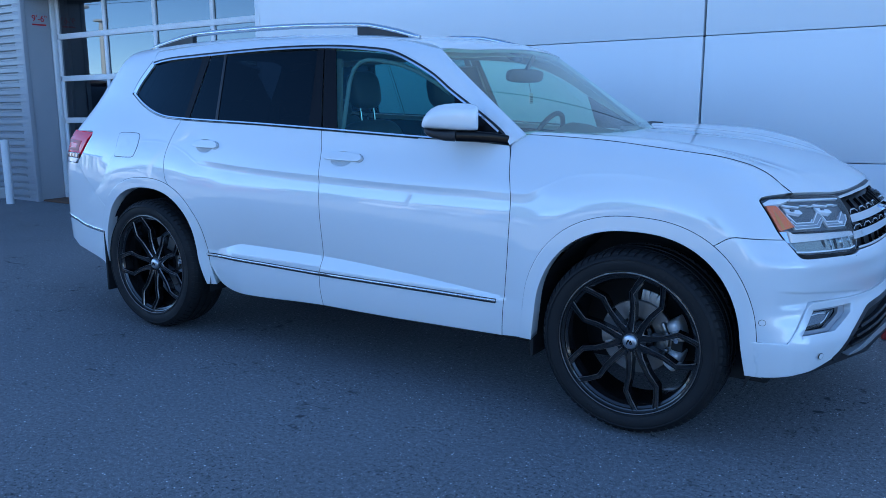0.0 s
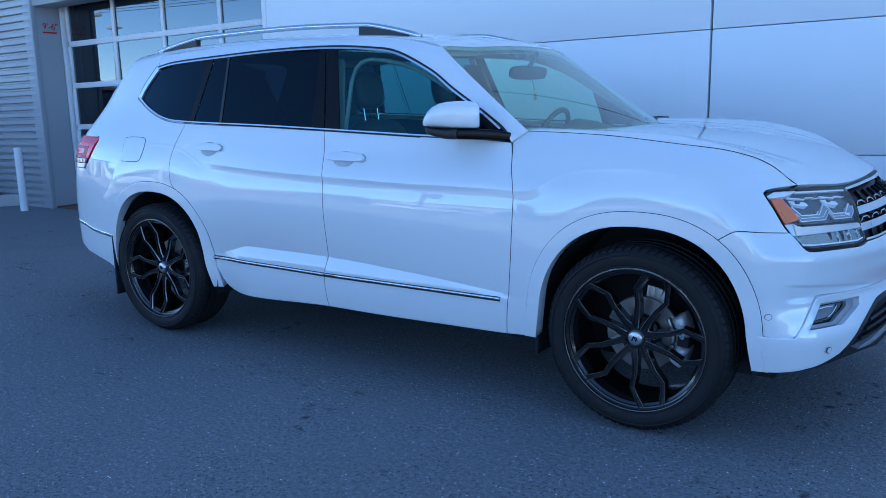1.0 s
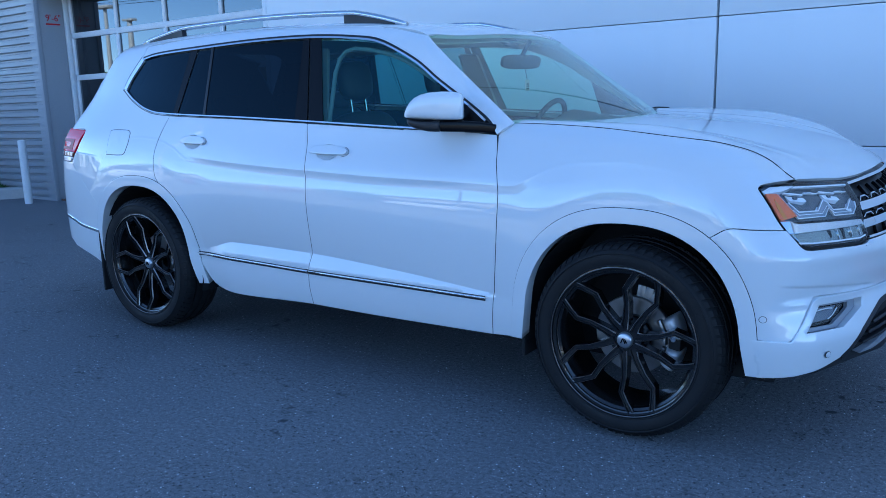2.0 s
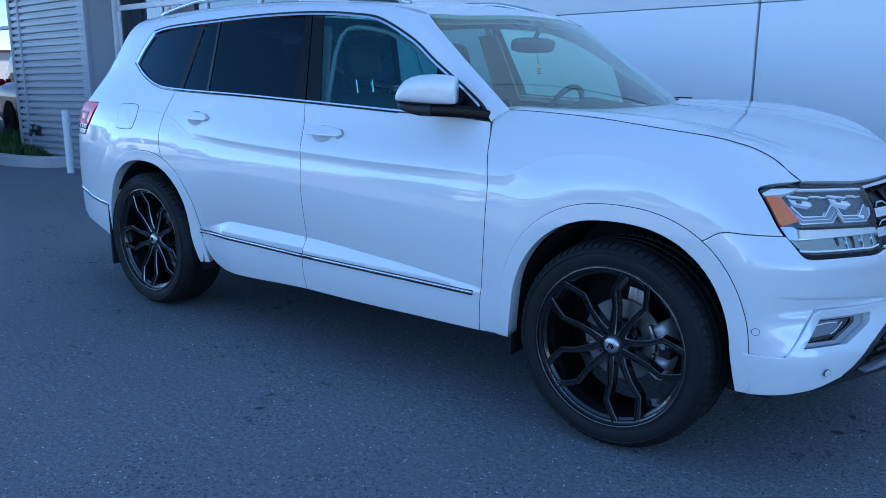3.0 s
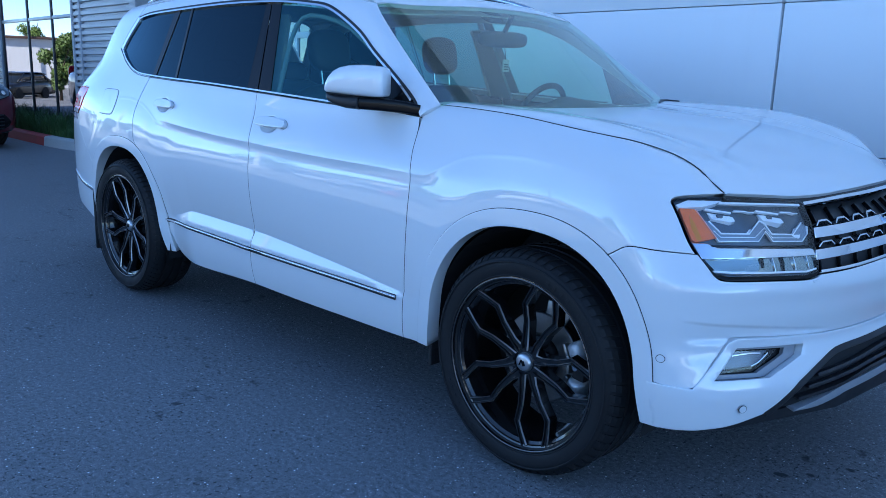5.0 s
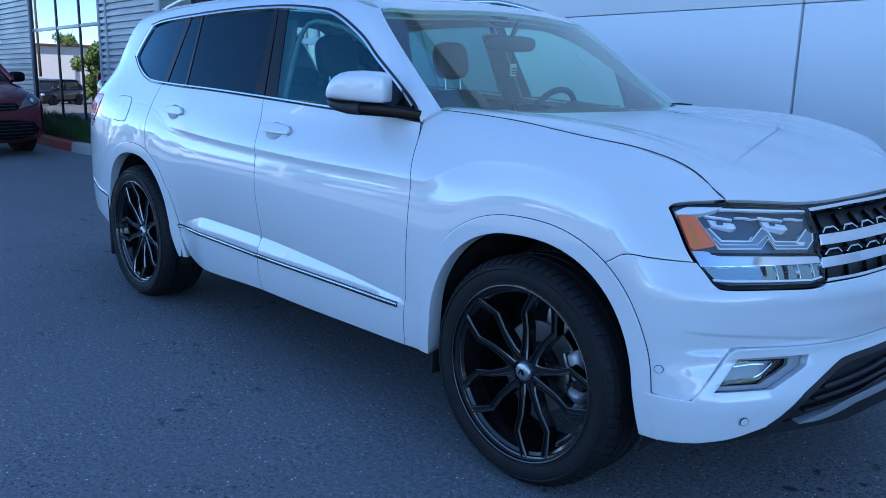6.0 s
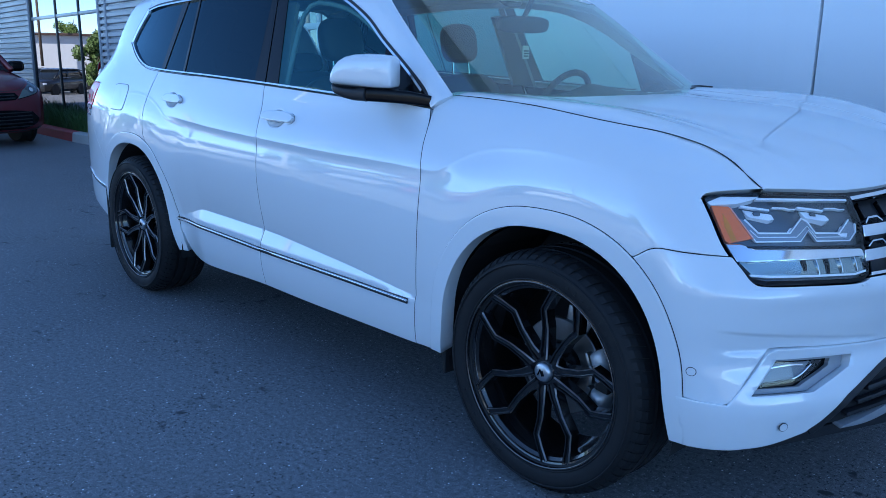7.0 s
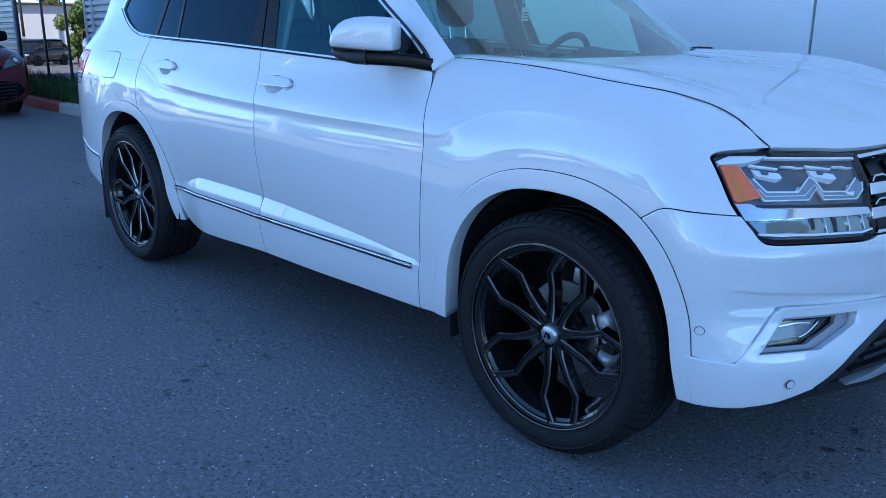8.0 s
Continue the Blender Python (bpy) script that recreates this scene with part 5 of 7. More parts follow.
def leaning(amount, foot):
    """The nose with the piece leaning back above its foot, so that it faces the sky."""
    def shape(x, y, z):
        return lower_body(x, y, z) + amount * np.clip(z - foot, -0.03, 0.08)
    return shape


nose_part("lamp_brow", poly((37.5, 0.994), (39.5, 1.0065), (45.2, 1.0045), (44.2, 0.9985), (41.6, 0.9900), (37.9, 0.9870)), BRIGHT, 0.006, "chrome lamp brow", depth=0.03, F=leaning(0.45, 0.987))
nose_line("lamp_brow", [(44.6, 1.0000), (53.3, 0.9940), (60.6, 0.9880)], 0.0050, BRIGHT, 0.007, straight=True)
nose_part("amber_reflector", poly((38.0, 0.984), (40.4, 0.9820), (43.4, 0.9045), (40.4, 0.895), (39.8, 0.900)), AMBER, 0.005, "amber side reflector", depth=0.03)
nose_part("amber_core", poly((39.5, 0.966), (40.3, 0.944), (41.3, 0.900), (40.6, 0.898), (39.7, 0.934)), DEEPAMBER, 0.0042, "deep amber bulb field", depth=0.01, soft=0)
nose_line("amber_edge", [(40.6, 0.9800), (43.6, 0.9040)], 0.0030, PINKEDGE, 0.004, straight=True)
LOOP = [(41.6, 0.958), (42.9, 0.9540), (44.6, 0.9190), (49.3, 0.9155), (51.4, 0.9520), (52.3, 0.9450), (52.3, 0.922), (50.9, 0.8935), (44.2, 0.8975)]
LOOP_B = [(52.35, 0.945), (53.4, 0.9130), (57.5, 0.9085), (59.7, 0.9430), (60.6, 0.934), (60.6, 0.909), (59.3, 0.8865), (53.5, 0.8915), (52.4, 0.921)]
for loop in (LOOP, LOOP_B):
    nose_part("light_bar", poly(*loop), GUIDE, 0.016, "pale daytime light bar", depth=0.02)
nose_line("light_edge", [(41.8, 0.956), (44.2, 0.8975), (50.9, 0.8935), (52.3, 0.922), (53.5, 0.8915), (59.3, 0.8865), (60.6, 0.909), (60.7, 0.932)], 0.0032, BRIGHT, 0.012, straight=True)
nose_line("light_edge", [(42.7, 0.954), (44.6, 0.9190), (49.3, 0.9155), (51.4, 0.9520), (52.3, 0.9440), (53.4, 0.9130), (57.5, 0.9085), (59.7, 0.9430)], 0.0040, BRIGHT, 0.012, straight=True)
nose_line("light_edge", [(43.4, 0.9280), (44.5, 0.9090), (50.3, 0.9050), (52.2, 0.9330), (53.5, 0.9020), (58.2, 0.8980)], 0.0020, BRIGHT, 0.013, straight=True)
for arm in (((48.8, 0.9160), (51.3, 0.9530), (52.1, 0.9460), (50.0, 0.9080)), ((57.2, 0.9090), (59.6, 0.9440), (60.5, 0.9350), (58.6, 0.9010)), ((41.7, 0.957), (42.7, 0.9545), (44.2, 0.924), (43.3, 0.917))):
    nose_part("light_arm", poly(*arm), BRIGHT, 0.011, depth=0.02, F=leaning(0.7, 0.90))
for u0, top in ((42.5, 0.9800), (51.4, 0.9735)):
    nose_part("projector", poly((u0 + 0.2, top - 0.001), (u0 + 4.4, top - 0.0125), (u0 + 4.6, top - 0.0225), (u0 + 3.8, top - 0.0250), (u0 + 0.8, top - 0.0160)), BRIGHT, 0.015, "clear projector lens", depth=0.03, F=leaning(0.6, 0.96))
    nose_part("projector_core", poly((u0 + 1.6, top - 0.0090), (u0 + 2.6, top - 0.0110), (u0 + 2.5, top - 0.0180), (u0 + 1.7, top - 0.0160)), DARKLAMP, 0.011, depth=0.02)
    nose_line("projector_rib", [(u0 - 0.3, top + 0.0045), (u0 + 4.0, top - 0.0060)], 0.0045, BRIGHT, 0.010, straight=True)
    nose_line("projector_rib", [(u0 + 4.7, top + 0.0010), (u0 + 6.6, top - 0.0005), (u0 + 7.4, top - 0.0040), (u0 + 8.4, top - 0.0045)], 0.0030, BRIGHT, 0.014, straight=True)
nose_line("lamp_divider", [(42.8, 0.8835), (52, 0.8760), (61.0, 0.8690)], 0.0085, GLOSS, 0.011, depth=0.03, straight=True)
nose_part("lamp_band", poly((39.9, 0.8935), (42.0, 0.8910), (43.8, 0.8780), (51.8, 0.8715), (61.3, 0.8630), (61.6, 0.8450), (51.8, 0.8475), (41.3, 0.8510)), CHROME, 0.006, "broad chrome band across the lamp", depth=0.04, F=leaning(0.18, 0.846), step=0.012)
# turn signal bowl: facets that mirror different parts of the lot
def bowl_shape(x, y, z):
    u = np.degrees(np.arctan2(x + 0.2, np.abs(y)))
    dip = 0.10 * np.clip(z - 0.797, 0, 0.06)
    for u0, half in ((46.5, 4.2), (56.5, 3.5)):
        dip = dip + 0.003 * np.clip(1 - ((u - u0) / half) ** 2, 0, 1)
    return lower_body(x, y, z) + dip


nose_part("low_reflector", poly((41.8, 0.8480), (52, 0.8450), (61.6, 0.842), (61.5, 0.806), (59.6, 0.803), (52, 0.807), (43.6, 0.816)), MIRRORBOWL, 0.010, "mirrored turn signal bowl", depth=0.02, F=bowl_shape, step=0.006)
for uu, wd in ((51.0, 0.016), (54.8, 0.014)):
    nose_line("reflector_rib", [(uu, 0.846), (uu + 0.3, 0.826), (uu + 0.2, 0.808)], wd, GLOSS, 0.012, straight=True)
for uu in (52.9, 56.9, 59.6):
    nose_line("reflector_edge", [(uu, 0.846), (uu + 0.4, 0.826), (uu + 0.5, 0.808)], 0.0025, CHROME, 0.007, straight=True)
nose_line("lamp_foot", [(43.0, 0.8165), (46, 0.8110), (52, 0.8060), (59.4, 0.8005), (61.6, 0.806)], 0.0050, BRIGHT, 0.006, straight=True)
nose_part("headlamp_lens", LAMP_IN, LENS, 0.002, "clear lamp cover", depth=0.003, soft=0)
nose_part("lamp_sensor", poly((60.0, 0.772), (61.2, 0.774), (61.4, 0.769), (60.2, 0.767)), PAINT, -0.004, depth=0.004)

# grille with chrome bars and a round emblem
GR_UP = [(61.5, 0.996), (67, 1.001), (75, 1.006), (90, 1.008)]
GR_LO = [(62.2, 0.791), (69, 0.794), (80, 0.804), (90, 0.808)]
gu, gl = ring(GR_UP, step=0.6), ring(GR_LO, step=0.6)
nose_part("grille_back", gl + [(180 - u, z) for u, z in gl[::-1][1:]] + [(180 - u, z) for u, z in gu] + gu[::-1][1:], BLACK, 0.045, "black radiator grille", depth=0.02, mirror=False)
for du in np.arange(64.5, 117, 5.0):
    nose_line("grille_fin", [(du, 0.80), (du, 0.90), (du, 0.99)], 0.006, GLOSS, 0.032, depth=0.02, mirror=False)
for z0, z1 in ((0.908, 0.926), (0.843, 0.862)):
    nose_line("grille_bar", [(61.6, z0), (68, z0 + 0.005), (78, z0 + 0.014), (90, z1), (102, z0 + 0.014), (112, z0 + 0.005), (118.4, z0)], 0.030, CHROME, 0.004, "chrome grille bar", depth=0.05, mirror=False)
    for k, uu in enumerate((65.0, 70.0, 75.0, 80.0)):
        zz = z0 + 0.020 + (uu - 61) * 0.0007
        nose_line("grille_tooth", [(uu - 1.9, zz), (uu - 1.0, zz + 0.014), (uu + 1.0, zz + 0.016), (uu + 1.9, zz + 0.003)], 0.005, SATIN, 0.014, depth=0.03, straight=True)
nose_line("grille_edge", [(u, z - 0.006) for u, z in GR_UP], 0.008, CHROME, 0.004)
nose_line("grille_edge", [(u, z + 0.005) for u, z in GR_LO], 0.008, CHROME, 0.000)
GAP_LO = [(45.8, 1.012), (53.4, 1.005), (60.9, 0.994), (67, 0.998), (75, 1.003), (90, 1.006)]
gp = ring(GAP_LO, step=0.8)
gp = gp + [(180 - u, z) for u, z in gp[::-1][1:]]
nose_part("lamp_gap", gp + [(u, z + 0.020) for u, z in gp[::-1]], BLACK, 0.014, depth=0.02, mirror=False)
v, f = lathe([(0.0, 0.004), (0.062, 0.0), (0.064, -0.010), (0.070, -0.016), (0.078, -0.016), (0.084, -0.008), (0.086, 0.01)], 48)
badge = solid("emblem", v, f, CHROME, car, smooth=True, label="round chrome emblem")
badge.matrix_basis = pose(0.845, 0, 0.905) @ Matrix.Rotation(radians(90), 4, "Z") @ Matrix.Rotation(radians(6), 4, "X")

# ---- rear: lamps, bumper, tailgate ----
REDLENS = material("red_lamp_lens", (0.85, 0.008, 0.035), 0.25, spec=0.3, coat=0.45)
SMOKELENS = material("smoked_lamp_lens", (0.20, 0.035, 0.03), 0.15, coat=1.0)
WHITELENS = material("pale_lamp_lens", (0.75, 0.72, 0.74), 0.15, coat=1.0)


def tail_part(name, outline, mat, sink=0.0, label="", depth=0.025, gap=0.0015, soft=0.004):
    return panel(name, outline, lower_body, "tail", mat, car, gap=gap, sink=sink, depth=depth, soft=soft, unit=ROUND, label=label)


tail_part("tail_lamp", poly((21.6, 1.166), (38, 1.176), (56, 1.150), (56, 1.030), (27.1, 1.032), (25.2, 1.075)), REDLENS, 0.0, "red tail lamp")
tail_part("lamp_signal", poly((27.1, 1.032), (56, 1.030), (56, 0.998), (28.3, 1.000)), SMOKELENS, 0.0, "smoked turn signal strip in the tail lamp")
for uu in (28.6, 31.2, 34.0, 37.2, 40.8):
    tail_part("signal_bulb", poly((uu, 1.026), (uu + 1.3, 1.026), (uu + 1.1, 1.006), (uu + 0.2, 1.006)), WHITELENS, -0.002, gap=0, soft=0, depth=0.004)
tail_part("tail_lamp_foot", poly((28.3, 1.000), (56, 0.998), (56, 0.965), (30.3, 0.968)), WHITELENS, 0.0, "pale reversing lamp under the red one")
DARKRED = material("deep_red_lens", (0.38, 0.003, 0.012), 0.35)
tail_part("lamp_block", poly((27.6, 1.108), (44, 1.118), (44, 1.100), (30.4, 1.092), (31.2, 1.062), (44, 1.062), (44, 1.044), (29.0, 1.042)), DARKRED, -0.002, "deep red inner lamp field", gap=0, soft=0.002)
ts, _ = lay("side", [p[0] for p in TAIL_SEAM], [p[1] for p in TAIL_SEAM], lower_body)
TAIL_U = [(about_tail(p[0], p[1]), p[2]) for p in ts]
ra = [p for p in ro if p[0] < -3.0 and p[1] < 0.718]
ra3, _ = lay("side", [p[0] for p in ra], [p[1] for p in ra], lower_body)
REAR_U = [(about_tail(p[0], p[1]), p[2]) for p in ra3]
rb = ring(TAIL_U, [TAIL_U[-1], (56, 0.965), (75, 0.90), (90, 0.90)], step=0.6)
tail_part("rear_bumper", rb + [(90, 0.44), (60, 0.43), (44, 0.425), (34, 0.415), (27, 0.395), (REAR_U[0][0] + 4, 0.365)] + REAR_U, PAINT, 0.0, "white rear bumper", gap=0.0006, soft=0)
flat = ribbon([(u * ROUND[0], z) for u, z in spline([(REAR_U[3][0] + 1.5, 0.552), (26, 0.572), (34, 0.600), (50, 0.62), (88, 0.625)], 1.0)], 0.018)
tail_part("bumper_strip", [(a / ROUND[0], b) for a, b in flat], CHROME, -0.006, "chrome bumper strip", gap=0, depth=0.01)
panel("rear_pillar", poly((24, 1.17), (80, 1.17), (80, 1.66), (44, 1.66), (34, 1.60), step=1.5), cabin, "tail", PAINT, car, sink=0.006, unit=ROUND, step=0.04, soft=0)
panel("tailgate", poly((-0.62, 0.90), (0.62, 0.90), (0.66, 1.16), (0.60, 1.60), (0.3, 1.66), (-0.3, 1.66), (-0.60, 1.60), (-0.66, 1.16), step=0.08), cabin, "rear", PAINT, car, mirror=False, step=0.06)
panel("rear_window", poly((-0.58, 1.20), (0.58, 1.20), (0.52, 1.58), (-0.52, 1.58), step=0.08), cabin, "rear", GLASS_TINT, car, sink=-0.004, mirror=False, step=0.06, depth=0.006, soft=0)

def side_y(x, z):
    return float(half_width(np.float64(x), np.float64(z)))


# ---- mirrors, handles, fuel flap, roof rails, wipers ----
def cushion(name, half, power, mat, parent, m, label="", shape=None, cuts=9):
    """A rounded solid: a box drawn towards an ellipsoid."""
    bm = bmesh.new()
    bmesh.ops.create_cube(bm, size=2)
    bmesh.ops.subdivide_edges(bm, edges=bm.edges, cuts=cuts, use_grid_fill=True)
    for v in bm.verts:
        n = (abs(v.co.x) ** power + abs(v.co.y) ** power + abs(v.co.z) ** power) ** (1 / power)
        v.co = Vector((v.co.x / n * half[0], v.co.y / n * half[1], v.co.z / n * half[2]))
        if shape:
            shape(v.co)
    bm.transform(m)
    return part(name, bm, mat, parent, label, smooth=True)


def sweep(name, rings, mat, parent, m, label=""):
    """A solid through rounded rings: each ring (x, half depth, low, high, power)."""
    n, verts, faces = 28, [], []
    for x, hy, lo, hi, pw in rings:
        for k in range(n):
            a = 2 * math.pi * k / n
            c, q = math.cos(a), math.sin(a)
            verts.append((x, hy * math.copysign(abs(c) ** (2 / pw), c), (lo + hi) / 2 + (hi - lo) / 2 * math.copysign(abs(q) ** (2 / pw), q)))
    for i in range(len(rings) - 1):
        for k in range(n):
            faces.append((i * n + k, i * n + (k + 1) % n, (i + 1) * n + (k + 1) % n, (i + 1) * n + k))
    faces += [tuple(range(n))[::-1], tuple((len(rings) - 1) * n + k for k in range(n))]
    ob = solid(name, verts, faces, mat, parent, smooth=True, label=label)
    ob.data.transform(m)
    ob.data.update()
    ob.data.set_sharp_from_angle(angle=radians(50))
    return ob


for sd in (-1,):
    # x runs from the door outwards and backwards
    base = Matrix.Translation((-0.735, sd * 0.925, 0)) @ Matrix.Rotation(math.atan2(sd * 0.48, -0.88), 4, "Z")
    shell = sweep("door_mirror", [(0.002, 0.044, 1.246, 1.332, 5), (0.005, 0.050, 1.242, 1.344, 5.5), (0.014, 0.056, 1.240, 1.350, 5.5), (0.04, 0.061, 1.239, 1.355, 5), (0.09, 0.064, 1.240, 1.358, 4.6), (0.145, 0.062, 1.242, 1.355, 4.2),
                                  (0.180, 0.058, 1.244, 1.348, 3.8), (0.208, 0.051, 1.246, 1.335, 3.4), (0.230, 0.041, 1.248, 1.315, 3.0), (0.244, 0.030, 1.250, 1.294, 2.6), (0.252, 0.018, 1.254, 1.276, 2.3)], PAINT, car, base, "white door mirror shell")
    sweep("mirror_base", [(0.100, 0.052, 1.196, 1.239, 4), (0.104, 0.058, 1.190, 1.241, 4), (0.15, 0.060, 1.193, 1.243, 4), (0.195, 0.054, 1.202, 1.246, 3.6), (0.226, 0.043, 1.214, 1.250, 3.2), (0.240, 0.030, 1.228, 1.252, 2.8)], BLACK, shell, base, "matt black mirror underside")
    sweep("mirror_seam", [(0.130, 0.0606, 1.2405, 1.2435, 4), (0.185, 0.0575, 1.2425, 1.2455, 4), (0.228, 0.0435, 1.247, 1.250, 4)], JOINT, shell, base)
    sweep("mirror_arm", [(-0.135, 0.010, 1.178, 1.216, 5), (-0.06, 0.020, 1.184, 1.230, 5), (0.02, 0.034, 1.188, 1.238, 5), (0.098, 0.046, 1.191, 1.239, 5)], GLOSS, shell, base, "gloss black mirror arm")
    cushion("mirror_glass", (0.085, 0.004, 0.036), 4, CHROME, shell, base @ Matrix.Translation((0.10, sd * 0.062, 1.296)))

for x0, x1, z in HANDLES:
    c, h = (x0 + x1) / 2, (x1 - x0) / 2
    panel("handle_cup", handle_cup(c, z), cup_shape, "side", PAINT, car, depth=0.004, soft=0, gap=0, step=0.007)
    seam = [(c + h - 0.032, z + 0.024), (c + h - 0.012, z + 0.018), (c + h + 0.003, z - 0.001), (c + h - 0.014, z - 0.016), (c + h - 0.036, z - 0.019)]
    panel("handle_seam", ribbon(spline(seam, 0.006), 0.0014), side_only, "side", JOINT, car, sink=-0.0008, depth=0.002, soft=0, gap=0, mirror=False)
    bar = ring([(c - h, z + 0.002), (c - h + 0.03, z + 0.020), (c - 0.03, z + 0.026), (c + 0.05, z + 0.025), (c + h - 0.012, z + 0.014), (c + h, z - 0.002)],
               [(c + h, z - 0.002), (c + h - 0.018, z - 0.013), (c + 0.04, z - 0.014), (c - 0.04, z - 0.013), (c - h + 0.02, z - 0.010), (c - h, z + 0.002)], step=0.012)
    panel("door_handle", bar, side_only, "side", PAINT, car, sink=-0.017, depth=0.013, soft=0.006, gap=0, step=0.012, mirror=False, label="white pull handle")
    for q in (c - h + 0.018, c + h - 0.018):
        box("handle_post", (q - 0.014, -side_y(q, z) - 0.014, z - 0.008), (q + 0.014, -side_y(q, z) + 0.01, z + 0.012), PAINT, car, 0.004)

FLAP = ring([(-3.245, 1.165), (-3.20, 1.172), (-3.07, 1.170), (-3.045, 1.155)], [(-3.045, 1.155), (-3.05, 1.10), (-3.075, 1.045), (-3.10, 1.032)], [(-3.10, 1.032), (-3.16, 1.030), (-3.262, 1.031)], [(-3.262, 1.031), (-3.245, 1.165)], step=0.012)
panel("flap_gap", FLAP, side_only, "side", BLACK, car, gap=-0.003, sink=-0.0008, depth=0.004, soft=0, mirror=False)
panel("fuel_flap", FLAP,
      side_only, "side", PAINT, car, gap=0.0, sink=-0.003, depth=0.01, soft=0.004, mirror=False, label="white fuel flap")

for sd in (-1, 1):
    xs = np.linspace(-3.29, -1.27, 33)
    p, _ = lay("top", xs, np.full(33, -0.595), cabin)
    t = np.linspace(0, 1, 33)
    lift = 0.046 * np.minimum(1, np.minimum(t / 0.20, (1 - t) / 0.16)) ** 0.8 + 0.002
    pts = [(q[0], q[1] * -sd * 1.0 if sd > 0 else q[1], q[2] + l) for q, l in zip(p, lift)]
    rail = tube("roof_rail", pts, 0.015, SATIN, car, "satin silver roof rail", segs=12, flat=1.25)
    for i0, i1 in ((1, 6), (26, 31)):
        fv, ff = [], []
        for i in range(i0, i1 + 1):
            x, y, z = pts[i]
            for dy in (-0.016, 0.016):
                fv += [(x, y + dy, z - 0.008), (x, y + dy, p[i][2] - 0.01)]
        for i in range(i1 - i0):
            o = 4 * i
            ff += [(o, o + 4, o + 5, o + 1), (o + 2, o + 3, o + 7, o + 6), (o, o + 2, o + 6, o + 4)]
        ff += [(0, 1, 3, 2), (4 * (i1 - i0), 4 * (i1 - i0) + 2, 4 * (i1 - i0) + 3, 4 * (i1 - i0) + 1)]
        solid("rail_foot", fv, ff, BLACK, rail)

# cowl and wipers under the windscreen
cw = [(-0.60, 0.80), (-0.50, 0.6), (-0.36, 0.3), (-0.33, 0), (-0.36, -0.3), (-0.50, -0.6), (-0.60, -0.80)]
panel("cowl", spline(cw, 0.05) + [(x - 0.10, y * 0.98) for x, y in spline(cw, 0.05)[::-1]], lower_body, "top", BLACK, car, sink=0.03, mirror=False, soft=0, gap=0)
tube("wiper", [(-0.60, -0.62, 1.222), (-0.47, -0.40, 1.206), (-0.40, -0.05, 1.200)], 0.007, BLACK, car)
tube("wiper", [(-0.53, 0.72, 1.226), (-0.47, 0.66, 1.222), (-0.43, 0.3, 1.208), (-0.40, 0.05, 1.202)], 0.007, BLACK, car)
tube("wiper", [(-0.56, 0.70, 1.222), (-0.49, 0.735, 1.228), (-0.43, 0.75, 1.225)], 0.008, BLACK, car)


# ---- inside the car ----
panel("roof_lining", ring(edge_r, [edge_r[-1], (-1.00, -0.45), (-0.97, 0.0), (-1.00, 0.45), (edge_r[-1][0], -edge_r[-1][1])], [(x, -y) for x, y in edge_r[::-1]], [(-3.10, -edge_r[0][1]), (-3.40, 0), (-3.10, edge_r[0][1])]),
      cabin, "top", HEADLINER, car, sink=0.05, mirror=False, step=0.08, soft=0, depth=0.005, label="pale cloth roof lining")
panel("pillar_trim", ring([(-0.60, 1.20)] + [(x, z + 0.004) for x, z in GLASS_TOP[1:]], [(-3.085, 1.582), (-3.10, 1.64)], [(-3.10, 1.64), (-2.5, 1.675), (-1.9, 1.682), (-1.4, 1.660), (-1.09, 1.60)],
                          [(-1.09, 1.60), (-0.82, 1.400), (-0.58, 1.222)], [(-0.58, 1.222), (-0.60, 1.20)]), cabin, "side", HEADLINER, car, sink=0.035, depth=0.004, soft=0, gap=0.002)
panel("door_card", ring(FRONT_SHUT[1:], BELT[:4], MID_SHUT[1:][::-1], [(-1.603, 0.48), (-0.561, 0.48)]), side_only, "side", TRIM, car, sink=0.07, depth=0.01, soft=0, gap=0.01)
panel("door_card", ring(MID_SHUT[1:], BELT[3:6], [(-2.709, 1.259), (-2.60, 0.9), (-2.50, 0.5)], [(-2.50, 0.5), (-1.603, 0.48)]), side_only, "side", TRIM, car, sink=0.07, depth=0.01, soft=0, gap=0.01)
panel("rear_trim", poly((-2.72, 0.9), (-2.72, 1.26), (-2.91, 1.28), (-3.08, 1.335), (-3.21, 1.40), (-3.10, 1.575), (-3.12, 1.62), (-3.36, 1.60), (-3.60, 1.2), (-3.60, 0.9), step=0.05), cabin, "side", TRIM, car, sink=0.06, depth=0.01, soft=0)
panel("pillar_inner", poly((-1.584, 1.198), (-1.761, 1.199), (-1.817, 1.601), (-1.679, 1.601), step=0.05), cabin, "side", PILLARTRIM, car, sink=0.055, depth=0.02, soft=0, gap=0)
# pale inner door frame behind the front side glass
DOORTRIM = material("grey_inner_trim", (0.26, 0.27, 0.28), 0.6)
fr, fn = lay("side", [-1.565, -1.575, -1.585, -1.575, -1.545, -1.49, -1.40, -1.285, -1.18, -1.08, -0.98], [1.20, 1.35, 1.47, 1.535, 1.572, 1.585, 1.576, 1.553, 1.518, 1.470, 1.415], cabin)
for sd in (-1,):
    tube("door_frame_trim", [tuple((p - n * 0.045) * np.array((1, -sd, 1))) for p, n in zip(fr, fn)], 0.011, DOORTRIM, car, "grey inner door frame")


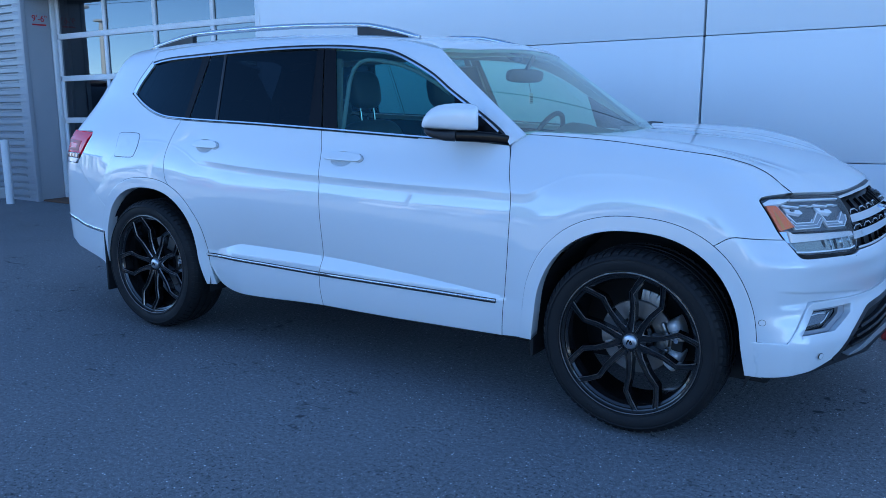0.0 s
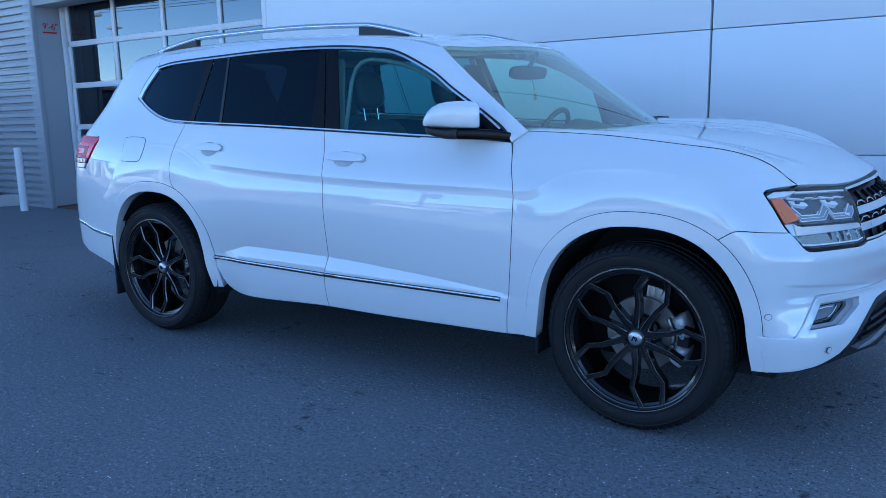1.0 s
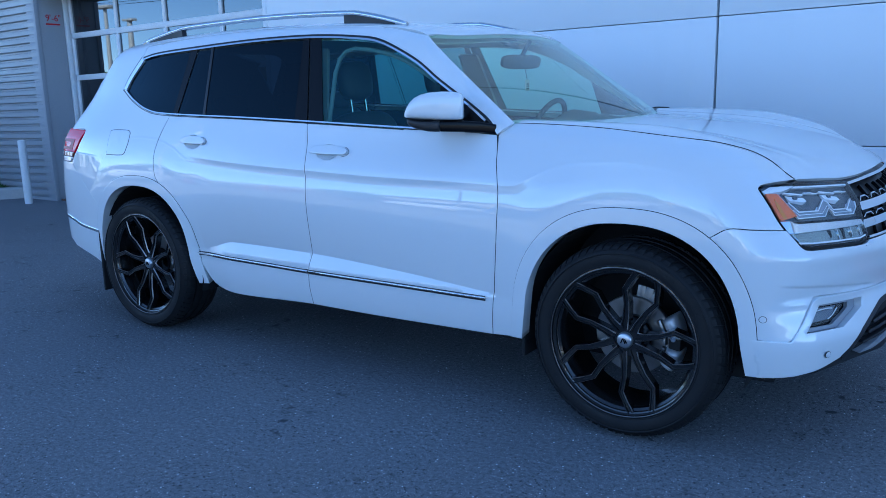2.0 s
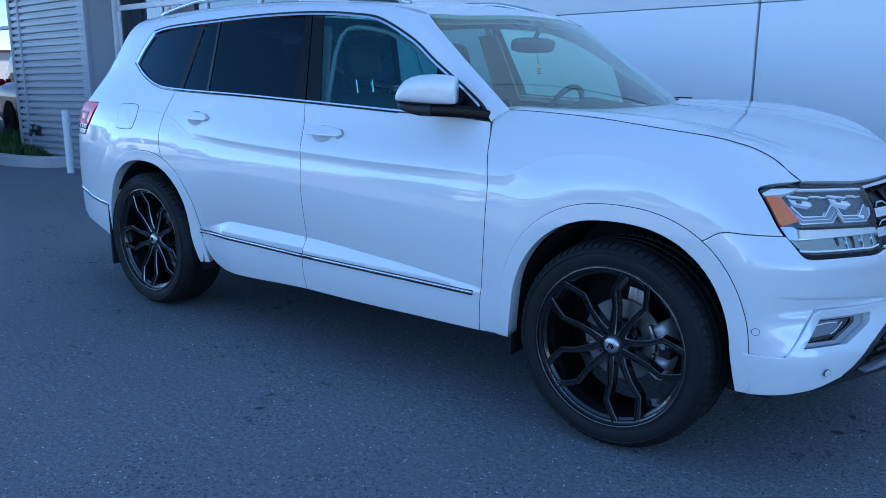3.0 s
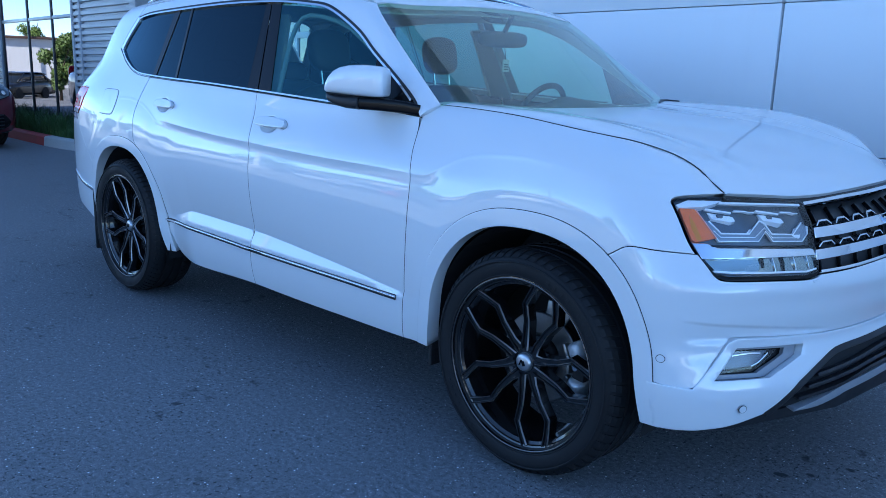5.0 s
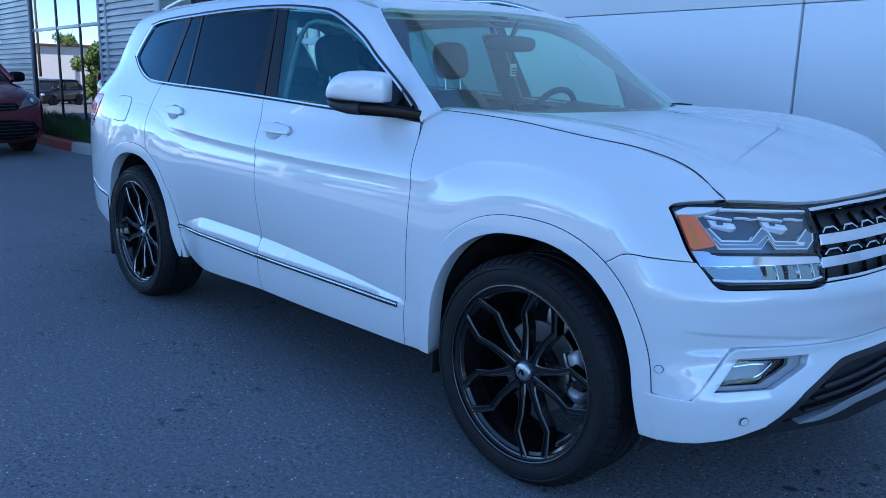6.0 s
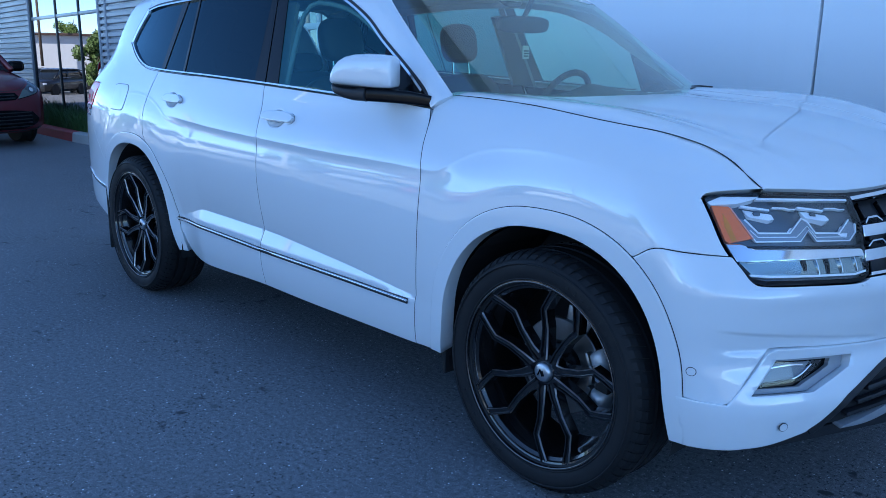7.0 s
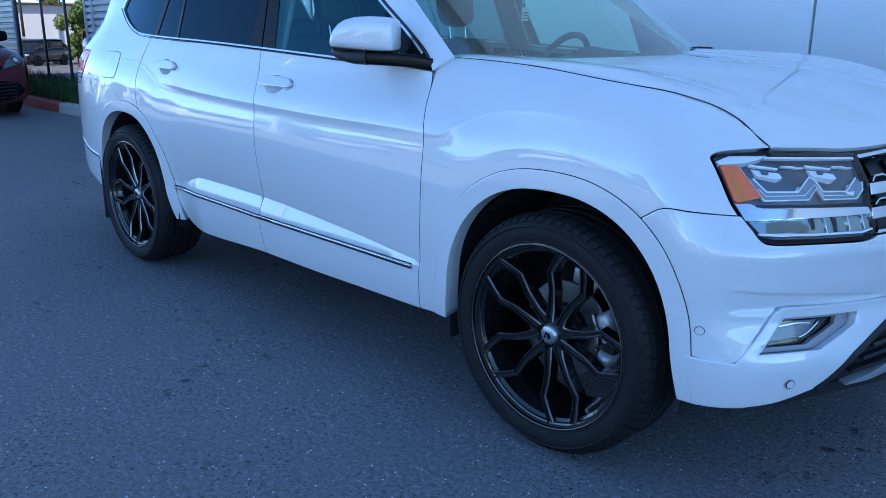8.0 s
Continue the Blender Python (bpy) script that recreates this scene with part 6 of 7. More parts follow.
def seat(x, y, wide=0.52, label=""):
    s = cushion("seat_cushion", (0.27, wide / 2, 0.10), 4, SEAT, car, pose(x + 0.30, y, 0.72, 0, -6, 0))
    b = cushion("seat_back", (0.075, wide / 2, 0.27), 4, SEAT, car, pose(x - 0.06, y, 0.99, 0, -14, 0))
    return s


for y in (-0.40, 0.40):
    seat(-1.62, y)
    cushion("headrest", (0.050, 0.120, 0.105), 3.2, SEAT, car, pose(-1.775, y, 1.420, 0, -10, 0), "black leather headrest")
    for dy in (-0.06, 0.06):
        bm = bmesh.new()
        rod(bm, (-1.745, y + dy, 1.22), (-1.765, y + dy, 1.36), 0.006, segs=8)
        part("headrest_post", bm, CHROME, car)
for y in (-0.48, 0.0, 0.48):
    seat(-2.55, y, 0.44)
    cushion("headrest", (0.05, 0.11, 0.06), 3.2, SEAT, car, pose(-2.68, y, 1.30, 0, -12, 0))
DASH = worn(material("dash_top", (0.055, 0.048, 0.045), 0.7), (0.055, 0.048, 0.045), 0.12, 12, 160)
dv, df = [], []
for y in np.linspace(-0.80, 0.80, 25):
    hump = 0.045 * math.exp(-((y - 0.38) / 0.16) ** 2)
    f = 0.30 * (y / 0.8) ** 2 * 0.6
    for x, z in ((-0.44 - f, 1.150), (-0.56 - f, 1.172), (-0.72 - f * 0.7, 1.195 + hump * 0.6), (-0.84 - f * 0.4, 1.190 + hump), (-0.90 - f * 0.3, 1.165 + hump), (-0.93, 1.10), (-0.88, 0.90), (-0.75, 0.60)):
        dv.append((x, y, z))
for i in range(24):
    for k in range(7):
        df.append((i * 8 + k, i * 8 + k + 1, (i + 1) * 8 + k + 1, (i + 1) * 8 + k))
solid("dashboard", dv, df, DASH, car, smooth=True, label="dark brown-black dashboard top")
bm = bmesh.new()
for k in range(40):
    a0, a1 = 2 * math.pi * k / 40, 2 * math.pi * (k + 1) / 40
    rod(bm, (0, 0.182 * math.cos(a0), 0.182 * math.sin(a0)), (0, 0.182 * math.cos(a1), 0.182 * math.sin(a1)), 0.0155, segs=10)
for a in (0, math.pi, -math.pi / 2):
    rod(bm, (0.03, 0, 0), (0, 0.175 * math.cos(a), 0.175 * math.sin(a)), 0.018, 0.012, 8)
block(bm, (0.0, -0.07, -0.06), (0.05, 0.07, 0.05), 0.02)
bm.transform(pose(-1.02, 0.38, 1.118, 0, 24, 0))
part("steering_wheel", bm, SEAT, car, "black leather steering wheel", smooth=True, angle=50)
cushion("inner_mirror", (0.024, 0.130, 0.037), 3.6, BLACK, car, pose(-0.99, 0.03, 1.495, 0, 12, -22), "black inside mirror")
bm = bmesh.new()
rod(bm, (-0.985, 0.03, 1.52), (-0.93, 0.02, 1.60), 0.012, segs=10)
part("mirror_stalk", bm, BLACK, car)
cushion("camera_pod", (0.05, 0.06, 0.022), 3.2, BLACK, car, pose(-1.05, 0.0, 1.605, 0, 30, 0))
TAG = worn(material("card_tag", (0.62, 0.60, 0.55), 0.7), (0.62, 0.60, 0.55), 0.2, 60, 200)
bm = bmesh.new()
block(bm, (-0.934, -0.030, 1.345), (-0.928, 0.012, 1.402), 0.002)
tg = part("air_freshener", bm, TAG, car, "small pale hanging tag")
tube("string", [(-0.95, 0.0, 1.462), (-0.932, -0.008, 1.404)], 0.0018, BLACK, tg, segs=5)
bm = bmesh.new()
for dz in (1.355, 1.366, 1.377):
    block(bm, (-0.9275, -0.024, dz), (-0.9268, 0.006, dz + 0.005))
part("tag_print", bm, BLACK, tg)
for y in (-0.38, 0.38):
    cushion("sun_visor", (0.09, 0.19, 0.010), 4, HEADLINER, car, pose(-1.12, y, 1.635, 0, 18, 0))


# ---- parked vehicles ----
TIRE_FAR = material("far_tyre", (0.02, 0.02, 0.02), 0.7)
DARKGLASS = material("dark_car_glass", (0.012, 0.015, 0.017), 0.04, coat=0.5)
LAMPGLASS = material("lamp_glass", (0.78, 0.80, 0.83), 0.08, 0.6, coat=1.0)


def paint(name, c, metal=0.3):
    return material(name, c, 0.35, metal, coat=1.0, coat_rough=0.03)


def loft(name, rings, mat, parent, label="", power=4.0, n=28):
    """A hull through rings along x: (x, half width, low, high)."""
    verts, faces = [], []
    for x, hw, lo, hi in rings:
        for k in range(n):
            a = 2 * math.pi * (k + 0.5) / n
            c, q = math.cos(a), math.sin(a)
            verts.append((x, hw * math.copysign(abs(c) ** (2 / power), c), (lo + hi) / 2 + (hi - lo) / 2 * math.copysign(abs(q) ** (2 / power), q)))
    for i in range(len(rings) - 1):
        for k in range(n):
            faces.append((i * n + k, i * n + (k + 1) % n, (i + 1) * n + (k + 1) % n, (i + 1) * n + k))
    faces += [tuple(range(n))[::-1], tuple((len(rings) - 1) * n + k for k in range(n))]
    ob = solid(name, verts, faces, mat, parent, smooth=True, label=label)
    ob.data.set_sharp_from_angle(angle=radians(38))
    return ob


def far_wheel(root, x, y, r, s):
    v, f = lathe([(0.0, -0.06), (r * 0.60, -0.06), (r * 0.64, -0.10), (r * 0.9, -0.11), (r, -0.07), (r, 0.09), (r * 0.6, 0.1)], 32)
    w = solid("wheel", v, f, TIRE_FAR, root, smooth=True)
    w.data.set_sharp_from_angle(angle=radians(35))
    bm = bmesh.new()
    rod(bm, (0, -0.064, 0), (0, -0.058, 0), r * 0.16, segs=16)
    for k in range(5):
        a = 2 * math.pi * k / 5
        rod(bm, (0, -0.062, 0), (r * 0.6 * math.cos(a), -0.066, r * 0.6 * math.sin(a)), r * 0.09, r * 0.07, 8)
    part("rim", bm, SATIN, w, smooth=True)
    w.matrix_basis = pose(x, y, r) @ (Matrix.Identity(4) if s < 0 else Matrix.Rotation(math.pi, 4, "Z"))


def parked_car(name, label, m, mat, length=4.7, wide=0.92, high=1.65, hood=1.0):
    """A parked car, nose towards +x of its own frame, its origin under the middle."""
    root = tagged(new(name), label, "car")
    L, W, H = length / 2, wide, high
    hd = 0.62 * H
    loft("body", [(L, W * 0.60, 0.32, hd * 0.72), (L - 0.06, W * 0.82, 0.24, hd * 0.84), (L - 0.28, W * 0.95, 0.22, hd * 0.92), (L - 0.9, W, 0.22, hd), (L - 1.5, W, 0.22, hd * 1.06), (-L + 1.0, W, 0.22, hd * 1.08), (-L + 0.3, W * 0.97, 0.24, hd * 1.06),
              (-L + 0.06, W * 0.88, 0.28, hd * 0.98), (-L, W * 0.7, 0.36, hd * 0.9)], mat, root)
    x0 = L - hood - 0.10
    glass_h = H - 0.07
    loft("greenhouse", [(x0, W * 0.80, hd * 0.9, hd * 1.03), (x0 - 0.85, W * 0.80, hd * 0.9, glass_h), (-L + 0.75, W * 0.79, hd * 0.9, glass_h), (-L + 0.22, W * 0.76, hd * 0.9, hd * 1.1)], DARKGLASS, root, power=5)
    loft("roof", [(x0 - 0.72, W * 0.66, glass_h - 0.06, glass_h + 0.00), (x0 - 1.0, W * 0.78, glass_h - 0.05, H - 0.01), (-L + 1.2, W * 0.78, glass_h - 0.05, H), (-L + 0.55, W * 0.72, glass_h - 0.08, H - 0.06)], mat, root, power=3)
    for s in (-1, 1):
        for xa, xb in ((x0 + 0.02, x0 - 0.86), (-0.15, -0.30), (-L + 0.35, -L + 0.80)):
            bm = bmesh.new()
            rod(bm, (xa, s * W * (0.84 if xa > 0 else 0.86), hd * 1.02), (xb, s * W * 0.755, glass_h - 0.02), 0.05, 0.04, 8)
            part("pillar", bm, mat, root, smooth=True)
        cushion("headlamp", (0.14, 0.20, 0.085), 3, LAMPGLASS, root, pose(L - 0.20, s * W * 0.72, hd * 0.72, 0, 0, -s * 35), "clear head lamp")
        cushion("tail_lamp", (0.05, 0.09, 0.04), 3, DARKRED, root, pose(-L + 0.06, s * W * 0.74, hd * 0.85))
        cushion("side_mirror", (0.07, 0.12, 0.075), 3, mat, root, pose(x0 - 0.35, s * (W + 0.06), hd * 1.10))
        for xw in (L - 0.95, -L + 0.95):
            v, f = lathe([(0.0, -0.02), (0.40, -0.02), (0.40, 0.02), (0.0, 0.02)], 28)
            ob = solid("wheel_well", v, f, LINER, root)
            ob.matrix_basis = pose(xw, s * (W - 0.012), 0.36)
            far_wheel(root, xw, s * (W - 0.09), 0.345, s)
    box("grille", (L - 0.075, -W * 0.42, hd * 0.55), (L - 0.01, W * 0.42, hd * 0.74), GLOSS, root, 0.02)
    for s in (-1, 1):
        tube("window_strip", [(x0 - 0.05, s * W * 0.885, hd * 1.045), (0.0, s * W * 0.90, hd * 1.075), (-L + 0.5, s * W * 0.88, hd * 1.08)], 0.013, CHROME, root, segs=8)
        cushion("fog_lamp", (0.04, 0.07, 0.05), 2.2, CHROME, root, pose(L - 0.10, s * W * 0.66, 0.42))
    tube("grille_bar", [(L - 0.04, -W * 0.45, hd * 0.66), (L + 0.012, 0, hd * 0.67), (L - 0.04, W * 0.45, hd * 0.66)], 0.022, CHROME, root, segs=10)
    box("plate", (L - 0.03, -0.16, hd * 0.34), (L + 0.012, 0.16, hd * 0.34 + 0.11), WHITEPAINT, root, 0.004)
    box("lower_grille", (L - 0.10, -W * 0.60, 0.26), (L - 0.012, W * 0.60, hd * 0.42), GLOSS, root, 0.03)
    root.matrix_basis = m
    return root


MAROON = paint("maroon_paint", (0.13, 0.009, 0.017), 0.35)
VAN_W = knots((-5.08, 0.84), (-4.9, 0.94), (-4.4, 0.99), (-0.9, 0.99), (-0.55, 0.985), (-0.35, 0.975), (-0.22, 0.95), (-0.12, 0.88), (-0.05, 0.75), (0.0, 0.50))
VAN_TOP = knots((-5.08, 1.02), (-4.8, 1.12), (-1.4, 1.13), (-1.0, 1.09), (-0.7, 1.03), (-0.45, 0.97), (-0.25, 0.905), (-0.10, 0.83), (0.0, 0.70))
VAN_LOW = knots((-5.08, 0.40), (-4.8, 0.24), (-0.4, 0.19), (-0.1, 0.20), (0.0, 0.34))


def van_body(x, y, z):
    hw, hi, lo = VAN_W(x), VAN_TOP(x), VAN_LOW(x)
    f = (np.abs(y) / hw) ** 5 + (np.abs(z - (hi + lo) / 2) / ((hi - lo) / 2)) ** 5 - 1
    return np.where(x > 0, 1.0, f)


def minivan():
    """A minivan, its nose at x = 0 and pointing to +x."""
    root = tagged(new("minivan"), "dark red minivan with black grilles parked along the red kerb", "car")
    xs = [0.0, -0.02, -0.05, -0.09, -0.14, -0.2, -0.28, -0.36, -0.46, -0.58, -0.75, -0.95, -1.2, -1.6, -2.4, -3.4, -4.4, -4.7, -4.9, -5.0, -5.08]
    loft("body", [(x, float(VAN_W(x)), float(VAN_LOW(x)), float(VAN_TOP(x))) for x in xs], MAROON, root, power=5, n=48)
    loft("greenhouse", [(-0.92, 0.80, 0.95, 1.09), (-1.35, 0.80, 0.95, 1.40), (-1.80, 0.77, 0.95, 1.67), (-4.4, 0.77, 0.95, 1.67), (-4.9, 0.74, 0.95, 1.2)], DARKGLASS, root, power=7, n=40)
    loft("roof", [(-1.70, 0.62, 1.60, 1.665), (-2.0, 0.76, 1.60, 1.73), (-3.6, 0.77, 1.60, 1.75), (-4.5, 0.72, 1.60, 1.70)], MAROON, root, power=3)

    def face(name, outline, mat, sink=-0.003, label="", depth=0.02, soft=0.003, step=0.03):
        return panel(name, outline, van_body, "front", mat, root, gap=0, sink=sink, depth=depth, soft=soft, step=step, label=label)

    lamp = poly((0.50, 0.680), (0.66, 0.715), (0.82, 0.765), (0.885, 0.855), (0.82, 0.915), (0.60, 0.795), step=0.03)
    face("headlamp", lamp, MIRRORBOWL, -0.001, "clear swept-back head lamp")
    face("lamp_bowl", [(0.74 + 0.055 * math.cos(a), 0.80 + 0.048 * math.sin(a)) for a in np.linspace(0, 2 * math.pi, 21)[:-1]], DARKLAMP, -0.006)
    face("lamp_core", [(0.74 + 0.030 * math.cos(a), 0.80 + 0.027 * math.sin(a)) for a in np.linspace(0, 2 * math.pi, 17)[:-1]], WHITEPAINT, -0.010)
    face("headlamp_edge", ribbon(spline([(0.50, 0.677), (0.66, 0.712), (0.82, 0.762), (0.888, 0.855), (0.824, 0.918)], 0.03), 0.010), GLOSS, -0.004, soft=0)
    face("upper_grille", poly((0.005, 0.645), (0.46, 0.665), (0.52, 0.71), (0.48, 0.765), (0.005, 0.765), step=0.04), GLOSS, -0.004, "black upper grille")
    for z in (0.685, 0.725):
        face("grille_slat", ribbon(spline([(0.005, z), (0.3, z + 0.003), (0.46, z + 0.008)], 0.05), 0.014), BLACK, -0.012, soft=0)
    face("lower_grille", poly((0.005, 0.245), (0.58, 0.26), (0.76, 0.33), (0.80, 0.40), (0.70, 0.50), (0.45, 0.525), (0.005, 0.535), step=0.04), GLOSS, -0.004, "wide black lower grille")
    for k in range(5):
        z = 0.29 + 0.048 * k
        face("grille_slat", ribbon(spline([(0.005, z), (0.3, z + 0.004), (0.68, z + 0.012)], 0.05), 0.014), BLACK, -0.014, soft=0)
    face("bumper_lip", ribbon(spline([(0.005, 0.222), (0.5, 0.228), (0.88, 0.262)], 0.05), 0.012), BLACK, -0.004, soft=0)
    face("hood_line", ribbon(spline([(0.005, 0.785), (0.4, 0.790), (0.58, 0.815), (0.80, 0.935)], 0.04), 0.006), BLACK, -0.001, soft=0, depth=0.004)
    for s in (-1, 1):
        for (xa, ya, za), (xb, yb, zb) in (((-0.90, 0.84, 1.06), (-1.86, 0.755, 1.67)), ((-2.2, 0.83, 1.08), (-2.3, 0.765, 1.68)), ((-3.4, 0.83, 1.08), (-3.5, 0.765, 1.68))):
            bm = bmesh.new()
            rod(bm, (xa, s * ya, za), (xb, s * yb, zb), 0.042, 0.036, 10)
            part("pillar", bm, MAROON, root, smooth=True)
        arm = cushion("side_mirror", (0.08, 0.12, 0.08), 3.2, GLOSS, root, pose(-1.18, s * 1.03, 1.115))
        for xw in (-0.95, -3.98):
            v, f = lathe([(0.0, -0.02), (0.40, -0.02), (0.40, 0.02), (0.0, 0.02)], 28)
            solid("wheel_well", v, f, LINER, root).matrix_basis = pose(xw, s * 0.978, 0.36)
            far_wheel(root, xw, s * 0.90, 0.335, s)
        cushion("tail_lamp", (0.06, 0.10, 0.2), 3, REDLENS, root, pose(-5.0, s * 0.80, 0.95))
    root.matrix_basis = pose(-10.95, 0.27, 0, 0, 0, 8)
    return root


minivan()
parked_car("parked_car", "white saloon standing in the sun in the open lot", pose(-16.3, -8.3, 0, 0, 0, 183), paint("white_saloon_paint", (0.8, 0.8, 0.8)), 4.6, 0.91, 1.46)
ROW = [(-22.9, "silver", (0.45, 0.46, 0.48)), (-26.0, "black", (0.01, 0.01, 0.012)), (-29.2, "white", (0.8, 0.8, 0.8)), (-4.0, "black", (0.01, 0.01, 0.012)), (-7.1, "silver", (0.45, 0.46, 0.48)), (-10.2, "dark blue", (0.02, 0.035, 0.09)), (-13.3, "white", (0.8, 0.8, 0.8)), (-16.6, "grey", (0.16, 0.165, 0.17)), (-19.8, "red", (0.35, 0.02, 0.02)),
       (-32.4, "red", (0.35, 0.02, 0.02)), (-35.6, "silver", (0.45, 0.46, 0.48)), (-1.0, "white", (0.8, 0.8, 0.8)), (2.2, "grey", (0.2, 0.2, 0.21)), (5.4, "black", (0.012, 0.012, 0.013))]
for k, (x, nm, c) in enumerate(ROW):
    parked_car("parked_car", f"{nm} car standing in the sunlit row across the lot", pose(x, -19.6 - 0.2 * (k % 3), 0, 0, 0, 90 if k % 3 else -90), paint(f"{nm.replace(' ', '_')}_car_paint", c), 4.6 + 0.1 * (k % 3), 0.91, 1.55 + 0.12 * (k % 2))
for x, y, nm, c, rz in ((-56.8, -12.0, "black", (0.012, 0.012, 0.014), 52), (-61.4, -13.4, "charcoal", (0.05, 0.05, 0.055), 100), (-66.5, -13.2, "silver", (0.4, 0.41, 0.42), 96)):
    parked_car("parked_car", f"{nm} sport utility car standing beyond the planting strip", pose(x, y, grade(x), 0, 0, rz), paint(f"{nm}_suv_paint", c), 4.8, 0.95, 1.75)

# ---- plants ----
LEAF = worn(material("leaf", (0.10, 0.15, 0.035), 0.55), (0.10, 0.15, 0.035), 0.35, 2.0, 25)
LEAF_B = worn(material("leaf_light", (0.13, 0.19, 0.04), 0.55), (0.13, 0.19, 0.04), 0.35, 2.0, 25)
BARK = worn(material("bark", (0.09, 0.065, 0.045), 0.9), (0.09, 0.065, 0.045), 0.3, 8, 60)
GRASS = worn(material("grass_blade", (0.06, 0.115, 0.03), 0.6), (0.06, 0.115, 0.03), 0.35, 4, 40)


def tree(x, y, h, spread, trunk, mat, seed, n=2600, label="leafy green tree beyond the lot"):
    rnd = np.random.RandomState(seed)
    root = tagged(new("tree"), label, "tree", "trees round the lot")
    root.location = (x, y, grade(x))
    bm = bmesh.new()
    rod(bm, (0, 0, 0), (0.1, 0, trunk + 0.3 * h), 0.05 * spread + 0.05, 0.03, 10)
    for k in range(6):
        a = k * 1.1
        rod(bm, (0, 0, trunk + 0.05 * k * h), (spread * 0.6 * math.cos(a), spread * 0.6 * math.sin(a), trunk + (0.35 + 0.06 * k) * h), 0.05, 0.015, 7)
    part("trunk", bm, BARK, root, smooth=True)
    blobs = [(rnd.normal(0, 0.42) * spread, rnd.normal(0, 0.42) * spread, trunk + (h - trunk) * rnd.uniform(0.12, 0.9), rnd.uniform(0.25, 0.5) * spread) for _ in range(16)]
    verts, faces = [], []
    for k in range(n):
        bx, by, bz, br = blobs[k % len(blobs)]
        d = rnd.normal(size=3)
        d /= np.linalg.norm(d)
        c = np.array((bx, by, bz)) + d * br * rnd.uniform(0.55, 1.05)
        c[2] = min(max(c[2], trunk * 0.8), h)
        s = 0.05 * spread + 0.05
        u = rnd.normal(size=3)
        u /= np.linalg.norm(u)
        w = np.cross(u, d)
        w /= max(np.linalg.norm(w), 1e-6)
        o = len(verts)
        verts += [c - u * s, c + w * s * 0.55, c + u * s, c - w * s * 0.55]
        faces.append((o, o + 1, o + 2, o + 3))
    tagged(solid("crown", verts, faces, mat, root), kind="stuff")
    return root


tree(-44.0, -16.0, 4.6, 1.9, 0.3, LEAF, 3, 4200)
tree(-44.1, -9.9, 3.6, 0.95, 0.35, LEAF, 41, 6000, "dense dark green shrub-like tree beyond the planting strip")
tree(-43.5, -19.5, 3.6, 1.7, 0.4, LEAF, 13)
tree(-60.0, -17.0, 4.6, 1.6, 0.8, LEAF_B, 5)
tree(-97.0, -27.0, 6.5, 1.5, 2.5, LEAF_B, 6, 3200)
for k, (x, y) in enumerate(((-30, -34), (-14, -36), (-2, -33), (12, -36), (26, -34), (-48, -33), (38, -30))):
    tree(x, y, 4.2 + 0.7 * (k % 3), 2.2 + 0.5 * (k % 2), 1.2, LEAF if k % 2 else LEAF_B, 20 + k, 3000)

rnd = np.random.RandomState(8)
verts, faces = [], []
for k in range(9000):
    x = rnd.uniform(-17.5, -10.3)
    y = rnd.uniform(1.74 if x < -10.9 else 1.90, 2.08)
    h = rnd.uniform(0.10, 0.34) * (0.7 + 0.6 * math.sin(x * 3.1) ** 2)
    h *= min(max((-10.30 - x) / 0.9, 0.25), 1.0)
    a = rnd.uniform(0, 6.28)
    lx, ly = math.cos(a) * h * 0.45, math.sin(a) * h * 0.45
    wx, wy = -math.sin(a) * 0.004, math.cos(a) * 0.004
    o = len(verts)
    verts += [(x - wx, y - wy, 0.09), (x + wx, y + wy, 0.09), (x + lx * 0.4 + wx, y + ly * 0.4 + wy, 0.09 + h * 0.7), (x + lx * 0.4 - wx, y + ly * 0.4 - wy, 0.09 + h * 0.7), (x + lx, y + ly, 0.09 + h)]
    faces += [(o, o + 1, o + 2, o + 3), (o + 3, o + 2, o + 4)]
tagged(solid("grass", verts, faces, GRASS), "rough green grass in the planting strip", "grass", kind="stuff")

# ---- buildings and poles across the lot ----
TAN = worn(material("tan_wall", (0.42, 0.36, 0.28), 0.85), (0.42, 0.36, 0.28), 0.08, 0.5, 20)
PALE = worn(material("pale_wall", (0.72, 0.71, 0.69), 0.8), (0.72, 0.71, 0.69), 0.05, 0.5, 20)
ROOFBROWN = worn(material("brown_fascia", (0.10, 0.06, 0.045), 0.7), (0.10, 0.06, 0.045), 0.2, 1.5, 20)


def hall(x0, x1, y0, y1, h, mat, label, bays):
    root = tagged(new("building"), label, "building")
    box("wall", (x0, y0, 0), (x1, y1, h), mat, root)
    box("roof_edge", (x0 - 0.4, y0 - 0.4, h - 0.22), (x1 + 0.4, y1 + 0.4, h), ROOFBROWN, root, 0.03)
    step = (x1 - x0) / bays
    for k in range(bays):
        wnd = box("window", (x0 + step * (k + 0.2), y1 - 0.05, 1.0), (x0 + step * (k + 0.8), y1 + 0.03, h * 0.62), DARKGLASS, root)
        box("window_frame", (x0 + step * (k + 0.2) - 0.08, y1 - 0.04, 0.92), (x0 + step * (k + 0.8) + 0.08, y1 + 0.02, 1.0), PALE, wnd)
    return root


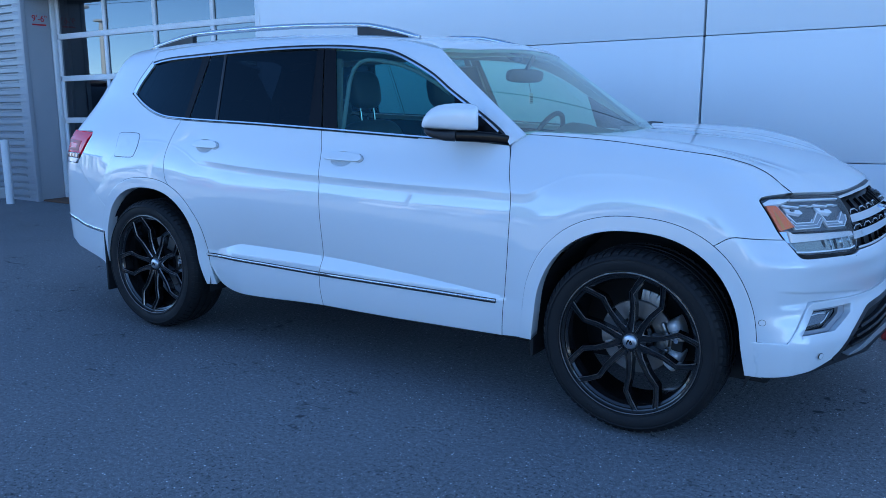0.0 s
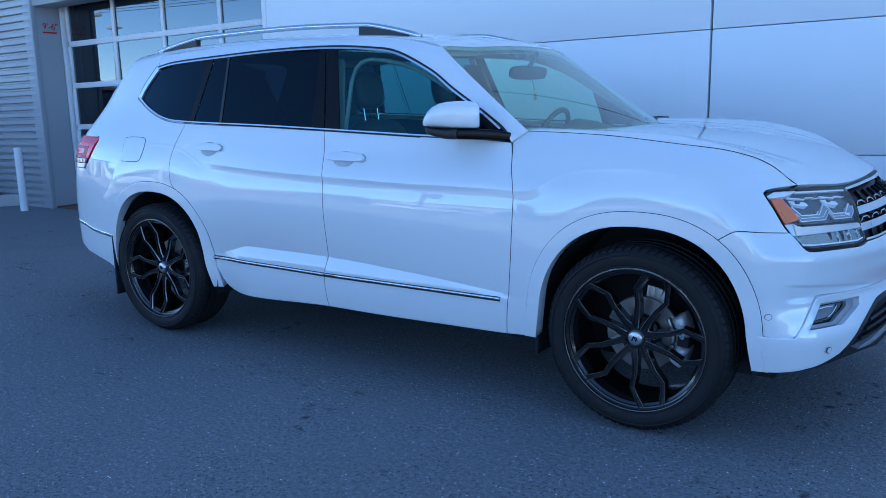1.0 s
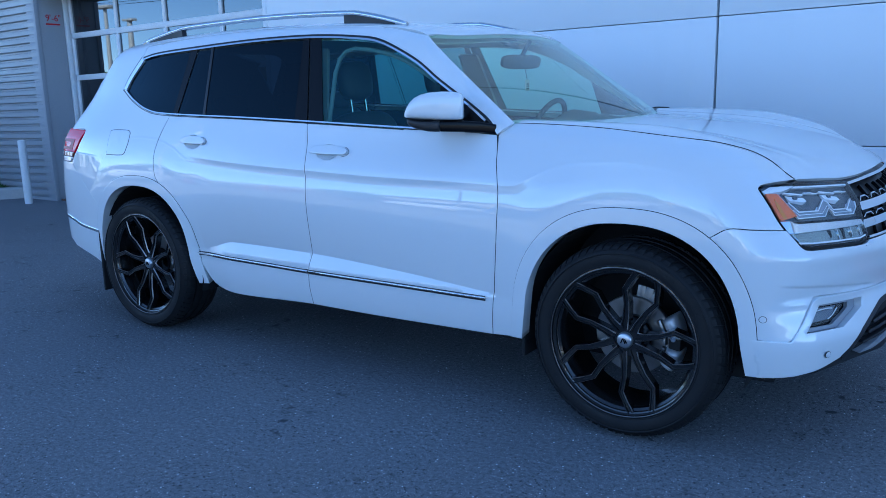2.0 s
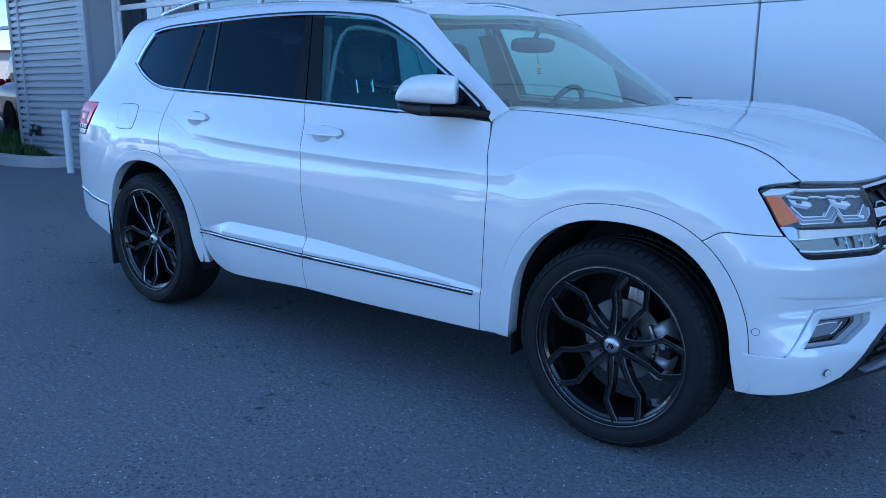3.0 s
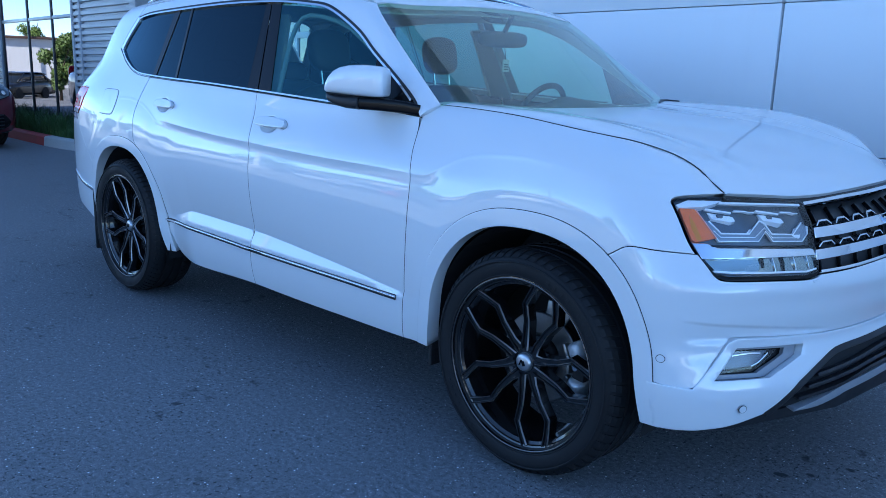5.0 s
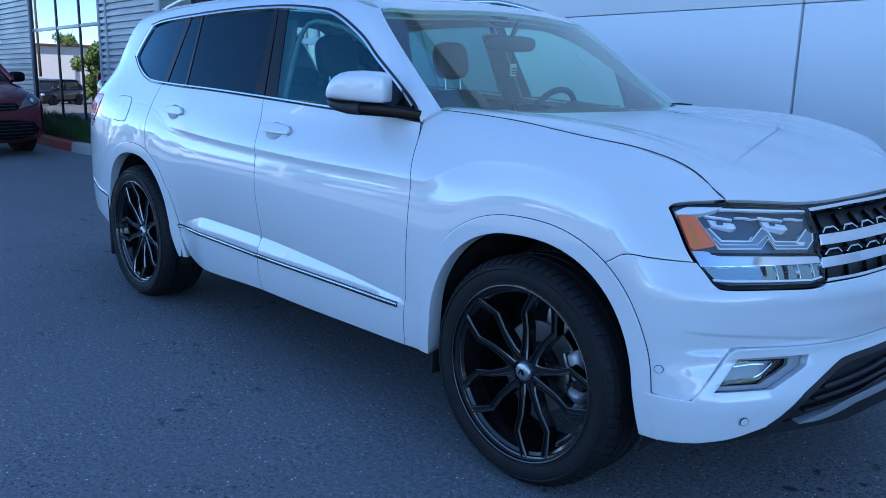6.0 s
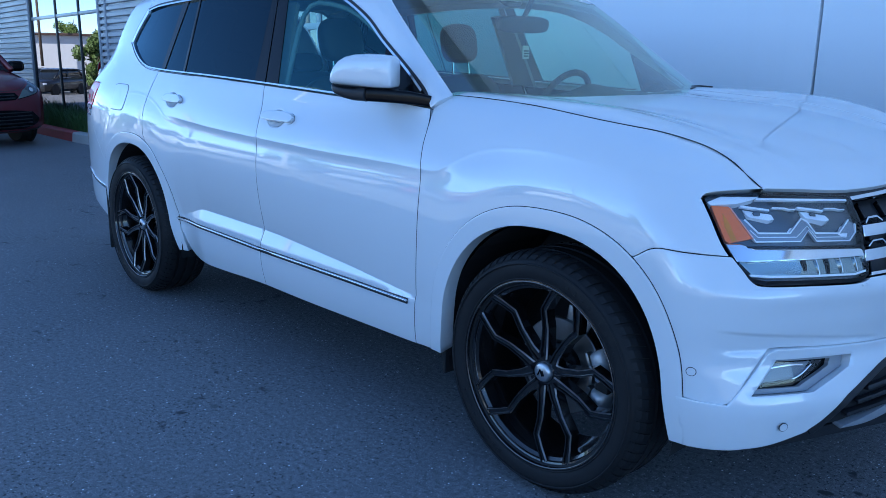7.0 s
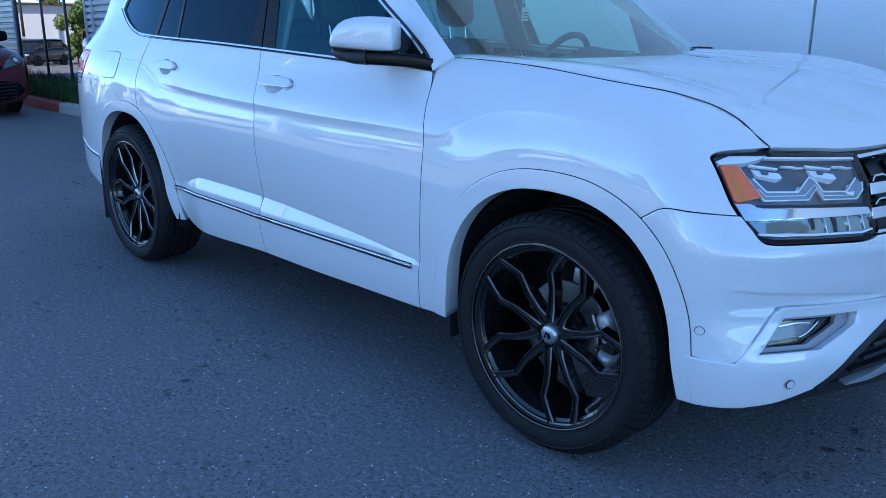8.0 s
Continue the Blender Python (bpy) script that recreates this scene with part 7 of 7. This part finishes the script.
hall(-70, -6, -62, -48, 4.2, TAN, "long tan hall with a brown roof edge across the lot", 14)
hall(4, 60, -66, -50, 5.0, PALE, "pale hall with dark windows across the lot", 10)
low = hall(-96, -78.6, -40, -9.5, 4.6, PALE, "low white building with a brown roof edge", 4)
low.location.z = -1.68
box("pavement", (-17, -46, 0.0), (60, -25, 0.12), CONCRETE, None, 0.02)
tagged(bpy.data.objects["pavement"], "pale concrete strip across the lot", "pavement", kind="structure")
POLE = worn(material("pole_metal", (0.62, 0.62, 0.60), 0.5, 0.3), (0.62, 0.62, 0.60), 0.1, 3, 40)


def lamp_post(x, y, h, thick=0.11):
    root = tagged(new("lot_lamp"), "tall pale lamp post with a flat head", "lamp post", "lot lamps")
    bm = bmesh.new()
    rod(bm, (0, 0, 0), (0, 0, h), thick, thick * 0.64, 12)
    part("post", bm, POLE, root, smooth=True, angle=40)
    box("head", (-0.45, -0.2, h), (0.45, 0.2, h + 0.12), POLE, root, 0.03)
    box("footing", (-0.3, -0.3, 0), (0.3, 0.3, 0.6), CONCRETE, root, 0.03)
    root.location = (x, y, 0)


lamp_post(-29.3, -11.5, 4.8)
lamp_post(-39.8, -20.0, 5.4, 0.22)
lamp_post(-17.0, -11.2, 7.5)
lamp_post(-6.0, -23.5, 8.0)
lamp_post(9.0, -23.5, 8.0)


def utility_pole(x, y, h):
    root = tagged(new("utility_pole"), "wooden utility pole with a crossarm", "utility pole", "utility poles")
    bm = bmesh.new()
    rod(bm, (0, 0, 0), (0, 0, h), 0.13, 0.09, 10)
    part("pole", bm, BARK, root, smooth=True)
    box("crossarm", (-0.08, -1.2, h - 0.8), (0.08, 1.2, h - 0.65), BARK, root)
    root.location = (x, y, 0)


for x, y in ((-76.5, -17.5), (-20, -28.5), (22, -28.5), (64, -28.5)):
    utility_pole(x, y, 8.5)
for dy in (-1.1, 0.0, 1.1):
    pts = []
    for xa, ya, xb, yb in ((-76.5, -17.5, -20, -28.5), (-20, -28.5, 22, -28.5), (22, -28.5, 64, -28.5)):
        for t in np.linspace(0, 1, 9)[:-1]:
            pts.append((xa + (xb - xa) * t, ya + (yb - ya) * t + dy, 7.9 - 3.2 * t * (1 - t)))
    tagged(tube("overhead_cable", pts, 0.016, BLACK, segs=5), "black overhead cable between the poles", "cable", "overhead cables")

# ---- small things by the wall ----
bm = bmesh.new()
rod(bm, (-10.78, 2.11, 0.47), (-10.78, 1.99, 0.47), 0.022, segs=10)
rod(bm, (-10.78, 1.99, 0.50), (-10.78, 1.97, 0.40), 0.026, 0.02, 10)
rod(bm, (-10.78, 2.02, 0.47), (-10.78, 2.02, 0.56), 0.012, segs=8)
rod(bm, (-10.84, 2.02, 0.56), (-10.72, 2.02, 0.56), 0.014, segs=8)
block(bm, (-10.86, 2.075, 0.40), (-10.70, 2.095, 0.55), 0.008)
tagged(part("wall_tap", bm, BLACK, smooth=True, angle=40), "dark garden tap on the ribbed wall", "tap")
font = bpy.data.curves.new("clearance_sign", "FONT")
font.body, font.size, font.extrude = "9'-6\"", 0.115, 0.001
RED = material("red_lettering", (0.55, 0.02, 0.03), 0.5)
font.materials.append(RED)
sign = new("clearance_sign", font)
sign.matrix_basis = pose(X_CORNER + 0.004, 2.235, 2.335, 90, 0, 90)
tagged(sign, "red clearance height lettering on the grey door jamb", "sign")
bar = box("clearance_line", (X_CORNER + 0.001, 2.235, 2.285), (X_CORNER + 0.004, 2.43, 2.305), RED, None)
bar.parent = sign
bar.matrix_parent_inverse = sign.matrix_basis.inverted()
MAT_BROWN = worn(material("brown_threshold", (0.14, 0.08, 0.05), 0.9), (0.14, 0.08, 0.05), 0.25, 8, 60)
tagged(box("door_threshold", (X_CORNER + 0.01, 2.16, 0.0), (X_WHITE, 2.50, 0.022), MAT_BROWN, None, 0.006), "rusty brown threshold of the garage door", "threshold", kind="structure")
tagged(box("wheel_stop", (0.80, 1.06, 0.0), (3.2, 1.22, 0.19), REDKERB, None, 0.02), "red painted concrete kerb beyond the car", "kerb", kind="structure")
